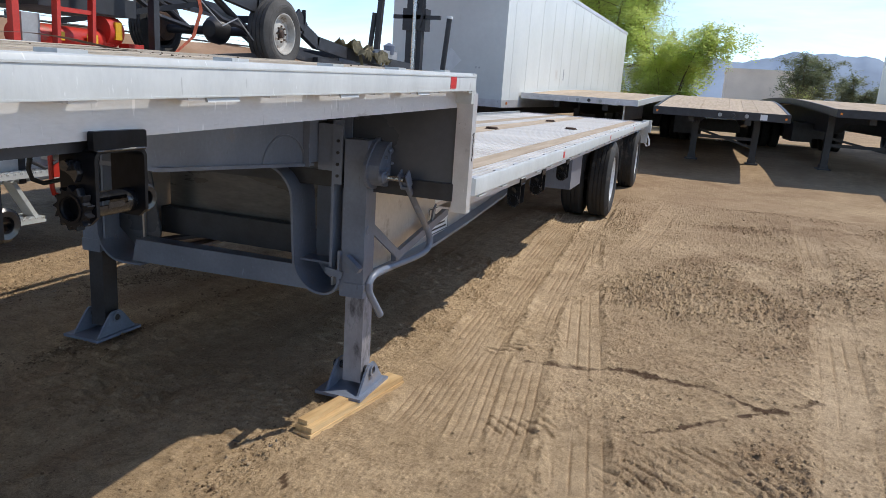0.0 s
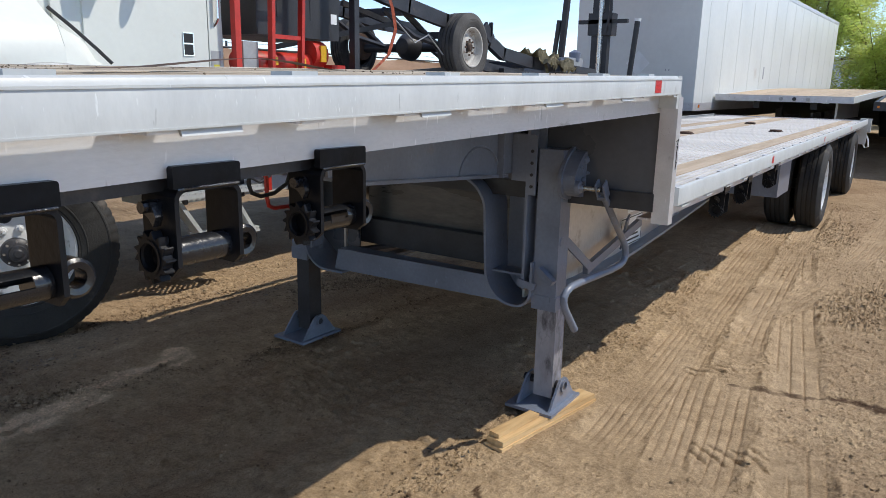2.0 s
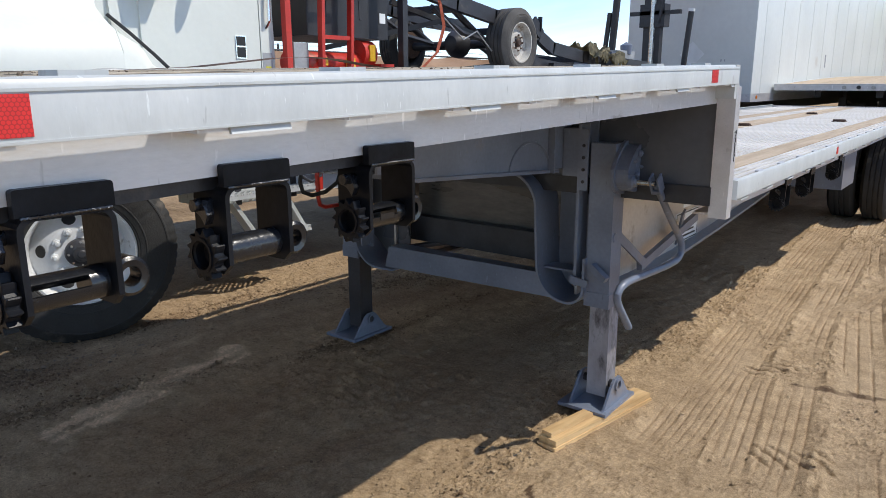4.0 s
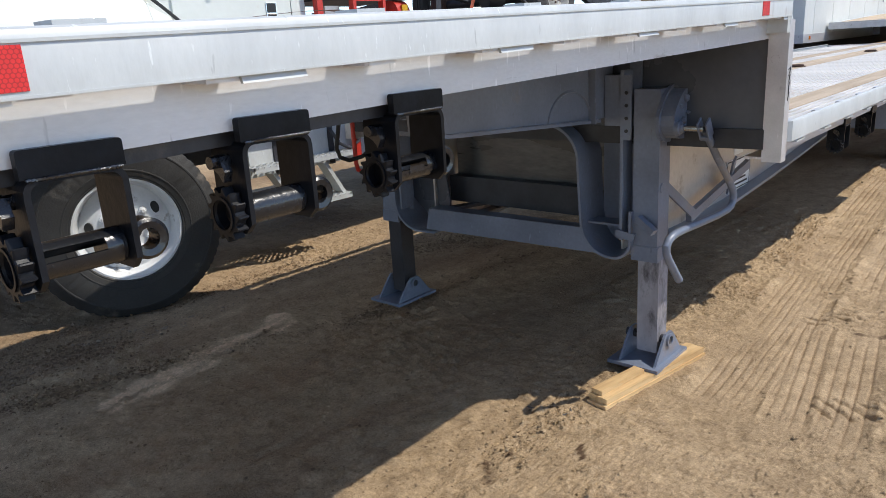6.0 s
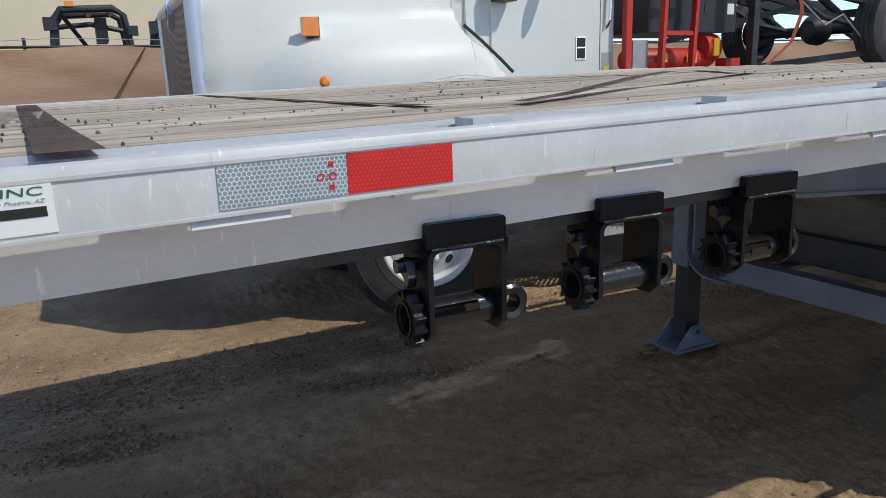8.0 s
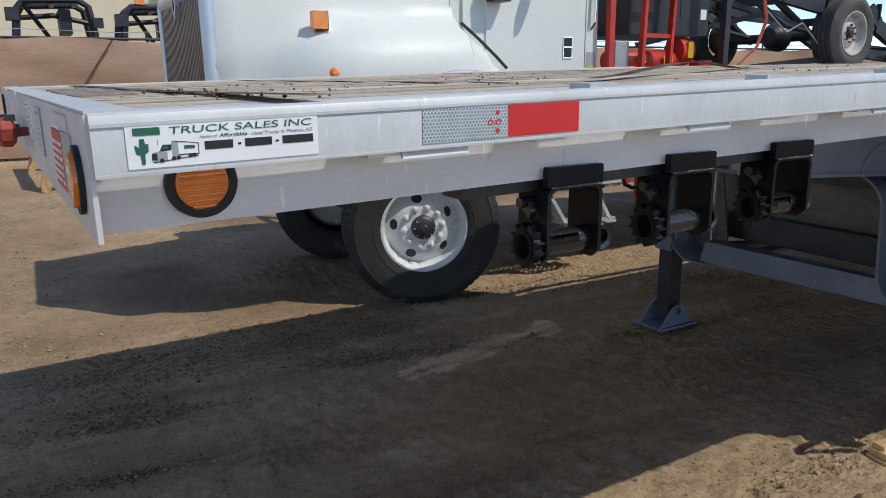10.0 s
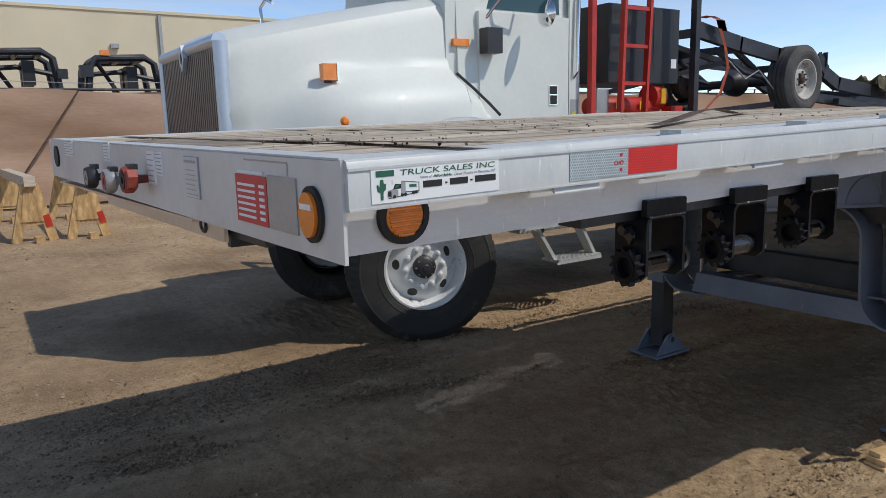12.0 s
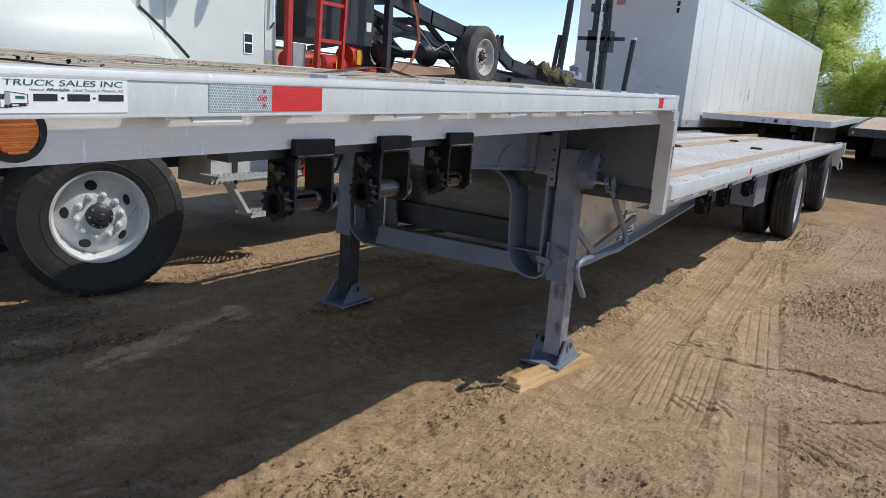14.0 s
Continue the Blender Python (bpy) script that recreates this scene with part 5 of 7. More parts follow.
# ---- wheels ----
def tyre_profile(R, w, r):
    """Tyre half-section as (radius, along), outer shoulder to inner."""
    h = w / 2
    return [(r, -h * 0.78), (r + 0.012, -h * 0.90), (r + 0.018, -h * 0.97), (r + 0.026, -h * 0.965), (r + 0.03, -h * 0.99), (r + 0.060, -h * 1.025), (r + 0.062, -h * 1.040), (r + 0.068, -h * 1.040), (r + 0.070, -h * 1.025), ((R + r) / 2, -h * 1.04), (R - 0.075, -h * 1.01), (R - 0.072, -h * 1.025), (R - 0.064, -h * 1.02), (R - 0.062, -h * 1.0), (R - 0.05, -h * 0.96), (R - 0.012, -h * 0.82), (R, -h * 0.74),
            (R, -h * 0.42), (R - 0.012, -h * 0.40), (R - 0.012, -h * 0.34), (R, -h * 0.32), (R, -h * 0.05), (R - 0.012, -h * 0.03), (R - 0.012, h * 0.03), (R, h * 0.05),
            (R, h * 0.32), (R - 0.012, h * 0.34), (R - 0.012, h * 0.40), (R, h * 0.42), (R, h * 0.74), (R - 0.012, h * 0.82), (R - 0.05, h * 0.96), (R - 0.062, h * 1.0), (R - 0.064, h * 1.02), (R - 0.072, h * 1.025), (R - 0.075, h * 1.01), ((R + r) / 2, h * 1.04), (r + 0.070, h * 1.025), (r + 0.068, h * 1.040), (r + 0.062, h * 1.040), (r + 0.060, h * 1.025), (r + 0.03, h * 0.99), (r + 0.026, h * 0.965), (r + 0.018, h * 0.97), (r + 0.012, h * 0.90), (r, h * 0.78)]


for yw, zw in ((9.86, 0.50), (13.35, 0.505)):
    for xo in (-0.17, -0.50, -2.10, -2.43):
        wheel = part("wheel", lathe(bmesh.new(), tyre_profile(0.50, 0.27, 0.295), (xo, yw, zw), "x", 44), RUBBER, trailer, "dusty black trailer tyre on a white rim", smooth=True)
        if xo in (-0.17, -2.43):
            s = 1 if xo > -1 else -1
            part("rim", lathe(bmesh.new(), [(0.300, s * 0.115), (0.285, s * 0.112), (0.268, s * 0.06), (0.262, -s * 0.05), (0.20, -s * 0.075), (0.12, -s * 0.06), (0.10, s * 0.05), (0.0, s * 0.055)], (xo, yw, zw), "x", 36), WHITE_RIM, wheel, "white painted steel rim", smooth=True)
    part("axle", tube(bmesh.new(), [(-2.3, yw, zw), (-0.3, yw, zw)], 0.065, 14), DARK_STEEL, trailer, smooth=True)
    part("axle_hanger", B((-0.80, -0.60, yw - 0.12, yw + 0.12, zw, 0.80), (-2.0, -1.80, yw - 0.12, yw + 0.12, zw, 0.80)), DARK_STEEL, trailer, bevel=0.01)
part("mud_flap", B((-0.62, -0.04, 10.55, 10.56, 0.55, 0.99)), RUBBER, trailer)

# planks under the near foot


def plank(x, y, z, lx, ly, lz, turn, label):
    ob = part("wooden_plank", B((-lx / 2, lx / 2, -ly / 2, ly / 2, 0, lz)), WOOD_NEW, None, "", bevel=0.003)
    ob.matrix_basis = pose(x, y, z, 0, 0, turn)
    return tagged(ob, label, "plank", group="planks under the landing foot")


plank(-0.455, 3.225, -0.016, 0.100, 0.76, 0.032, -10, "pale new pine plank lying on the dirt under the foot")
plank(-0.457, 3.230, 0.0165, 0.094, 0.74, 0.026, -10, "pale pine plank lying on another plank")
plank(-0.510, 3.030, 0.0430, 0.055, 0.30, 0.020, -10, "short narrow pine board lying on a wider plank")


# ---- the white flatbed truck beyond the trailer ----
truck = thing("flatbed_truck", "white conventional flatbed truck parked on the dirt", "truck", at=(-4.37, 3.0, 0))
TX = -4.37


def truck_part(name, bm, material, label="", parent=None, smooth=False, bevel=0.0, segs=1):
    for v in bm.verts:
        v.co -= Vector((TX, 3.0, 0))
    return part(name, bm, material, parent or truck, label, smooth=smooth, bevel=bevel, segs=segs)


def loft(sections, cap=True):
    """Skins rows of points, section by section."""
    bm = bmesh.new()
    rows = [[bm.verts.new(p) for p in sec] for sec in sections]
    for a, b in zip(rows, rows[1:]):
        for i in range(len(a) - 1):
            bm.faces.new((a[i], a[i + 1], b[i + 1], b[i]))
    if cap:
        bm.faces.new(rows[0][::-1]), bm.faces.new(rows[-1])
    return bm


def hood_half(y, zt, hw, zs, fw, zf):
    """Half a hood section, from the middle out to the fender and down."""
    return [(0, y, zt), (hw * 0.45, y, zt - 0.012), (hw * 0.78, y, zt - 0.05), (hw * 0.95, y, zt - 0.12), (hw, y, zt - 0.22), (hw + 0.01, y, zs + 0.10),
            (hw + 0.04, y, zs + 0.02), (hw + (fw - hw) * 0.42, y, zs - 0.05), (hw + (fw - hw) * 0.8, y, zs - 0.12), (fw, y, zf), (fw + 0.012, y, zf - 0.12), (fw, y, zf - 0.30)]


rows = []
for y, zt, hw, zs, fw, zf in ((0.93, 2.20, 0.72, 1.66, 0.745, 1.40), (0.98, 2.245, 0.765, 1.68, 0.79, 1.42), (1.10, 2.280, 0.785, 1.72, 0.83, 1.46), (1.22, 2.305, 0.798, 1.78, 0.90, 1.52), (1.33, 2.33, 0.808, 1.85, 0.99, 1.59), (1.44, 2.355, 0.817, 1.91, 1.075, 1.65), (1.56, 2.380, 0.827, 1.945, 1.135, 1.69),
                              (1.75, 2.42, 0.84, 1.965, 1.185, 1.715), (1.95, 2.46, 0.852, 1.975, 1.208, 1.73), (2.15, 2.50, 0.865, 1.985, 1.215, 1.74), (2.40, 2.55, 0.88, 1.99, 1.21, 1.745), (2.54, 2.575, 0.885, 1.985, 1.19, 1.74)):
    half = hood_half(y, zt, hw, zs, fw, zf)
    rows.append([(TX - p[0], p[1], p[2]) for p in half[::-1]] + [(TX + p[0], p[1], p[2]) for p in half[1:]])
hood = truck_part("hood", loft(rows), WHITE_TRUCK, "glossy white sloping hood and fenders", smooth=True)
rows = []
for y, k in ((2.541, 1.19), (2.66, 1.17), (2.80, 1.11), (2.90, 1.04)):
    rows.append([(TX + 0.84, y, 1.98 - (y - 2.54) * 0.5), (TX + 0.90, y, 1.96 - (y - 2.54) * 0.5), (TX + k - 0.06, y, 1.87 - (y - 2.54) * 0.85), (TX + k, y, 1.745 - (y - 2.54) * 0.6), (TX + k, y, 1.44), (TX + 0.84, y, 1.44)])
truck_part("fender_tail", loft(rows), WHITE_TRUCK, "white rear fender flare", smooth=True)
truck_part("fender_cable", tube(bmesh.new(), [(TX + 0.93, 2.60, 1.97), (TX + 1.0, 2.70, 1.86), (TX + 1.07, 2.80, 1.74), (TX + 1.10, 2.87, 1.66)], 0.011, 8), INK_BLACK, smooth=True)
arch = [(TX + 1.225, 2.45 + 0.46 * math.cos(a), 1.40 + 0.235 * math.sin(a)) for a in (math.pi * k / 16 for k in range(17))]
truck_part("arch_lip", tube(bmesh.new(), arch, 0.018, 8), LABEL_GREY, "grey wheel arch lip", smooth=True)
# grille with chrome surround, upright bars and a plain diamond badge
def half_round(p0, p1, r):
    return tube(bmesh.new(), [p0, p1], r, 14)


gr = truck_part("grille_surround", half_round((TX - 0.72, 0.945, 2.155), (TX + 0.72, 0.945, 2.155), 0.048), SATIN, "satin plated grille surround", smooth=True)
truck_part("surround_side", half_round((TX + 0.735, 0.945, 1.12), (TX + 0.735, 0.945, 2.150), 0.048), SATIN, "", gr, smooth=True)
truck_part("surround_side", half_round((TX - 0.735, 0.945, 1.12), (TX - 0.735, 0.945, 2.150), 0.048), SATIN, "", gr, smooth=True)
truck_part("surround_base", half_round((TX - 0.72, 0.945, 1.12), (TX + 0.72, 0.945, 1.12), 0.04), CHROME, "", gr, smooth=True)
for k in range(30):
    x = TX - 0.685 + 1.37 * k / 29
    truck_part("grille_bar", B((x - 0.0125, x + 0.0125, 0.915, 0.94, 1.15, 2.115)), GRILLE)
truck_part("grille_back", B((TX - 0.70, TX + 0.70, 0.942, 0.95, 1.15, 2.115)), INK_BLACK)
truck_part("badge", prism(bmesh.new(), [(TX - 0.070, 2.10), (TX, 2.005), (TX + 0.070, 2.10), (TX, 2.195)], "y", 0.886, 0.915), SATIN, "plain chrome diamond badge", bevel=0.005)
truck_part("badge_centre", prism(bmesh.new(), [(TX - 0.022, 2.10), (TX, 2.06), (TX + 0.022, 2.10), (TX, 2.14)], "y", 0.882, 0.887), INK_BLACK)
truck_part("nose_panel", B((TX - 0.74, TX + 0.74, 0.96, 1.10, 1.0, 1.62)), DARK_STEEL, bevel=0.03)
truck_part("marker_stalk", B((TX + 0.955, TX + 0.985, 1.535, 1.575, 1.885, 1.90)), DARK_STEEL)
truck_part("turn_lamp", B((TX + 0.955, TX + 1.015, 1.505, 1.60, 1.90, 2.005)), ORANGE_LENS, "square amber turn lamp", bevel=0.008)
truck_part("turn_lamp_back", B((TX + 0.95, TX + 1.02, 1.60, 1.612, 1.895, 2.01)), CHROME)
truck_part("fender_lamp", lathe(bmesh.new(), [(0, 0.022), (0.02, 0.018), (0.032, 0.0)], (TX + 1.185, 1.557, 1.637), "x", 20), ORANGE_LENS, "round amber fender lamp", smooth=True)
# cab
truck_part("cab", loft([[(TX - 0.80, y, 2.98), (TX - 0.90, y, 2.55), (TX - 0.93, y, 1.0), (TX + 0.93, y, 1.0), (TX + 0.93, y, 1.9), (TX + 0.90, y, 2.55), (TX + 0.80, y, 2.98)][::1] for y in (2.62, 3.84)]), WHITE_TRUCK, "white steel cab", bevel=0.02)
truck_part("cowl", B((TX - 0.90, TX + 0.90, 2.53, 2.64, 1.3, 2.52)), WHITE_TRUCK, bevel=0.015)
truck_part("windscreen", loft([[(TX - 0.82, 2.60, 2.50), (TX + 0.82, 2.60, 2.50)], [(TX - 0.76, 2.80, 2.96), (TX + 0.76, 2.80, 2.96)]], cap=False), GLASS, "dark windscreen")
truck_part("roof", B((TX - 0.82, TX + 0.82, 2.72, 3.84, 2.95, 3.02)), WHITE_TRUCK, bevel=0.03)
door = truck_part("door", prism(bmesh.new(), [(2.80, 1.05), (3.70, 1.05), (3.70, 2.42), (2.80, 2.42)], "x", TX + 0.905, TX + 0.945), WHITE_TRUCK, "white cab door", bevel=0.008)
truck_part("door_window_frame", prism(bmesh.new(), [(2.82, 2.42), (3.69, 2.42), (3.66, 2.86), (2.98, 2.86)], "x", TX + 0.865, TX + 0.905), WHITE_TRUCK, bevel=0.006)
truck_part("door_glass", prism(bmesh.new(), [(2.90, 2.445), (3.63, 2.445), (3.61, 2.83), (3.03, 2.83)], "x", TX + 0.905, TX + 0.909), GLASS, "dark door window")
truck_part("door_handle", B((TX + 0.944, TX + 0.952, 3.49, 3.575, 1.735, 1.89)), CHROME, "chrome recessed door handle", bevel=0.003)
truck_part("handle_recess", B((TX + 0.952, TX + 0.954, 3.497, 3.568, 1.742, 1.812), (TX + 0.952, TX + 0.956, 3.497, 3.568, 1.822, 1.884)), INK_BLACK)
truck_part("rear_pillar", B((TX + 0.93, TX + 0.95, 3.705, 3.82, 1.05, 2.8)), WHITE_TRUCK, bevel=0.008)
truck_part("grab_bar", tube(bmesh.new(), [(TX + 0.94, 3.76, 1.95), (TX + 0.985, 3.76, 2.0), (TX + 0.985, 3.78, 2.6), (TX + 0.94, 3.78, 2.65)], 0.012, 8), CHROME, smooth=True)
truck_part("pillar_sticker", B((TX + 0.951, TX + 0.953, 3.715, 3.80, 1.64, 1.78)), LABEL_GREY)
truck_part("pillar_sticker", B((TX + 0.9535, TX + 0.9545, 3.735, 3.785, 1.645, 1.685)), mat("yellow_sticker", (0.6, 0.55, 0.05), 0.5))
truck_part("cowl_lamp", B((TX + 0.90, TX + 0.93, 2.58, 2.72, 2.165, 2.215)), ORANGE_LENS, "small amber cowl lamp", bevel=0.006)
truck_part("wedge_mirror", B((TX + 0.96, TX + 1.06, 2.79, 2.93, 2.11, 2.29)), PLASTIC, "black convex mirror housing", bevel=0.035)
truck_part("mirror_arm", tube(bmesh.new(), [(TX + 0.93, 2.86, 2.36), (TX + 1.0, 2.95, 2.50), (TX + 1.10, 3.05, 2.56), (TX + 1.16, 3.26, 2.62), (TX + 1.16, 3.30, 2.75)], 0.012, 8), CHROME, smooth=True)
truck_part("round_mirror", lathe(bmesh.new(), [(0, -0.035), (0.06, -0.028), (0.095, -0.006), (0.10, 0.0), (0.092, 0.006), (0.0, 0.012)], (TX + 1.15, 3.28, 2.40), "y", 28), CHROME, "round chrome spot mirror", smooth=True)
truck_part("hood_mirror", tube(bmesh.new(), [(TX - 0.55, 1.7, 2.38), (TX - 0.58, 1.7, 2.58), (TX - 0.50, 1.72, 2.64), (TX - 0.40, 1.74, 2.60)], 0.014, 8), CHROME, smooth=True)
truck_part("air_horn", lathe(bmesh.new(), [(0.01, 0.2), (0.02, 0.08), (0.05, 0.0), (0.0, 0.01)], (TX - 0.25, 2.7, 3.07), "y", 14), CHROME, smooth=True)
# steps and fuel tank below the cab
truck_part("fuel_tank", B((TX + 0.45, TX + 0.86, 3.25, 5.0, 0.70, 1.16)), ALU_RUB, "bright aluminium fuel tank", bevel=0.09)
for yb in (3.46, 3.98, 4.50):
    truck_part("tank_strap", B((TX + 0.44, TX + 0.869, yb, yb + 0.05, 0.69, 1.17)), DARK_STEEL, bevel=0.09)


def mesh_tread(x0, x1, y0, y1, z):
    """An open step tread of crossed strands inside an angle frame."""
    bm = B((x0, x1, y0, y0 + 0.012, z - 0.022, z), (x0, x1, y1 - 0.012, y1, z - 0.022, z), (x1 - 0.006, x1, y0, y1, z - 0.040, z), (x0, x0 + 0.006, y0, y1, z - 0.022, z))
    w, n = x1 - x0, round((y1 - y0 + x1 - x0) / 0.052)
    for k in range(n):
        a = y0 - w + (y1 - y0 + w) * (k + 0.5) / n
        for s0 in (1, -1):
            p, q = (a, a + w) if s0 > 0 else (a + w, a)
            u0, u1 = 0.0, 1.0
            lo, hi = (y0 - p) / (q - p), (y1 - p) / (q - p)
            u0, u1 = max(0.0, min(lo, hi)), min(1.0, max(lo, hi))
            if u1 - u0 > 0.03:
                bar(bm, (x0 + w * u0, p + (q - p) * u0, z - 0.006), (x0 + w * u1, p + (q - p) * u1, z - 0.006), 0.012, 0.010)
    return bm


truck_part("upper_step", mesh_tread(TX + 0.80, TX + 1.0, 3.19, 4.12, 0.79), ALU_RUB, "open mesh aluminium upper step")
truck_part("cab_step", mesh_tread(TX + 0.80, TX + 1.0, 3.54, 4.06, 0.465), ALU_RUB, "open mesh aluminium cab step")
truck_part("step_side", bar(bmesh.new(), (TX + 0.90, 3.57, 0.455), (TX + 0.90, 3.38, 0.73), 0.10, 0.03), ALU_RUB)
truck_part("step_side", bar(bmesh.new(), (TX + 0.90, 4.03, 0.455), (TX + 0.90, 3.86, 0.73), 0.10, 0.03), ALU_RUB)
truck_part("air_hose", tube(bmesh.new(), [(TX + 0.9, 3.98, 0.96), (TX + 0.95, 4.02, 0.85), (TX + 0.95, 4.12, 0.80), (TX + 0.95, 4.22, 0.84), (TX + 0.92, 4.26, 0.96)], 0.014, 8), DARK_STEEL, smooth=True)
truck_part("hose_bracket", B((TX + 0.90, TX + 0.93, 4.20, 4.26, 0.72, 0.98)), RED_PAINT)
# chassis, bed and rear axles
truck_part("chassis_rail", B((TX + 0.38, TX + 0.46, 1.0, 12.4, 0.80, 1.05)), DARK_STEEL)
truck_part("chassis_rail", B((TX - 0.46, TX - 0.38, 1.0, 12.4, 0.80, 1.05)), DARK_STEEL)
truck_part("flat_bed", B((TX - 1.2, TX + 1.2, 3.92, 12.6, 1.26, 1.44)), DARK_STEEL, "dark steel flat bed", bevel=0.01)


def truck_wheel(x, y, s, steer):
    R = 0.568 if steer else 0.525
    bm = lathe(bmesh.new(), tyre_profile(R, 0.345 if steer else 0.285, 0.305), (x - s * (0.0275 if steer else 0.0), y, 0.525), "x", 240 if steer else 52)
    if steer:
        # shoulder sipes, and raised plain bars where the side wall is lettered
        mid = x - s * 0.0275
        for v in bm.verts:
            rr, a = math.hypot(v.co.y - y, v.co.z - 0.525), math.atan2(v.co.z - 0.525, v.co.y - y)
            n = round(a / (2 * math.pi / 240))
            side = abs(v.co.x - mid) / 0.1725
            if rr > R - 0.055 and side > 0.70 and n % 4 == 0:
                v.co.y, v.co.z = y + (v.co.y - y) * (rr - 0.007) / rr, 0.525 + (v.co.z - 0.525) * (rr - 0.007) / rr
            if 0.41 < rr < 0.45 and (n // 14) % 4 in (1, 2) and n % 5 in (0, 1, 2):
                v.co.x += math.copysign(0.004, v.co.x - mid)
    wheel = truck_part("wheel", bm, RUBBER, "black highway tyre on a white rim", smooth=True)
    ofs = 0.07 if steer else -0.05
    prof = [(0.318, s * 0.128), (0.305, s * 0.130), (0.292, s * 0.115), (0.280, s * 0.06), (0.268, s * 0.01), (0.262, s * (ofs - 0.055)), (0.235, s * (ofs - 0.045)), (0.185, s * (ofs - 0.005)), (0.155, s * ofs), (0.0, s * ofs)]
    rim = truck_part("rim", lathe(bmesh.new(), prof, (x, y, 0.525), "x", 48), WHITE_RIM, "white painted steel rim", parent=wheel, smooth=True)
    if steer:
        for k in range(5):
            a = 2 * math.pi * k / 5 + 0.5
            c = Vector((x + s * (ofs - 0.028), y + 0.212 * math.cos(a), 0.525 + 0.212 * math.sin(a)))
            bm = lathe(bmesh.new(), [(0, 0.003), (0.037, 0.003), (0.039, -0.004)], (0, 0, 0), "x", 22)
            for v in bm.verts:
                if s < 0:
                    v.co.x = -v.co.x
                v.co.y *= 1.0 if abs(math.cos(a)) < 0.7 else 0.8
            bmesh.ops.rotate(bm, verts=bm.verts, cent=(0, 0, 0), matrix=Matrix.Rotation(s * 0.675, 3, Vector((0, -math.sin(a), math.cos(a)))))
            bmesh.ops.translate(bm, verts=bm.verts, vec=c + Vector((s * 0.004, 0, 0)))
            truck_part("hand_hole", bm, INK_BLACK, parent=wheel)
        for k in range(10):
            a = 2 * math.pi * k / 10 + 0.1
            truck_part("lug_nut", lathe(bmesh.new(), [(0, s * 0.038), (0.011, s * 0.036), (0.015, s * 0.014), (0.024, s * 0.011), (0.026, 0)], (x + s * ofs, y + 0.143 * math.cos(a), 0.525 + 0.143 * math.sin(a)), "x", 8), WHITE_RIM, parent=wheel, smooth=True)
        truck_part("hub_cap", lathe(bmesh.new(), [(0, s * 0.075), (0.02, s * 0.074), (0.028, s * 0.066), (0.046, s * 0.064), (0.052, s * 0.05), (0.070, s * 0.045), (0.085, s * 0.03), (0.088, 0)], (x + s * ofs, y, 0.525), "x", 24), DARK_STEEL, "dark oily hub cap", parent=wheel, smooth=True)
        for k in range(8):
            a = 2 * math.pi * k / 8
            truck_part("hub_bolt", lathe(bmesh.new(), [(0, s * 0.01), (0.007, s * 0.01), (0.008, 0)], (x + s * (ofs + 0.038), y + 0.070 * math.cos(a), 0.525 + 0.070 * math.sin(a)), "x", 8), BARE_STEEL, parent=wheel)
    return wheel


for xx, s in ((-3.545, 1), (-5.195, -1)):
    w0 = truck_wheel(xx, 2.315, s, True)
    hubc = Vector((xx - TX, 2.315 - 3.0, 0.525))
    w0.matrix_basis = Matrix.Translation(hubc + Vector((0, 0, 0.036))) @ Matrix.Rotation(radians(-17), 4, 'Z') @ Matrix.Translation(-hubc)
for yy in (9.3, 10.65):
    for xx, s in ((-3.37, 1), (-3.68, 1), (-5.06, -1), (-5.37, -1)):
        truck_wheel(xx, yy, s, False)
truck_part("axle", tube(bmesh.new(), [(-5.3, 2.34, 0.5), (-3.6, 2.34, 0.5)], 0.05, 10), DARK_STEEL, smooth=True)
# red headache rack with a ladder, black tank and a red gas cylinder behind the cab
rack = truck_part("rack_frame", B((TX + 1.0, TX + 1.05, 3.86, 3.91, 1.44, 3.4), (TX - 1.06, TX - 0.98, 3.86, 3.93, 1.44, 3.4), (TX - 1.06, TX + 1.06, 3.86, 3.93, 3.32, 3.4), (TX + 0.98, TX + 1.06, 3.93, 4.9, 1.50, 1.60)), RED_PAINT, "red painted steel rack", bevel=0.006)
bm = bmesh.new()
bar(bm, (TX + 1.10, 4.14, 1.50), (TX + 1.10, 4.20, 3.3), 0.05, 0.03)
bar(bm, (TX + 1.10, 4.44, 1.50), (TX + 1.10, 4.52, 3.3), 0.05, 0.03)
truck_part("ladder_rail", bm, RED_PAINT, "red steel ladder")
for k in range(6):
    z = 1.60 + 0.305 * k
    truck_part("ladder_rung", bar(bmesh.new(), (TX + 1.10, 4.14 + 0.01 * k, z), (TX + 1.10, 4.46 + 0.012 * k, z), 0.03), RED_PAINT)
truck_part("oil_tank", B((TX + 0.20, TX + 1.0, 4.10, 5.00, 1.92, 2.56)), PLASTIC, "black plastic oil tank", bevel=0.13, segs=5, smooth=True)
truck_part("tank_cap", tube(bmesh.new(), [(TX + 0.75, 4.55, 2.70), (TX + 0.75, 4.55, 2.82)], 0.06, 16), DARK_STEEL, smooth=True)
for yb in (4.30, 4.66):
    truck_part("tank_rib", B((TX + 0.995, TX + 1.004, yb, yb + 0.03, 2.06, 2.50)), PLASTIC, bevel=0.004)
truck_part("tank_sticker", B((TX + 1.001, TX + 1.004, 4.90, 4.97, 2.05, 2.13)), LABEL_WHITE)
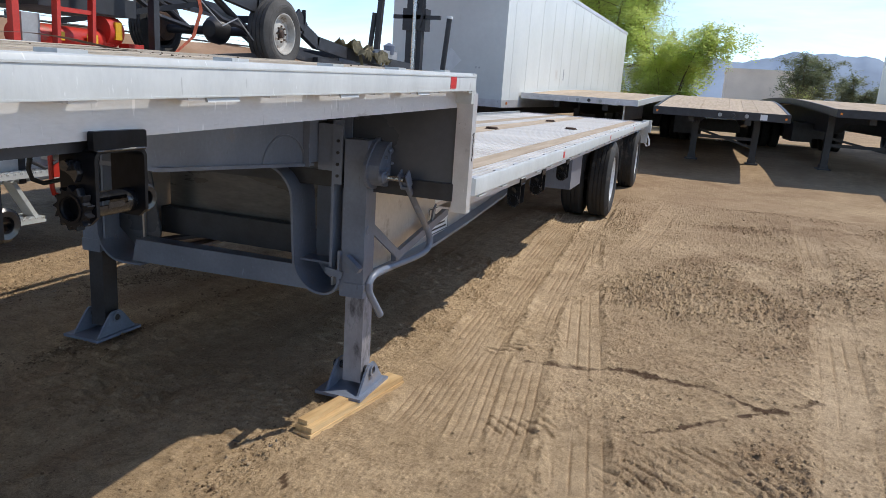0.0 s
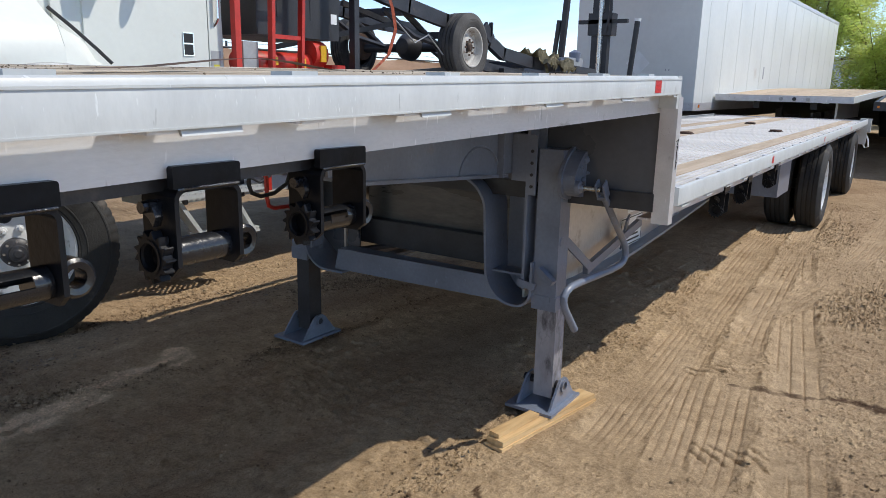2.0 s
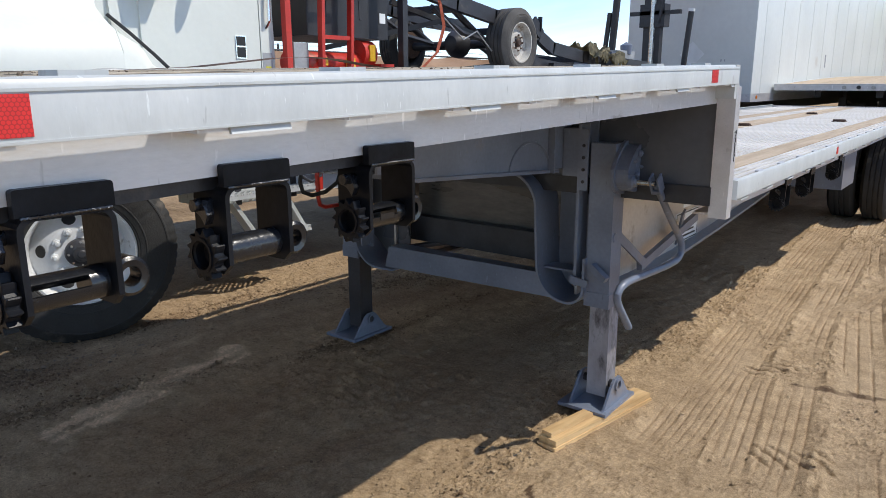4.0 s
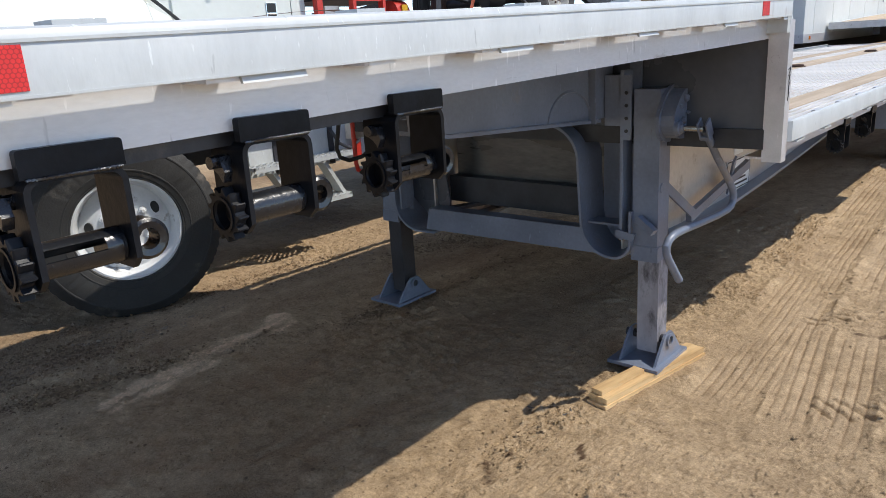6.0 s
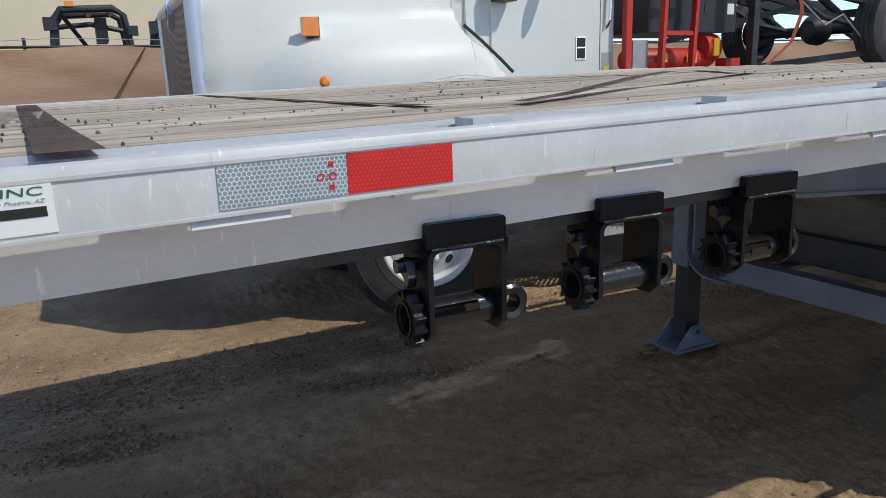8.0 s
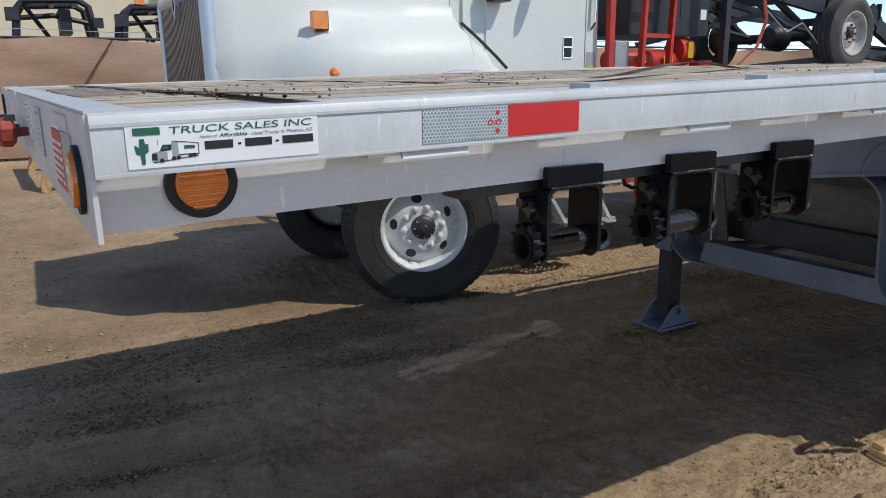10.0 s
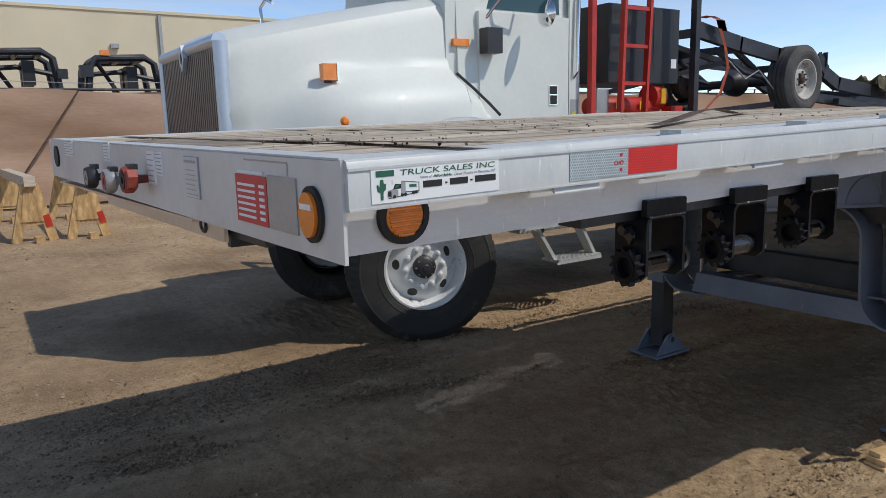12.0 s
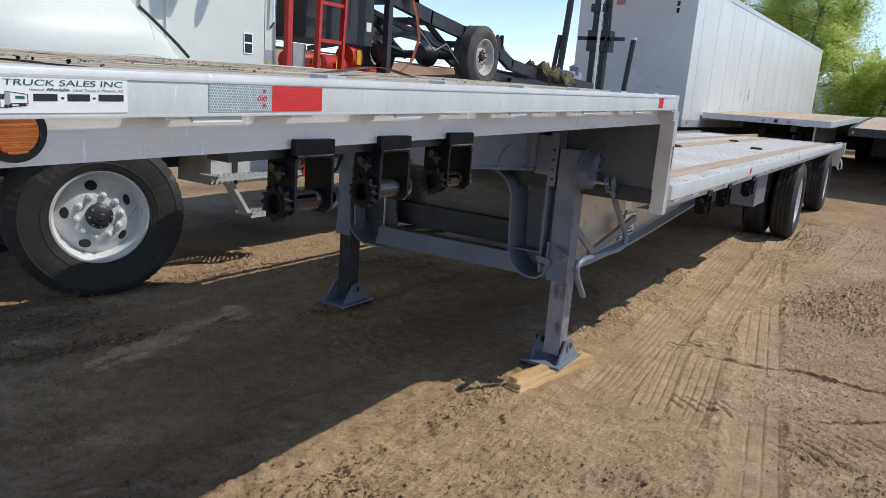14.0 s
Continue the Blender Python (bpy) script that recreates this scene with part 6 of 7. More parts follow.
truck_part("gas_cylinder", lathe(bmesh.new(), [(0.0, 0.92), (0.05, 0.90), (0.085, 0.82), (0.088, 0.1), (0.075, 0.02), (0.0, 0.0)], (TX + 0.90, 3.95, 1.72), "y", 22), RED_PAINT, "red gas cylinder lying on its side", smooth=True)
YELLOW_PRINT = mat("yellow_print", (0.75, 0.48, 0.03), 0.5)
truck_part("cylinder_label", B((TX + 1.0, TX + 1.006, 4.20, 4.30, 1.70, 1.76)), YELLOW_PRINT)
truck_part("cylinder_label", B((TX + 1.0, TX + 1.006, 4.50, 4.60, 1.69, 1.76)), YELLOW_PRINT)
truck_part("rack_base", B((TX + 0.55, TX + 1.10, 3.92, 4.80, 1.445, 1.50)), RED_PAINT, bevel=0.006)
truck_part("yellow_tag", B((TX + 1.015, TX + 1.035, 4.745, 4.81, 1.74, 1.87)), mat("yellow_plastic", (0.75, 0.42, 0.02), 0.4), "yellow plastic tag on a red cap", bevel=0.012)
truck_part("cylinder_cap", tube(bmesh.new(), [(TX + 0.92, 4.70, 1.80), (TX + 0.92, 4.84, 1.80)], 0.11, 18), RED_PAINT, smooth=True)
truck_part("grey_box", B((TX + 0.98, TX + 1.03, 3.94, 4.08, 1.60, 1.86)), LABEL_GREY, bevel=0.005)
truck_part("red_valve", B((TX + 0.95, TX + 1.05, 4.86, 5.02, 1.62, 1.72)), RED_PAINT, bevel=0.02)
truck_part("black_post", B((TX + 1.16, TX + 1.22, 4.95, 5.01, 1.44, 3.6)), DARK_STEEL, "black steel post", bevel=0.004)
truck_part("post_arm", bar(bmesh.new(), (TX + 1.19, 4.98, 2.75), (TX + 0.9, 4.6, 2.80), 0.04), DARK_STEEL)
truck_part("bed_beam", B((TX + 1.0, TX + 1.2, 5.0, 12.6, 1.44, 1.50)), WOOD_TAN)

# ---- bare pickup chassis strapped on the truck bed ----
chassis = thing("pickup_chassis", "bare black pickup chassis with one tyre strapped on a truck bed", "chassis", at=(-3.9, 7.4, 1.5))


def ch(name, bm, material, label="", parent=None, smooth=False, bevel=0.0):
    for v in bm.verts:
        v.co -= Vector((-3.9, 7.4, 1.5))
    return part(name, bm, material, parent or chassis, label, smooth=smooth, bevel=bevel)


for xr in (-3.72, -4.62):
    line = [(xr, 5.72, 2.47), (xr, 6.4, 2.36), (xr, 7.1, 2.27), (xr, 7.75, 2.24), (xr, 8.05, 2.12), (xr, 8.4, 1.98), (xr, 9.2, 1.90), (xr, 10.6, 1.83), (xr, 11.4, 1.80)]
    bm = bmesh.new()
    for a, b in zip(line, line[1:]):
        bar(bm, a, Vector(b) + (Vector(b) - Vector(a)).normalized() * 0.03, 0.07, 0.15)
    ch("frame_rail", bm, DARK_STEEL, "black steel frame rail")
for yy, zz in ((5.78, 2.45), (6.6, 2.33), (7.9, 2.18), (9.6, 1.88), (11.3, 1.80)):
    ch("cross_member", bar(bmesh.new(), (-4.62, yy, zz), (-3.72, yy, zz), 0.08, 0.08), DARK_STEEL)
for xr in (-3.78, -4.56):
    ch("leaf_spring", tube(bmesh.new(), [(xr, 6.1, 2.30), (xr, 6.6, 2.08), (xr, 7.35, 1.97), (xr, 8.1, 2.03)], 0.03, 6), DARK_STEEL, smooth=True)
    ch("damper", tube(bmesh.new(), [(xr - 0.05, 6.5, 2.32), (xr - 0.08, 7.25, 1.96)], 0.035, 10), DARK_STEEL, smooth=True)
ch("rear_axle", tube(bmesh.new(), [(-4.95, 7.0, 1.98), (-3.58, 7.39, 2.0)], 0.05, 12), DARK_STEEL, smooth=True)
ch("axle_housing", lathe(bmesh.new(), [(0, -0.16), (0.09, -0.13), (0.15, -0.04), (0.16, 0.05), (0.10, 0.14), (0, 0.17)], (-4.25, 7.15, 2.0), "y", 18), DARK_STEEL, "black differential housing", smooth=True)
ch("brace_bar", bar(bmesh.new(), (-4.1, 5.85, 2.35), (-3.8, 7.0, 2.05), 0.05), DARK_STEEL)
ch("brace_bar", bar(bmesh.new(), (-4.5, 5.3, 1.90), (-3.8, 6.3, 2.18), 0.05), DARK_STEEL)
ch("brace_bar", bar(bmesh.new(), (-3.70, 7.2, 1.75), (-4.3, 6.0, 1.62), 0.06), DARK_STEEL)
ch("brake_line", tube(bmesh.new(), [(-3.7, 6.2, 2.2), (-3.68, 6.5, 2.0), (-3.72, 6.8, 2.1), (-3.66, 7.0, 1.9)], 0.008, 6), LABEL_GREY, smooth=True)
bm = bmesh.new()
bar(bm, (-3.66, 7.85, 2.28), (-3.64, 8.0, 2.12), 0.03, 0.12)
bar(bm, (-3.64, 7.98, 2.32), (-3.64, 7.98, 2.16), 0.05, 0.02)
ch("bump_bracket", bm, DARK_STEEL)
ch("control_arm", bar(bmesh.new(), (-3.75, 7.6, 1.84), (-3.68, 9.0, 1.72), 0.10, 0.10), DARK_STEEL)
ch("control_arm", bar(bmesh.new(), (-3.60, 8.2, 1.76), (-3.68, 9.6, 1.66), 0.07, 0.07), DARK_STEEL)
wheel = ch("wheel", lathe(bmesh.new(), tyre_profile(0.375, 0.27, 0.212), (-3.65, 7.39, 2.0), "x", 40), OLD_RUBBER, "worn dusty pickup tyre", smooth=True)
ch("rim", lathe(bmesh.new(), [(0.222, 0.098), (0.21, 0.098), (0.20, 0.08), (0.18, 0.03), (0.15, 0.015), (0.11, 0.045), (0.075, 0.05), (0.06, 0.02), (0.0, 0.02)], (-3.62, 7.39, 2.0), "x", 32), mat("dirty_white_rim", (0.50, 0.48, 0.44), 0.6, 0.0, 0.15, 8.0, 0.3, 40.0, dirt=(0.20, 0.13, 0.08), dirt_amount=0.5, dirt_scale=8.0), "dirty white steel rim", parent=wheel, smooth=True)
ch("hub", lathe(bmesh.new(), [(0, 0.075), (0.03, 0.075), (0.045, 0.06), (0.05, 0.02)], (-3.62, 7.39, 2.0), "x", 16), RUSTY, "rusty hub", parent=wheel, smooth=True)
for k in range(8):
    a = 2 * math.pi * k / 8
    ch("lug_nut", lathe(bmesh.new(), [(0, 0.02), (0.01, 0.02), (0.012, 0)], (-3.575, 7.39 + 0.083 * math.cos(a), 2.0 + 0.083 * math.sin(a)), "x", 6), RUSTY, parent=wheel)
w2 = ch("wheel", lathe(bmesh.new(), tyre_profile(0.335, 0.21, 0.205), (-4.95, 7.0, 2.0), "x", 36), RUBBER, "worn dusty pickup tyre", smooth=True)
ch("brake_drum", lathe(bmesh.new(), [(0.0, 0.10), (0.15, 0.10), (0.16, 0.0)], (-4.90, 7.0, 2.0), "x", 24), RUSTY, parent=w2, smooth=True)
ch("engine_mount", B((-4.4, -3.7, 10.3, 10.9, 1.72, 2.02)), LABEL_GREY, "grey cast engine mount", bevel=0.06)
ch("engine_mount", B((-3.9, -3.6, 9.9, 10.3, 1.80, 1.98)), GREY_PAINT, bevel=0.04)
ch("steering_box", lathe(bmesh.new(), [(0, 0), (0.08, 0.02), (0.09, 0.15), (0.0, 0.2)], (-3.75, 10.7, 1.95), "z", 14), GREY_PAINT, smooth=True)


def ribbon(name, pts, w, material, label, group=""):
    bm = bmesh.new()
    rows = []
    for p in pts:
        p = Vector(p)
        rows.append((bm.verts.new(p + Vector((0, -w / 2, 0))), bm.verts.new(p + Vector((0, w / 2, 0)))))
    for a, b in zip(rows, rows[1:]):
        bm.faces.new((a[0], a[1], b[1], b[0]))
    bmesh.ops.solidify(bm, geom=bm.faces, thickness=0.006)
    return tagged(part(name, bm, material, None, label, smooth=True), label, "strap", group)


ribbon("cargo_strap", [(-3.62, 5.95, 2.48), (-3.60, 6.02, 2.30), (-3.58, 6.05, 2.10), (-3.55, 5.9, 1.85), (-3.42, 5.4, 1.62), (-3.30, 5.15, 1.56)], 0.05, STRAP_ORANGE, "faded orange cargo strap tied over the chassis")
ribbon("cargo_strap", [(-3.70, 5.75, 2.58), (-3.66, 5.85, 2.60), (-3.62, 5.95, 2.56), (-3.62, 6.0, 2.46)], 0.14, STRAP_ORANGE, "bundled orange strap on the frame end")
def canvas(x, y, z, lx, ly, seed, label):
    """A crumpled sheet thrown over the frame."""
    rg = random.Random(seed)
    bm = bmesh.new()
    n = 14
    ph = [rg.uniform(0, 6.28) for _ in range(6)]
    rows = []
    for i in range(n + 1):
        row = []
        for j in range(n + 1):
            u, v = i / n - 0.5, j / n - 0.5
            h = 0.035 * math.sin(u * 17 + ph[0] + 3 * v) + 0.03 * math.sin(v * 21 + ph[1] + 4 * u) + 0.018 * math.sin((u + v) * 33 + ph[2])
            fall = 0.34 * max(0.0, u - 0.05) ** 1.0
            row.append(bm.verts.new((x + u * lx * (1 - 0.5 * max(0.0, u)) + h * 0.4, y + v * ly * (1 + 0.2 * math.sin(u * 6 + ph[3])), z + h - fall)))
        rows.append(row)
    for a, b in zip(rows, rows[1:]):
        for j in range(n):
            bm.faces.new((a[j], b[j], b[j + 1], a[j + 1]))
    bmesh.ops.solidify(bm, geom=bm.faces, thickness=0.006)
    return tagged(part("canvas_sheet", bm, mat("olive_tan_canvas", (0.27, 0.24, 0.16), 0.85, 0.0, 0.2, 6.0, 0.5, 40.0, second=(0.17, 0.15, 0.09)), None, smooth=True), label, "canvas", group="canvas on the chassis")


canvas(-3.72, 9.45, 2.03, 0.62, 0.34, 4, "crumpled olive canvas thrown over the frame rail")
canvas(-3.70, 9.95, 1.99, 0.60, 0.42, 9, "crumpled tan canvas thrown over the frame rail")
ribbon("cargo_strap", [(-4.0, 9.35, 2.02), (-3.70, 9.40, 2.03), (-3.62, 9.42, 1.95), (-3.60, 9.5, 1.75), (-3.4, 9.6, 1.62)], 0.10, mat("olive_strap", (0.22, 0.19, 0.10), 0.8), "olive webbing strap over the frame")
ribbon("cargo_strap", [(-4.0, 9.75, 2.0), (-3.68, 9.8, 2.01), (-3.60, 9.85, 1.92), (-3.58, 10.0, 1.80)], 0.12, mat("tan_strap", (0.36, 0.31, 0.19), 0.8), "tan webbing strap over the frame")

# ---- truck-mounted lift mast behind the bed ----
lift = thing("lift_mast", "black steel lift mast with an orange boom", "lift", at=(-4.4, 13.5, 1.0))


def lf(name, bm, material, label="", bevel=0.0, smooth=False):
    for v in bm.verts:
        v.co -= Vector((-4.4, 13.5, 1.0))
    return part(name, bm, material, lift, label, bevel=bevel, smooth=smooth)


lf("mast_rail", bar(bmesh.new(), (-5.36, 13.5, 1.2), (-5.17, 13.5, 4.0), 0.10, 0.10), DARK_STEEL, "black mast rail")
lf("mast_rail", bar(bmesh.new(), (-5.52, 13.45, 1.2), (-5.34, 13.45, 2.85), 0.07, 0.07), DARK_STEEL)
lf("mast_column", B((-4.66, -4.52, 13.45, 13.6, 1.0, 4.0), (-4.44, -4.34, 13.45, 13.6, 1.0, 4.0)), DARK_STEEL, "black hydraulic column", bevel=0.01)
lf("mast_ram", tube(bmesh.new(), [(-4.48, 13.42, 1.0), (-4.48, 13.42, 3.9)], 0.045, 12), BARE_STEEL, smooth=True)
lf("cross_arm", B((-4.92, -3.96, 13.40, 13.48, 2.76, 2.83)), DARK_STEEL, bevel=0.006)
lf("carriage", B((-4.72, -4.25, 13.40, 13.66, 2.55, 2.95)), DARK_STEEL, bevel=0.01)
lf("mast_block", B((-4.70, -4.40, 13.38, 13.6, 3.3, 3.45)), DARK_STEEL, bevel=0.01)
lf("hose", tube(bmesh.new(), [(-4.36, 13.4, 2.6), (-4.28, 13.4, 3.0), (-4.30, 13.4, 3.5), (-4.44, 13.4, 3.7)], 0.03, 8), DARK_STEEL, smooth=True)
lf("pipe_stake", tube(bmesh.new(), [(-3.93, 13.5, 1.2), (-3.80, 13.5, 2.80)], 0.05, 12), DARK_STEEL, "black pipe stake", smooth=True)
lf("stake_cap", tube(bmesh.new(), [(-3.80, 13.5, 2.79), (-3.795, 13.5, 2.84)], 0.06, 12), LABEL_WHITE, smooth=True)
lf("top_frame", B((-5.2, -4.3, 13.40, 13.62, 3.86, 3.96)), DARK_STEEL, bevel=0.01)
lf("boom", prism(bmesh.new(), [(-5.6, 4.36), (-4.3, 3.98), (-4.22, 4.1), (-4.3, 4.6), (-5.6, 4.9)], "y", 13.3, 13.7), RED_PAINT, "faded orange boom")
lf("base_frame", B((-5.6, -3.6, 13.3, 13.7, 0.75, 1.2)), DARK_STEEL, bevel=0.02)
lf("base_leg", B((-5.5, -5.3, 13.35, 13.65, 0.12, 0.76), (-3.9, -3.7, 13.35, 13.65, 0.12, 0.76)), DARK_STEEL)

# ---- white box trailer ----
box_turn = math.degrees(math.atan2(-0.66, 16.05))
boxt = thing("box_trailer", "long white box trailer with plain panelled sides", "trailer", at=(-3.06, 14.95, 0))
boxt.rotation_euler = (0, 0, radians(box_turn))
body = part("body", B((-2.6, 0, 0, 16.1, 1.22, 4.12)), WHITE_BOX, boxt, "white sheet body", bevel=0.02)
for k in range(14):
    y = 0.55 + 1.13 * k
    part("panel_seam", B((0.0, 0.004, y, y + 0.018, 1.32, 4.05)), WHITE_BOX, boxt)
part("lower_rail", B((-2.61, 0.012, -0.012, 16.11, 1.18, 1.34)), ALU, boxt, bevel=0.006)
part("top_rail", B((-2.61, 0.012, -0.012, 16.11, 4.03, 4.13)), ALU, boxt, bevel=0.006)
part("corner_strip", B((-0.10, 0.010, -0.010, 0.12, 1.34, 4.03)), WHITE_BOX, boxt, bevel=0.03)
part("placard", prism(bmesh.new(), [(-1.45, 2.1), (-1.2, 2.35), (-0.95, 2.1), (-1.2, 1.85)], "y", -0.006, 0.0), LABEL_WHITE, boxt)
part("front_mark", B((-0.42, -0.36, -0.005, 0.0, 3.62, 3.72), (-0.42, -0.36, -0.005, 0.0, 3.48, 3.58)), INK_BLACK, boxt)
part("front_mark", B((-1.75, -1.55, -0.005, 0.0, 3.65, 3.75)), mat("faded_red_mark", (0.5, 0.25, 0.25), 0.5), boxt)
for xx, zz in ((-0.62, 1.95), (-0.55, 1.95), (-0.62, 1.72), (-1.6, 1.75), (-1.5, 2.9)):
    part("scuff", B((xx, xx + 0.02, -0.004, 0.0, zz, zz + 0.04)), INK_GREY, boxt)
part("side_mark", B((0.006, 0.008, 5.4, 5.5, 1.9, 2.2)), INK_GREY, boxt)
for yy in (0.3, 12.2):
    part("side_lamp", B((0.012, 0.02, yy, yy + 0.08, 1.24, 1.30)), ORANGE_LENS, boxt)
part("under_frame", B((-2.2, -0.4, 0.6, 15.5, 0.95, 1.18)), DARK_STEEL, boxt)
for yy in (2.4, 13.2, 14.5):
    part("wheel" if yy > 3 else "leg", B((-2.4, -2.2, yy, yy + 0.2, 0.2, 0.95), (-0.5, -0.3, yy, yy + 0.2, 0.2, 0.95)) if yy < 3 else lathe(bmesh.new(), tyre_profile(0.5, 0.3, 0.29), (-0.3, yy, 0.75), "x", 28), DARK_STEEL if yy < 3 else RUBBER, boxt)


# ---- other parked flatbeds ----
def flatbed(x, y, turn, edge, label, white, z0=1.43, rise=0.31, deep=0.15, legs=(-0.49, -1.80), yl=2.2):
    """A parked flatbed with an arched deck, on its landing legs."""
    fb = thing("flatbed_trailer", label, "trailer", group="parked flatbed trailers", at=(x, y, 0))
    fb.rotation_euler = (0, 0, radians(turn))
    n = 18
    zs = [(13.5 * k / n, z0 + rise * math.sin(math.pi * 13.5 * k / n / 15.0)) for k in range(n + 1)]
    part("side_rail", prism(bmesh.new(), [(p, q - deep) for p, q in zs] + [(p, q) for p, q in zs[::-1]], "x", -0.05, 0.0), edge, fb)
    part("side_rail", prism(bmesh.new(), [(p, q - deep) for p, q in zs] + [(p, q) for p, q in zs[::-1]], "x", -2.6, -2.55), edge, fb)
    part("front_rail", B((-2.6, 0.0, -0.05, 0.0, z0 - deep, z0 + 0.008)), edge, fb, bevel=0.006)
    bm = prism(bmesh.new(), [(p, q - 0.06) for p, q in zs] + [(p, q - 0.01) for p, q in zs[::-1]], "x", -0.051, -0.30)
    part("deck_board", bm, WOOD_TAN, fb, "tan wooden deck board")
    for k in range(8):
        a = -0.305 - k * 0.28
        part("deck_board", prism(bmesh.new(), [(p, q - 0.06) for p, q in zs] + [(p, q - 0.01) for p, q in zs[::-1]], "x", a, a - 0.275), WOOD_TAN, fb)
    for xx in (-0.75, -1.85):
        part("main_beam", prism(bmesh.new(), [(0.3, z0 - 0.07), (6.0, z0 + 0.16), (13.3, z0 - 0.02), (13.3, 1.05), (3.2, 1.05), (2.2, z0 - 0.30), (0.3, z0 - 0.26)], "x", xx - 0.06, xx + 0.06), DARK_STEEL, fb)
    for xx in legs:
        leg = part("landing_leg", B((xx - 0.07, xx + 0.07, yl - 0.07, yl + 0.07, 0.36, z0 - 0.04)), DARK_STEEL, fb, "black landing leg")
        part("foot", B((xx - 0.14, xx + 0.14, yl - 0.17, yl + 0.17, 0.26, 0.29), (xx - 0.09, xx + 0.09, yl - 0.09, yl + 0.09, 0.29, 0.37)), DARK_STEEL, leg)
    part("leg_brace", bar(bmesh.new(), (legs[0], yl + 0.1, 0.62), (legs[1], yl + 0.1, 0.98), 0.05), DARK_STEEL, fb)
    part("leg_brace", B((legs[1], legs[0], yl - 0.03, yl + 0.03, 0.78, 0.85)), DARK_STEEL, fb)
    for yw in (10.6, 11.9):
        for xx in (-0.2, -0.52, -2.1, -2.42):
            part("wheel", lathe(bmesh.new(), tyre_profile(0.5, 0.27, 0.29), (xx, yw, 0.76), "x", 24), RUBBER, fb, smooth=True)
    for xx in (-1.3, -1.05, -0.8):
        part("front_socket", lathe(bmesh.new(), [(0, -0.04), (0.035, -0.04), (0.04, 0)], (xx, -0.05, z0 - deep / 2), "y", 14), LABEL_GREY if xx != -1.05 else DARK_STEEL, fb, smooth=True)
    part("rear_bumper", B((-2.5, -0.1, 13.3, 13.42, 0.62, 0.80)), DARK_STEEL, fb)
    part("mud_flap", B((-0.70, -0.06, 12.6, 12.62, 0.42, 1.2)), RUBBER, fb)
    part("mud_flap", B((-2.54, -1.90, 12.6, 12.62, 0.42, 1.2)), RUBBER, fb)
    part("axle_frame", B((-1.95, -0.65, 9.8, 12.5, 0.66, 1.06)), DARK_STEEL, fb)
    part("tool_box", B((-2.45, -1.95, 5.2, 6.6, 0.72, 1.22)), DARK_STEEL, fb, bevel=0.02)
    part("front_plate", B((-0.55, -0.42, -0.054, -0.05, z0 - 0.13, z0 - 0.02)), LABEL_WHITE, fb)
    part("corner_lamp", B((-0.10, -0.06, -0.055, -0.05, z0 - 0.10, z0 - 0.06), (-2.54, -2.50, -0.055, -0.05, z0 - 0.10, z0 - 0.06)), ORANGE_LENS, fb)
    if white:
        part("deck_front", B((-2.6, 0.0, -0.06, -0.051, z0 - deep, z0 + 0.006)), ALU, fb)
        part("side_skirt", B((-0.40, -0.36, 0.6, 3.4, 1.06, z0 - 0.05)), ALU_DULL, fb, "grey metal side skirt")
    return fb


flatbed(2.58, 15.8, -1.3, DARK_STEEL, "black steel flatbed trailer with a wooden deck", False)
flatbed(6.00, 16.3, 3.4, DARK_STEEL, "black steel flatbed trailer with a bowed wooden deck", False, z0=1.61, rise=0.24, legs=(-0.4, -2.2))
flatbed(-0.37, 16.2, -3.5, WHITE_BOX, "white-edged flatbed trailer with a wooden deck", True, z0=1.51, rise=0.20, deep=0.12)
van = part("box_trailer", B((0, 2.6, 0, 14, 1.1, 4.0)), WHITE_BOX, None, "", bevel=0.02)
van.location = (6.85, 16.6, 0.27)
tagged(van, "white box trailer parked beside flatbeds", "trailer")
part("landing_leg", B((0.3, 0.44, 3, 3.14, 0.0, 1.1), (2.1, 2.24, 3, 3.14, 0, 1.1)), DARK_STEEL, van)
part("wheel", lathe(bmesh.new(), tyre_profile(0.5, 0.27, 0.29), (0.2, 12, 0.5), "x", 24), RUBBER, van)

# ---- fence, wall, cages and stands beyond the truck ----
fence = thing("screen_fence", "brown cloth privacy screen on a chain link fence", "fence", kind="structure", at=(-16.8, 0, 0))


def screen():
    bm = bmesh.new()
    ys = np.linspace(-14, 44, 233)
    rows = []
    for y in ys:
        sag = 0.06 * math.sin(y * 1.9) + 0.05 * math.sin(y * 0.77 + 1)
        rows.append([bm.verts.new((-0.02 + 0.05 * math.sin(z * 3.1 + y * 0.9) + 0.025 * math.sin(z * 9 + y * 2.3), y, z)) for z in [0.06 + (2.52 + sag * (0.5 if k == 10 else 0) - 0.06) * k / 10 for k in range(11)]])
    for a, b in zip(rows, rows[1:]):
        for i in range(10):
            bm.faces.new((a[i], a[i + 1], b[i + 1], b[i]))
    return bm


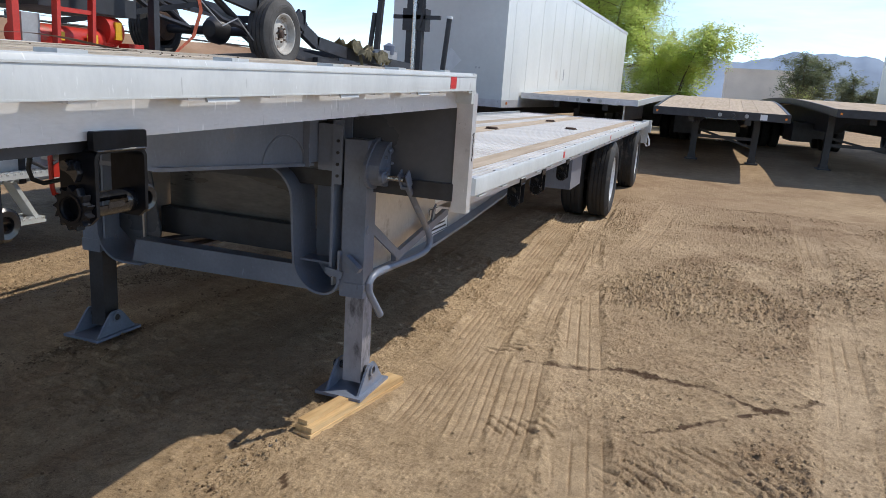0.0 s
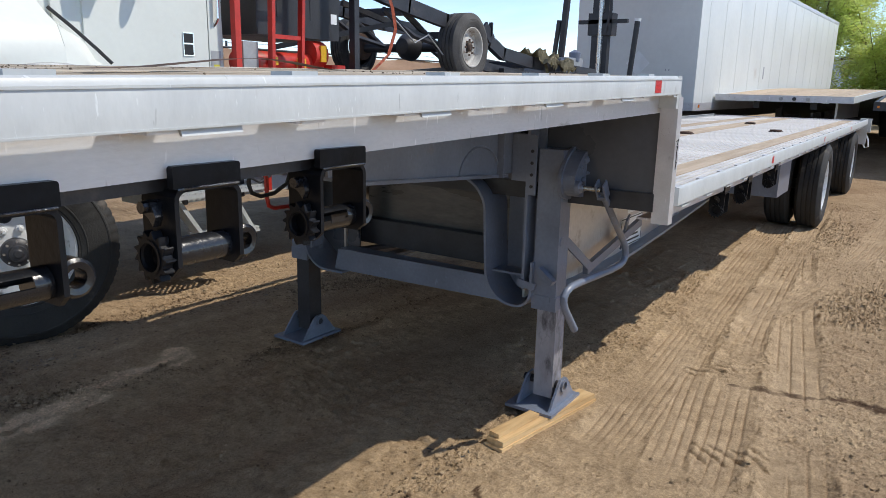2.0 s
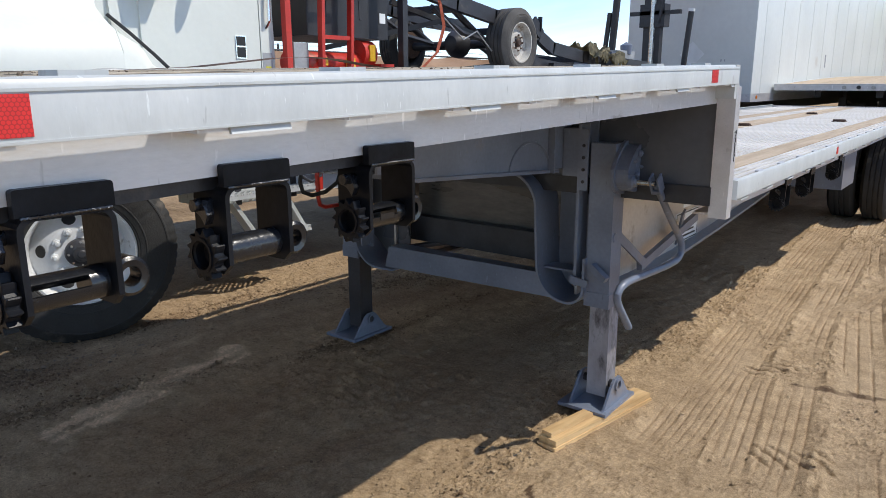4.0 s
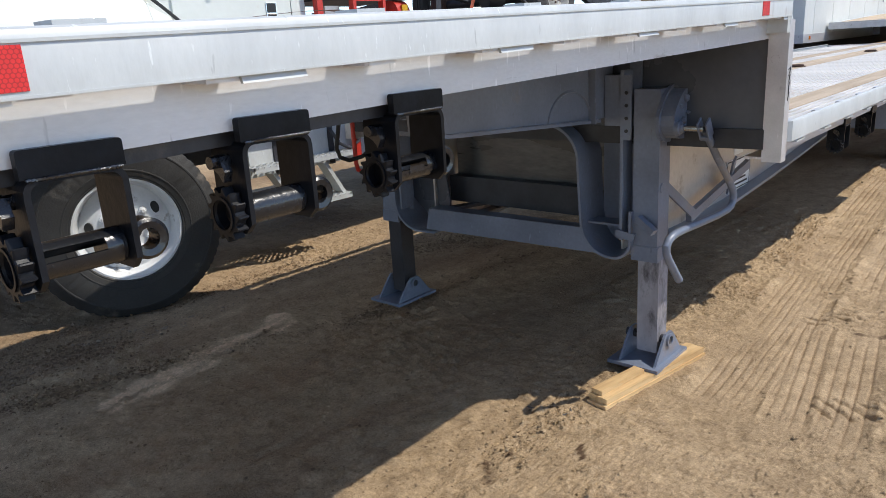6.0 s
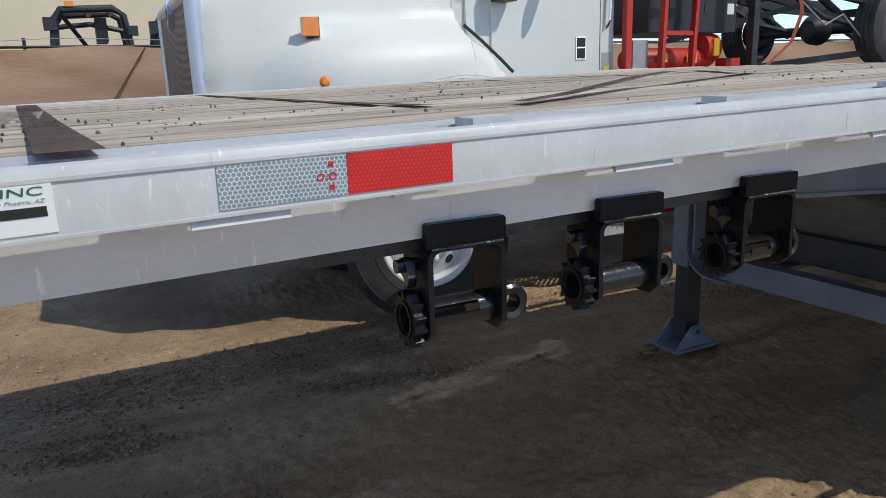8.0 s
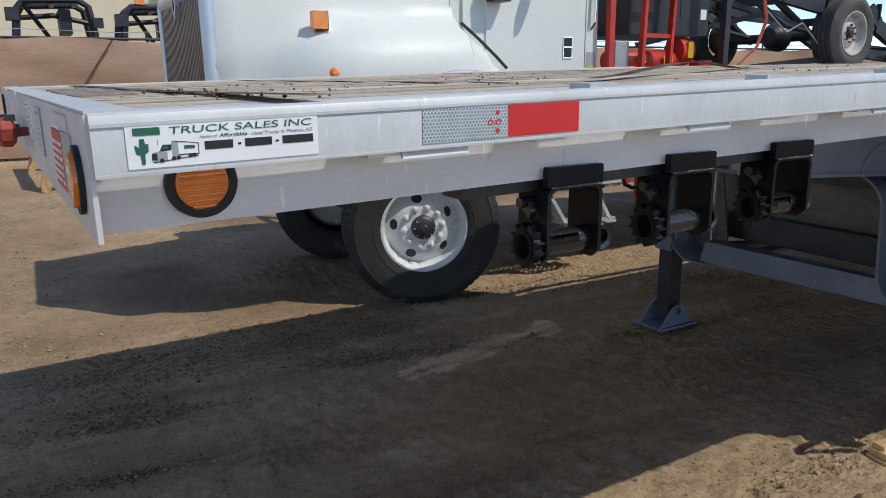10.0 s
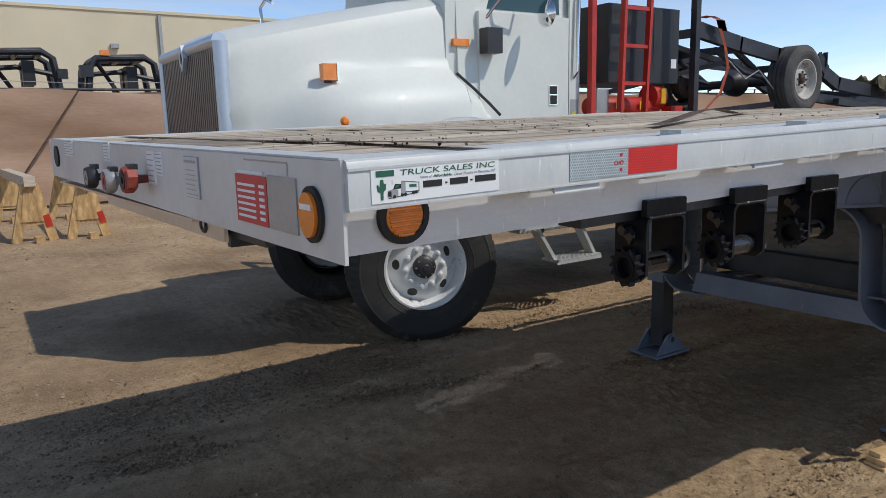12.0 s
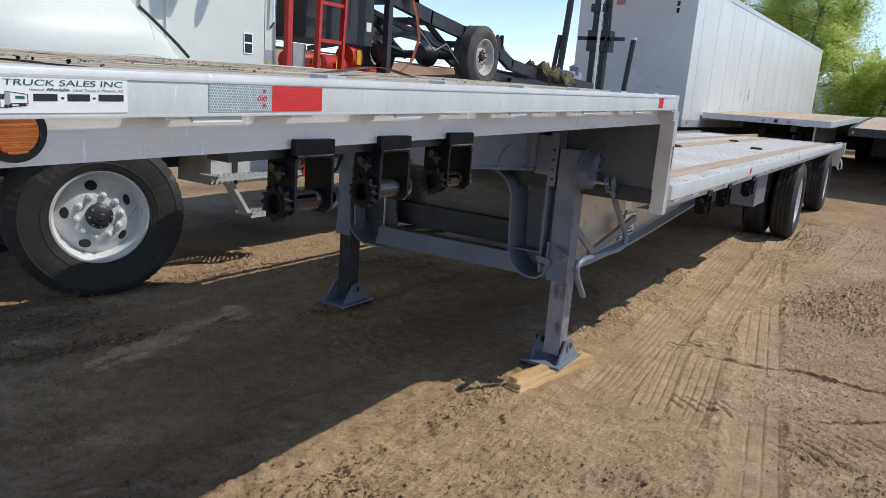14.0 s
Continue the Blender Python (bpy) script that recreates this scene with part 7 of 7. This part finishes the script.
part("screen_cloth", screen(), CLOTH, fence, "brown wrinkled cloth", smooth=True)
part("top_rail", tube(bmesh.new(), [(-0.06, -14, 2.56), (-0.06, 44, 2.56)], 0.03, 8), DARK_STEEL, fence)
fp = part("fence_post", tube(bmesh.new(), [(-0.15, 0, 0), (-0.15, 0, 2.75)], 0.035, 8), DARK_STEEL, fence)
fp.location = (0, -13, 0)
for k in range(1, 19):
    again(fp, pose(0, -13 + 3.1 * k, 0), fence)
# thin rusty bar standing in for a diagonal shadowed fold of the cloth
part("fence_brace", bar(bmesh.new(), (0.13, 0.20, 0.3), (0.13, 1.74, 2.52), 0.035), RUSTY, fence)
part("barbed_wire", tube(bmesh.new(), [(-0.1, -14 + 1.0 * k, 2.72 + 0.03 * math.sin(k * 2.3)) for k in range(59)], 0.008, 5), LABEL_GREY, fence)
hall = part("warehouse_wall", B((-46, -30, -24, 23, 0, 6.3)), STUCCO, None, bevel=0.02)
tagged(hall, "cream stucco warehouse behind the yard fence", "building", kind="structure")
part("wall_lamp", B((-29.99, -29.85, 4.7, 5.0, 4.85, 5.02)), LABEL_GREY, hall, bevel=0.02)
part("roof_cap", B((-30.05, -29.95, -24, 23, 6.25, 6.36)), STUCCO, hall)
part("down_pipe", B((-29.99, -29.88, 6.55, 6.67, 0.4, 6.2)), LABEL_GREY, hall, bevel=0.02)


def cage(y, z):
    g = thing("roll_cage", "black tubular buggy roll cage above the fence", "vehicle", group="roll cages behind the fence", at=(-18.3, y, 0))
    for xx in (0.0, -1.4):
        pts = [(xx, -0.95, 1.6), (xx, -0.75, z - 0.25), (xx, -0.6, z - 0.05), (xx, 0.5, z), (xx, 0.72, z - 0.15), (xx, 0.95, 1.6)]
        part("cage_hoop", tube(bmesh.new(), pts, 0.085, 10), DARK_STEEL, g, smooth=True)
    for yy, zz in ((-0.6, z - 0.05), (0.5, z), (0.0, z - 0.02)):
        part("cage_bar", tube(bmesh.new(), [(0, yy, zz), (-1.4, yy, zz)], 0.075, 10), DARK_STEEL, g, smooth=True)
    part("head_rest", B((-0.6, -0.2, 0.1, 0.35, z - 0.75, z - 0.2), (-1.2, -0.85, 0.1, 0.35, z - 0.75, z - 0.2)), INK_BLACK, g, bevel=0.05)
    part("cage_joint", B((-0.14, 0.14, -0.98, -0.70, z - 0.50, z - 0.22)), DARK_STEEL, g, bevel=0.05)
    part("cage_joint", B((-0.14, 0.14, 0.78, 1.0, z - 0.62, z - 0.4)), DARK_STEEL, g, bevel=0.05)
    part("cage_brace", tube(bmesh.new(), [(0.0, -0.62, z - 0.1), (-0.5, -0.1, 2.6), (-0.9, 0.1, 2.3)], 0.05, 8), DARK_STEEL, g, smooth=True)
    part("cage_brace", tube(bmesh.new(), [(-0.7, -0.9, z - 0.4), (-0.6, 0.0, z - 0.32), (-0.7, 0.9, z - 0.5)], 0.06, 8), DARK_STEEL, g, smooth=True)
    part("cage_lamp", B((-0.1, 0.1, -0.5, -0.3, z + 0.02, z + 0.14)), ORANGE_LENS, g, bevel=0.02)
    part("buggy_body", B((-1.5, 0.1, -1.5, 1.4, 0.5, 1.62)), DARK_STEEL, g, bevel=0.1)
    for yy in (-1.0, 1.0):
        part("wheel", lathe(bmesh.new(), tyre_profile(0.36, 0.25, 0.18), (0.05, yy, 0.36), "x", 20), RUBBER, g, smooth=True)
    return g


cage(0.75, 3.50)
cage(3.0, 3.42)


TIMBER = mat("worn_orange_timber", (0.56, 0.38, 0.17), 0.7, 0.0, 0.15, 5.0, 0.3, 25.0, second=(0.34, 0.19, 0.075), stretch=(4, 4, 1), rnd=0.12)


def stand(x, y, h, turn, long=3.1):
    g = thing("timber_stand", "yellow-brown timber trestle stand on the dirt", "stand", group="timber stands", at=(x, y, 0))
    g.rotation_euler = (0, 0, radians(turn))
    for a in (0.0, -long):
        for s in (-1, 1):
            part("stand_leg", bar(bmesh.new(), (a, s * 0.25, 0.0), (a, s * 0.05, h), 0.13, 0.13), TIMBER, g, bevel=0.006)
        part("stand_tie", B((a - 0.05, a + 0.055, -0.20, 0.20, h * 0.30, h * 0.30 + 0.11)), TIMBER, g, bevel=0.005)
        part("stand_gusset", prism(bmesh.new(), [(-0.17, h * 0.36), (0.17, h * 0.36), (0.07, h), (-0.07, h)], "x", a + 0.06, a + 0.075), TIMBER, g)
        part("stand_chock", B((a + 0.06, a + 0.28, -0.02, 0.10, 0.0, 0.09)), TIMBER, g, bevel=0.006)
    part("stand_beam", B((-long - 0.12, 0.14, -0.075, 0.075, h - 0.02, h + 0.13)), WOOD_DECK, g, "weathered grey timber beam", bevel=0.012)
    part("red_mark", bar(bmesh.new(), (0.072, 0.21, 0.22), (0.072, 0.17, 0.40), 0.012, 0.09), RED_PAINT, g)
    return g


stand(-11.35, 0.27, 0.86, 3)
stand(-11.25, 1.00, 0.80, 0)
# ---- trees, far buildings and mountains ----


def tree(x, y, h, spread, leaf, label, n, seed, trunk=0.16, low=0.15, droop=0.3, leaf_size=1.0):
    """Limbs from the base, branches, then fine hanging twigs set with small leaves."""
    rng = random.Random(seed)
    t = thing("tree", label, "tree", at=(x, y, 0.2))
    bm = bmesh.new()
    twigs = []
    for k in range(6):
        a = 2 * math.pi * k / 6 + rng.uniform(-0.4, 0.4)
        r = spread * rng.uniform(0.30, 0.70)
        p0, p1 = Vector((0.05 * math.cos(a), 0.05 * math.sin(a), 0)), Vector((r * math.cos(a), r * math.sin(a), h * rng.uniform(0.62, 0.92)))
        mid = p0.lerp(p1, 0.5) + Vector((0, 0, h * 0.06))
        tube(bm, [p0, p0.lerp(mid, 0.5), mid, mid.lerp(p1, 0.5), p1], trunk, 6, trunk * 0.2)
        for j in range(15):
            u = rng.uniform(-0.6, 1.0)
            q0 = mid.lerp(p1, u) if u > 0 else mid.lerp(p0, -u)
            q1 = q0 + Vector((rng.gauss(0, 0.36) * spread, rng.gauss(0, 0.36) * spread, rng.uniform(-0.14, 0.20) * h))
            tube(bm, [q0, q0.lerp(q1, 0.5) + Vector((0, 0, 0.12)), q1], trunk * 0.22, 4, trunk * 0.05)
            for i in range(14):
                w0 = q0.lerp(q1, rng.uniform(0.15, 1.0))
                w1 = w0 + Vector((rng.gauss(0, 0.13) * spread, rng.gauss(0, 0.13) * spread, rng.uniform(-droop, 0.16) * h * 0.5))
                tube(bm, [w0, w1], trunk * 0.05, 3, trunk * 0.02)
                twigs.append((w0, w1))
    part("trunk", bm, BARK, t, smooth=True)
    verts, faces = [], []
    for _ in range(n):
        w0, w1 = rng.choice(twigs)
        c = w0.lerp(w1, rng.random()) + Vector((rng.gauss(0, 0.045), rng.gauss(0, 0.045), rng.gauss(0, 0.034))) * spread
        if c.z < h * low or c.z > h * 1.06:
            continue
        a, e, s = rng.uniform(0, 6.28), rng.uniform(-0.9, 0.9), rng.uniform(0.022, 0.046) * (h / 6) ** 0.5 * leaf_size
        u = Vector((math.cos(a), math.sin(a), e * 0.6)).normalized() * s
        w = u.cross(Vector((rng.uniform(-1, 1), rng.uniform(-1, 1), 1))).normalized() * s * 0.5
        i = len(verts)
        verts += [c - u, c + w, c + u, c - w]
        faces.append((i, i + 1, i + 2, i + 3))
    me = bpy.data.meshes.new("crown")
    me.from_pydata(verts, [], faces)
    me.materials.append(leaf)
    crown = new("crown", me)
    crown.parent = t
    return t


tree(-4.2, 38.0, 9.5, 4.4, LEAF, "tall palo verde tree with airy yellow-green leaves", 110000, 3, trunk=0.13, leaf_size=1.35)
tree(-0.75, 35.0, 5.7, 2.7, LEAF, "small palo verde tree with drooping yellow-green leaves", 62000, 5, trunk=0.05, low=0.10, droop=0.45, leaf_size=1.75)
tree(-8.6, 44.0, 10.0, 4.8, LEAF, "tall palo verde tree with airy yellow-green leaves", 50000, 8, leaf_size=1.3)
tree(9.9, 78.0, 6.9, 3.0, LEAF_DARK, "dark grey-green tree near a far building", 26000, 6, trunk=0.08, low=0.3, leaf_size=2.6)
tree(16.2, 88.0, 5.6, 3.2, LEAF_DARK, "dark grey-green tree near a far building", 16000, 9, trunk=0.08, leaf_size=3.4)
far = part("far_building", B((2.9, 10.6, 92, 104, 0, 5.55)), STUCCO_FAR, None, bevel=0.05)
tagged(far, "low beige building in the distance", "building", kind="structure")
part("building_cap", B((2.8, 10.7, 91.9, 104, 5.35, 5.7)), STUCCO_FAR, far)
fw = part("yard_wall", B((-30, 60, 56, 56.3, 0, 1.95)), STUCCO_FAR, None)
tagged(fw, "low tan yard wall in the distance", "wall", kind="structure")
shrub = tree(7.6, 60.0, 3.4, 1.3, LEAF, "yellow-green shrub by a wall", 4000, 11, trunk=0.04, low=0.05)


def mountains():
    bm = bmesh.new()
    rng = random.Random(2)
    xs = [-1500 + 10 * k for k in range(340)]
    rows = []
    for x in xs:
        h = 52 + 66 / (1 + math.exp(-(x + 250) / 90)) + 30 * math.exp(-((x - 280) / 130) ** 2) + 5 * math.sin(x * 0.031 + 2) + 2.5 * math.sin(x * 0.07) + 1.2 * math.sin(x * 0.19 + 1)
        rows.append([bm.verts.new((x, 1900, -2)), bm.verts.new((x, 2000, h * 0.55)), bm.verts.new((x, 2120, h))])
    for a, b in zip(rows, rows[1:]):
        for i in range(2):
            bm.faces.new((a[i], a[i + 1], b[i + 1], b[i]))
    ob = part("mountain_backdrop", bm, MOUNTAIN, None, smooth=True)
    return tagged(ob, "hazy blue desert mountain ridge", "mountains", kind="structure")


mountains()

# ---- loose things on the upper deck ----


def deck_z(x, y):
    return 1.5535 + 0.0218 * y - 0.0104 * x


STRIP_STEEL = mat("dusty_brown_strip", (0.22, 0.155, 0.12), 0.75, 0.1, 0.2, 9.0, 0.4, 60.0, dirt=(0.13, 0.07, 0.045), dirt_amount=0.3)


def steel_strip(x0, y0, x1, y1, w, label, curl=0.0):
    bm = bmesh.new()
    rows = []
    for k in range(9):
        u = k / 8
        p = Vector((x0 + (x1 - x0) * u, y0 + (y1 - y0) * u))
        d = Vector((x1 - x0, y1 - y0)).normalized()
        s = Vector((-d.y, d.x)) * w / 2
        z = deck_z(p.x, p.y) + 0.004 + 0.008 * max(0, 1 - abs(p.x) / 0.8) + curl * max(0, math.sin(math.pi * u)) ** 2
        rows.append([bm.verts.new((p.x - s.x, p.y - s.y, z)), bm.verts.new((p.x + s.x, p.y + s.y, z))])
    for a, b in zip(rows, rows[1:]):
        bm.faces.new((a[0], a[1], b[1], b[0]))
    bmesh.ops.solidify(bm, geom=bm.faces, thickness=-0.011)
    return tagged(part("steel_strip", bm, STRIP_STEEL, None), label, "steel strip", group="strips on the deck")


steel_strip(-0.04, 0.290, -2.4, 0.115, 0.068, "rusty brown flat steel strip lying across the deck")
steel_strip(-0.45, 0.89, -2.4, 0.75, 0.045, "long dark steel strip lying across the deck")
steel_strip(-0.32, 1.02, -0.94, 2.35, 0.045, "curled rusty steel strip on the deck", curl=0.03)
steel_strip(-1.3, 2.6, -2.4, 1.6, 0.05, "rusty brown flat steel strip lying across the deck")
bm = bmesh.new()
for ring in (((-0.765, 0.028), (-0.755, 0.150), (-0.98, 0.166), (-1.05, 0.148), (-1.33, 0.160), (-1.65, 0.150), (-1.66, 0.0), (-1.20, 0.008)), ((-1.02, 0.172), (-0.93, 0.186), (-1.10, 0.215), (-1.60, 0.205), (-1.50, 0.172))):
    low = [bm.verts.new((x, y, deck_z(x, y) - 0.004)) for x, y in ring]
    top = [bm.verts.new((x, y, deck_z(x, y) + 0.004)) for x, y in ring]
    bm.faces.new(top[::-1])
    for a in range(len(ring)):
        b = (a + 1) % len(ring)
        bm.faces.new((low[a], top[a], top[b], low[b]))
bmesh.ops.recalc_face_normals(bm, faces=bm.faces)
part("worn_board", bm, mat("rotten_deck_wood", (0.27, 0.225, 0.175), 0.9, 0.0, 0.2, 7.0, 0.6, 45.0, second=(0.17, 0.135, 0.10), stretch=(0.6, 6, 6)), trailer, "rotten brown deck boards")
rng = random.Random(12)
bm = bmesh.new()
for k in range(190):
    cx, cy = rng.choice(((-0.3, 0.285), (-0.75, 0.25), (-0.5, 0.45), (-0.6, 0.75), (-0.9, 1.15), (-1.3, 0.5), (-1.6, 1.6), (-0.5, 2.0)))
    x, y = rng.gauss(cx, 0.10), rng.gauss(cy, 0.06) if k % 3 else rng.uniform(0.05, 3.2)
    if 0.05 < y < 3.3:
        r = rng.uniform(0.0015, 0.0045)
        m = Matrix.Translation((x, y, deck_z(x, y) + r * 0.5 + (0.004 if y < 0.32 else 0.0))) @ Euler((rng.uniform(0, 3), rng.uniform(0, 3), 0)).to_matrix().to_4x4() @ Matrix.Diagonal((1.3, 1, 0.7, 1))
        bmesh.ops.create_icosphere(bm, subdivisions=1, radius=r, matrix=m)
tagged(part("dirt_clods", bm, mat("dried_mud", (0.13, 0.095, 0.065), 0.95), None), "small dried mud clods scattered on the deck", "clods", kind="stuff")

hose = part("hose_piece", tube(bmesh.new(), [(-0.78, 2.675, 0.0), (-0.72, 2.685, 0.003), (-0.65, 2.675, 0.004), (-0.595, 2.70, 0.004), (-0.578, 2.74, 0.004), (-0.605, 2.775, 0.003), (-0.66, 2.765, 0.0), (-0.71, 2.745, -0.003)], 0.0048, 8), OLD_RUBBER, None, smooth=True)
tagged(hose, "short bent piece of dusty rubber hose on the dirt", "hose")
# clods and gravel on the ground: more of them, and larger, where the soil is churned


def gravel(count):
    rs = np.random.RandomState(7)
    gx, gy, gz, gzone, gsoil = GROUND
    x, y = rs.uniform(-0.7, 4.2, count), 1.5 + 10.5 * rs.rand(count) ** 1.3
    k = count // 2
    x[:k], y[:k] = rs.uniform(-4.2, -0.5, k), -0.9 + 5.7 * rs.rand(k)
    ix, iy = np.searchsorted(gx, x).clip(1, len(gx) - 1), np.searchsorted(gy, y).clip(1, len(gy) - 1)
    zone = gzone[iy, ix]
    keep = rs.rand(count) < np.where(x < -0.6, 0.22, 0.34) + 0.85 * zone
    x, y, ix, iy, zone = x[keep], y[keep], ix[keep], iy[keep], zone[keep]
    m = len(x)
    r = np.minimum(0.018, 0.0030 * np.exp(rs.normal(0.1, 0.55, m)) * (0.55 + 0.75 * zone))
    shade = x < -0.6
    r = np.where(shade, np.minimum(0.013, r * 1.05), r)
    octa = np.array([(1, 0, 0), (-1, 0, 0), (0, 1, 0), (0, -1, 0), (0, 0, 1), (0, 0, -1)], float)
    face = np.array([(0, 2, 4), (2, 1, 4), (1, 3, 4), (3, 0, 4), (0, 3, 5), (1, 2, 5)])
    p = octa[None] * rs.uniform(0.6, 1.35, (m, 6, 1)) * np.array([1.2, 1.0, 0.75])
    a, b = rs.uniform(0, 6.28, m), rs.uniform(-0.6, 0.6, m)
    ca, sa, cb, sb = np.cos(a)[:, None], np.sin(a)[:, None], np.cos(b)[:, None], np.sin(b)[:, None]
    px, py, pz = p[..., 0], p[..., 1] * cb - p[..., 2] * sb, p[..., 1] * sb + p[..., 2] * cb
    z0 = gz[iy, ix] + r * 0.35
    verts = np.stack([(px * ca - py * sa) * r[:, None] + x[:, None], (px * sa + py * ca) * r[:, None] + y[:, None], pz * r[:, None] + z0[:, None]], -1).reshape(-1, 3)
    faces = (face[None] + (np.arange(m) * 6)[:, None, None]).reshape(-1, 3)
    me = bpy.data.meshes.new("gravel")
    me.vertices.add(len(verts)), me.loops.add(faces.size), me.polygons.add(len(faces))
    me.vertices.foreach_set("co", verts.ravel().astype(np.float32))
    me.loops.foreach_set("vertex_index", faces.ravel().astype(np.int32))
    me.polygons.foreach_set("loop_start", np.arange(0, faces.size, 3).astype(np.int32))
    me.update(calc_edges=True)
    tint = np.zeros((m, 6, 4), np.float32)
    tint[:] = gsoil[iy, ix][:, None, :]
    pick = rs.rand(m, 1)
    tint[..., 1] = np.maximum(tint[..., 1], 0.55 * (pick < 0.10))
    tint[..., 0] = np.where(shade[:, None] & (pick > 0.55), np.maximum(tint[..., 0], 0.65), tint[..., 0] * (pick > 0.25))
    me.color_attributes.new("soil", 'FLOAT_COLOR', 'POINT').data.foreach_set("color", tint.reshape(-1))
    me.materials.append(SOIL)
    tagged(new("gravel", me), "loose clods and gravel on the dirt", "gravel", kind="stuff")


def gravel_far(count):
    """Stones on the open ground beyond the truck's nose."""
    rg = random.Random(15)
    pts, tri = [], []
    corner = [Vector(p) for p in ((1, 0, 0), (-1, 0, 0), (0, 1, 0), (0, -1, 0), (0, 0, 1), (0, 0, -1))]
    fi = [(0, 2, 4), (2, 1, 4), (1, 3, 4), (3, 0, 4), (2, 0, 5), (1, 2, 5), (3, 1, 5), (0, 3, 5)]
    for _ in range(count):
        x, y = -3.0 - 13.0 * rg.random() ** 1.2, rg.uniform(-1.6, 5.0)
        r = min(0.022, 0.0055 * math.exp(rg.gauss(0.0, 0.5)))
        t = rg.uniform(0, 6.28)
        c, d = math.cos(t) * r, math.sin(t) * r
        i = len(pts)
        pts += [(x + p.x * c - p.y * d, y + p.x * d + p.y * c, r * (0.2 + 0.6 * p.z * rg.uniform(0.7, 1.2))) for p in corner]
        tri += [tuple(i + j for j in f) for f in fi]
    me = bpy.data.meshes.new("gravel")
    me.from_pydata(pts, [], tri)
    me.materials.append(PEBBLE)
    tagged(new("gravel", me), "loose grey stones on the open yard", "gravel", kind="stuff")


gravel(380000)
gravel_far(26000)

# ---- boards of the upper deck ----
widths = 16
for k in range(widths):
    a = -0.178 - k * 2.244 / widths
    b = a - 2.244 / widths + 0.006
    y0 = 0.055 + SKEW * a
    ob = part("deck_board", B((b, a, y0, L_UP - 0.01, 1.525, 1.5535 + 0.0015 * ((k * 7) % 3))), WOOD_DECK, trailer, lift=True, bevel=0.002)
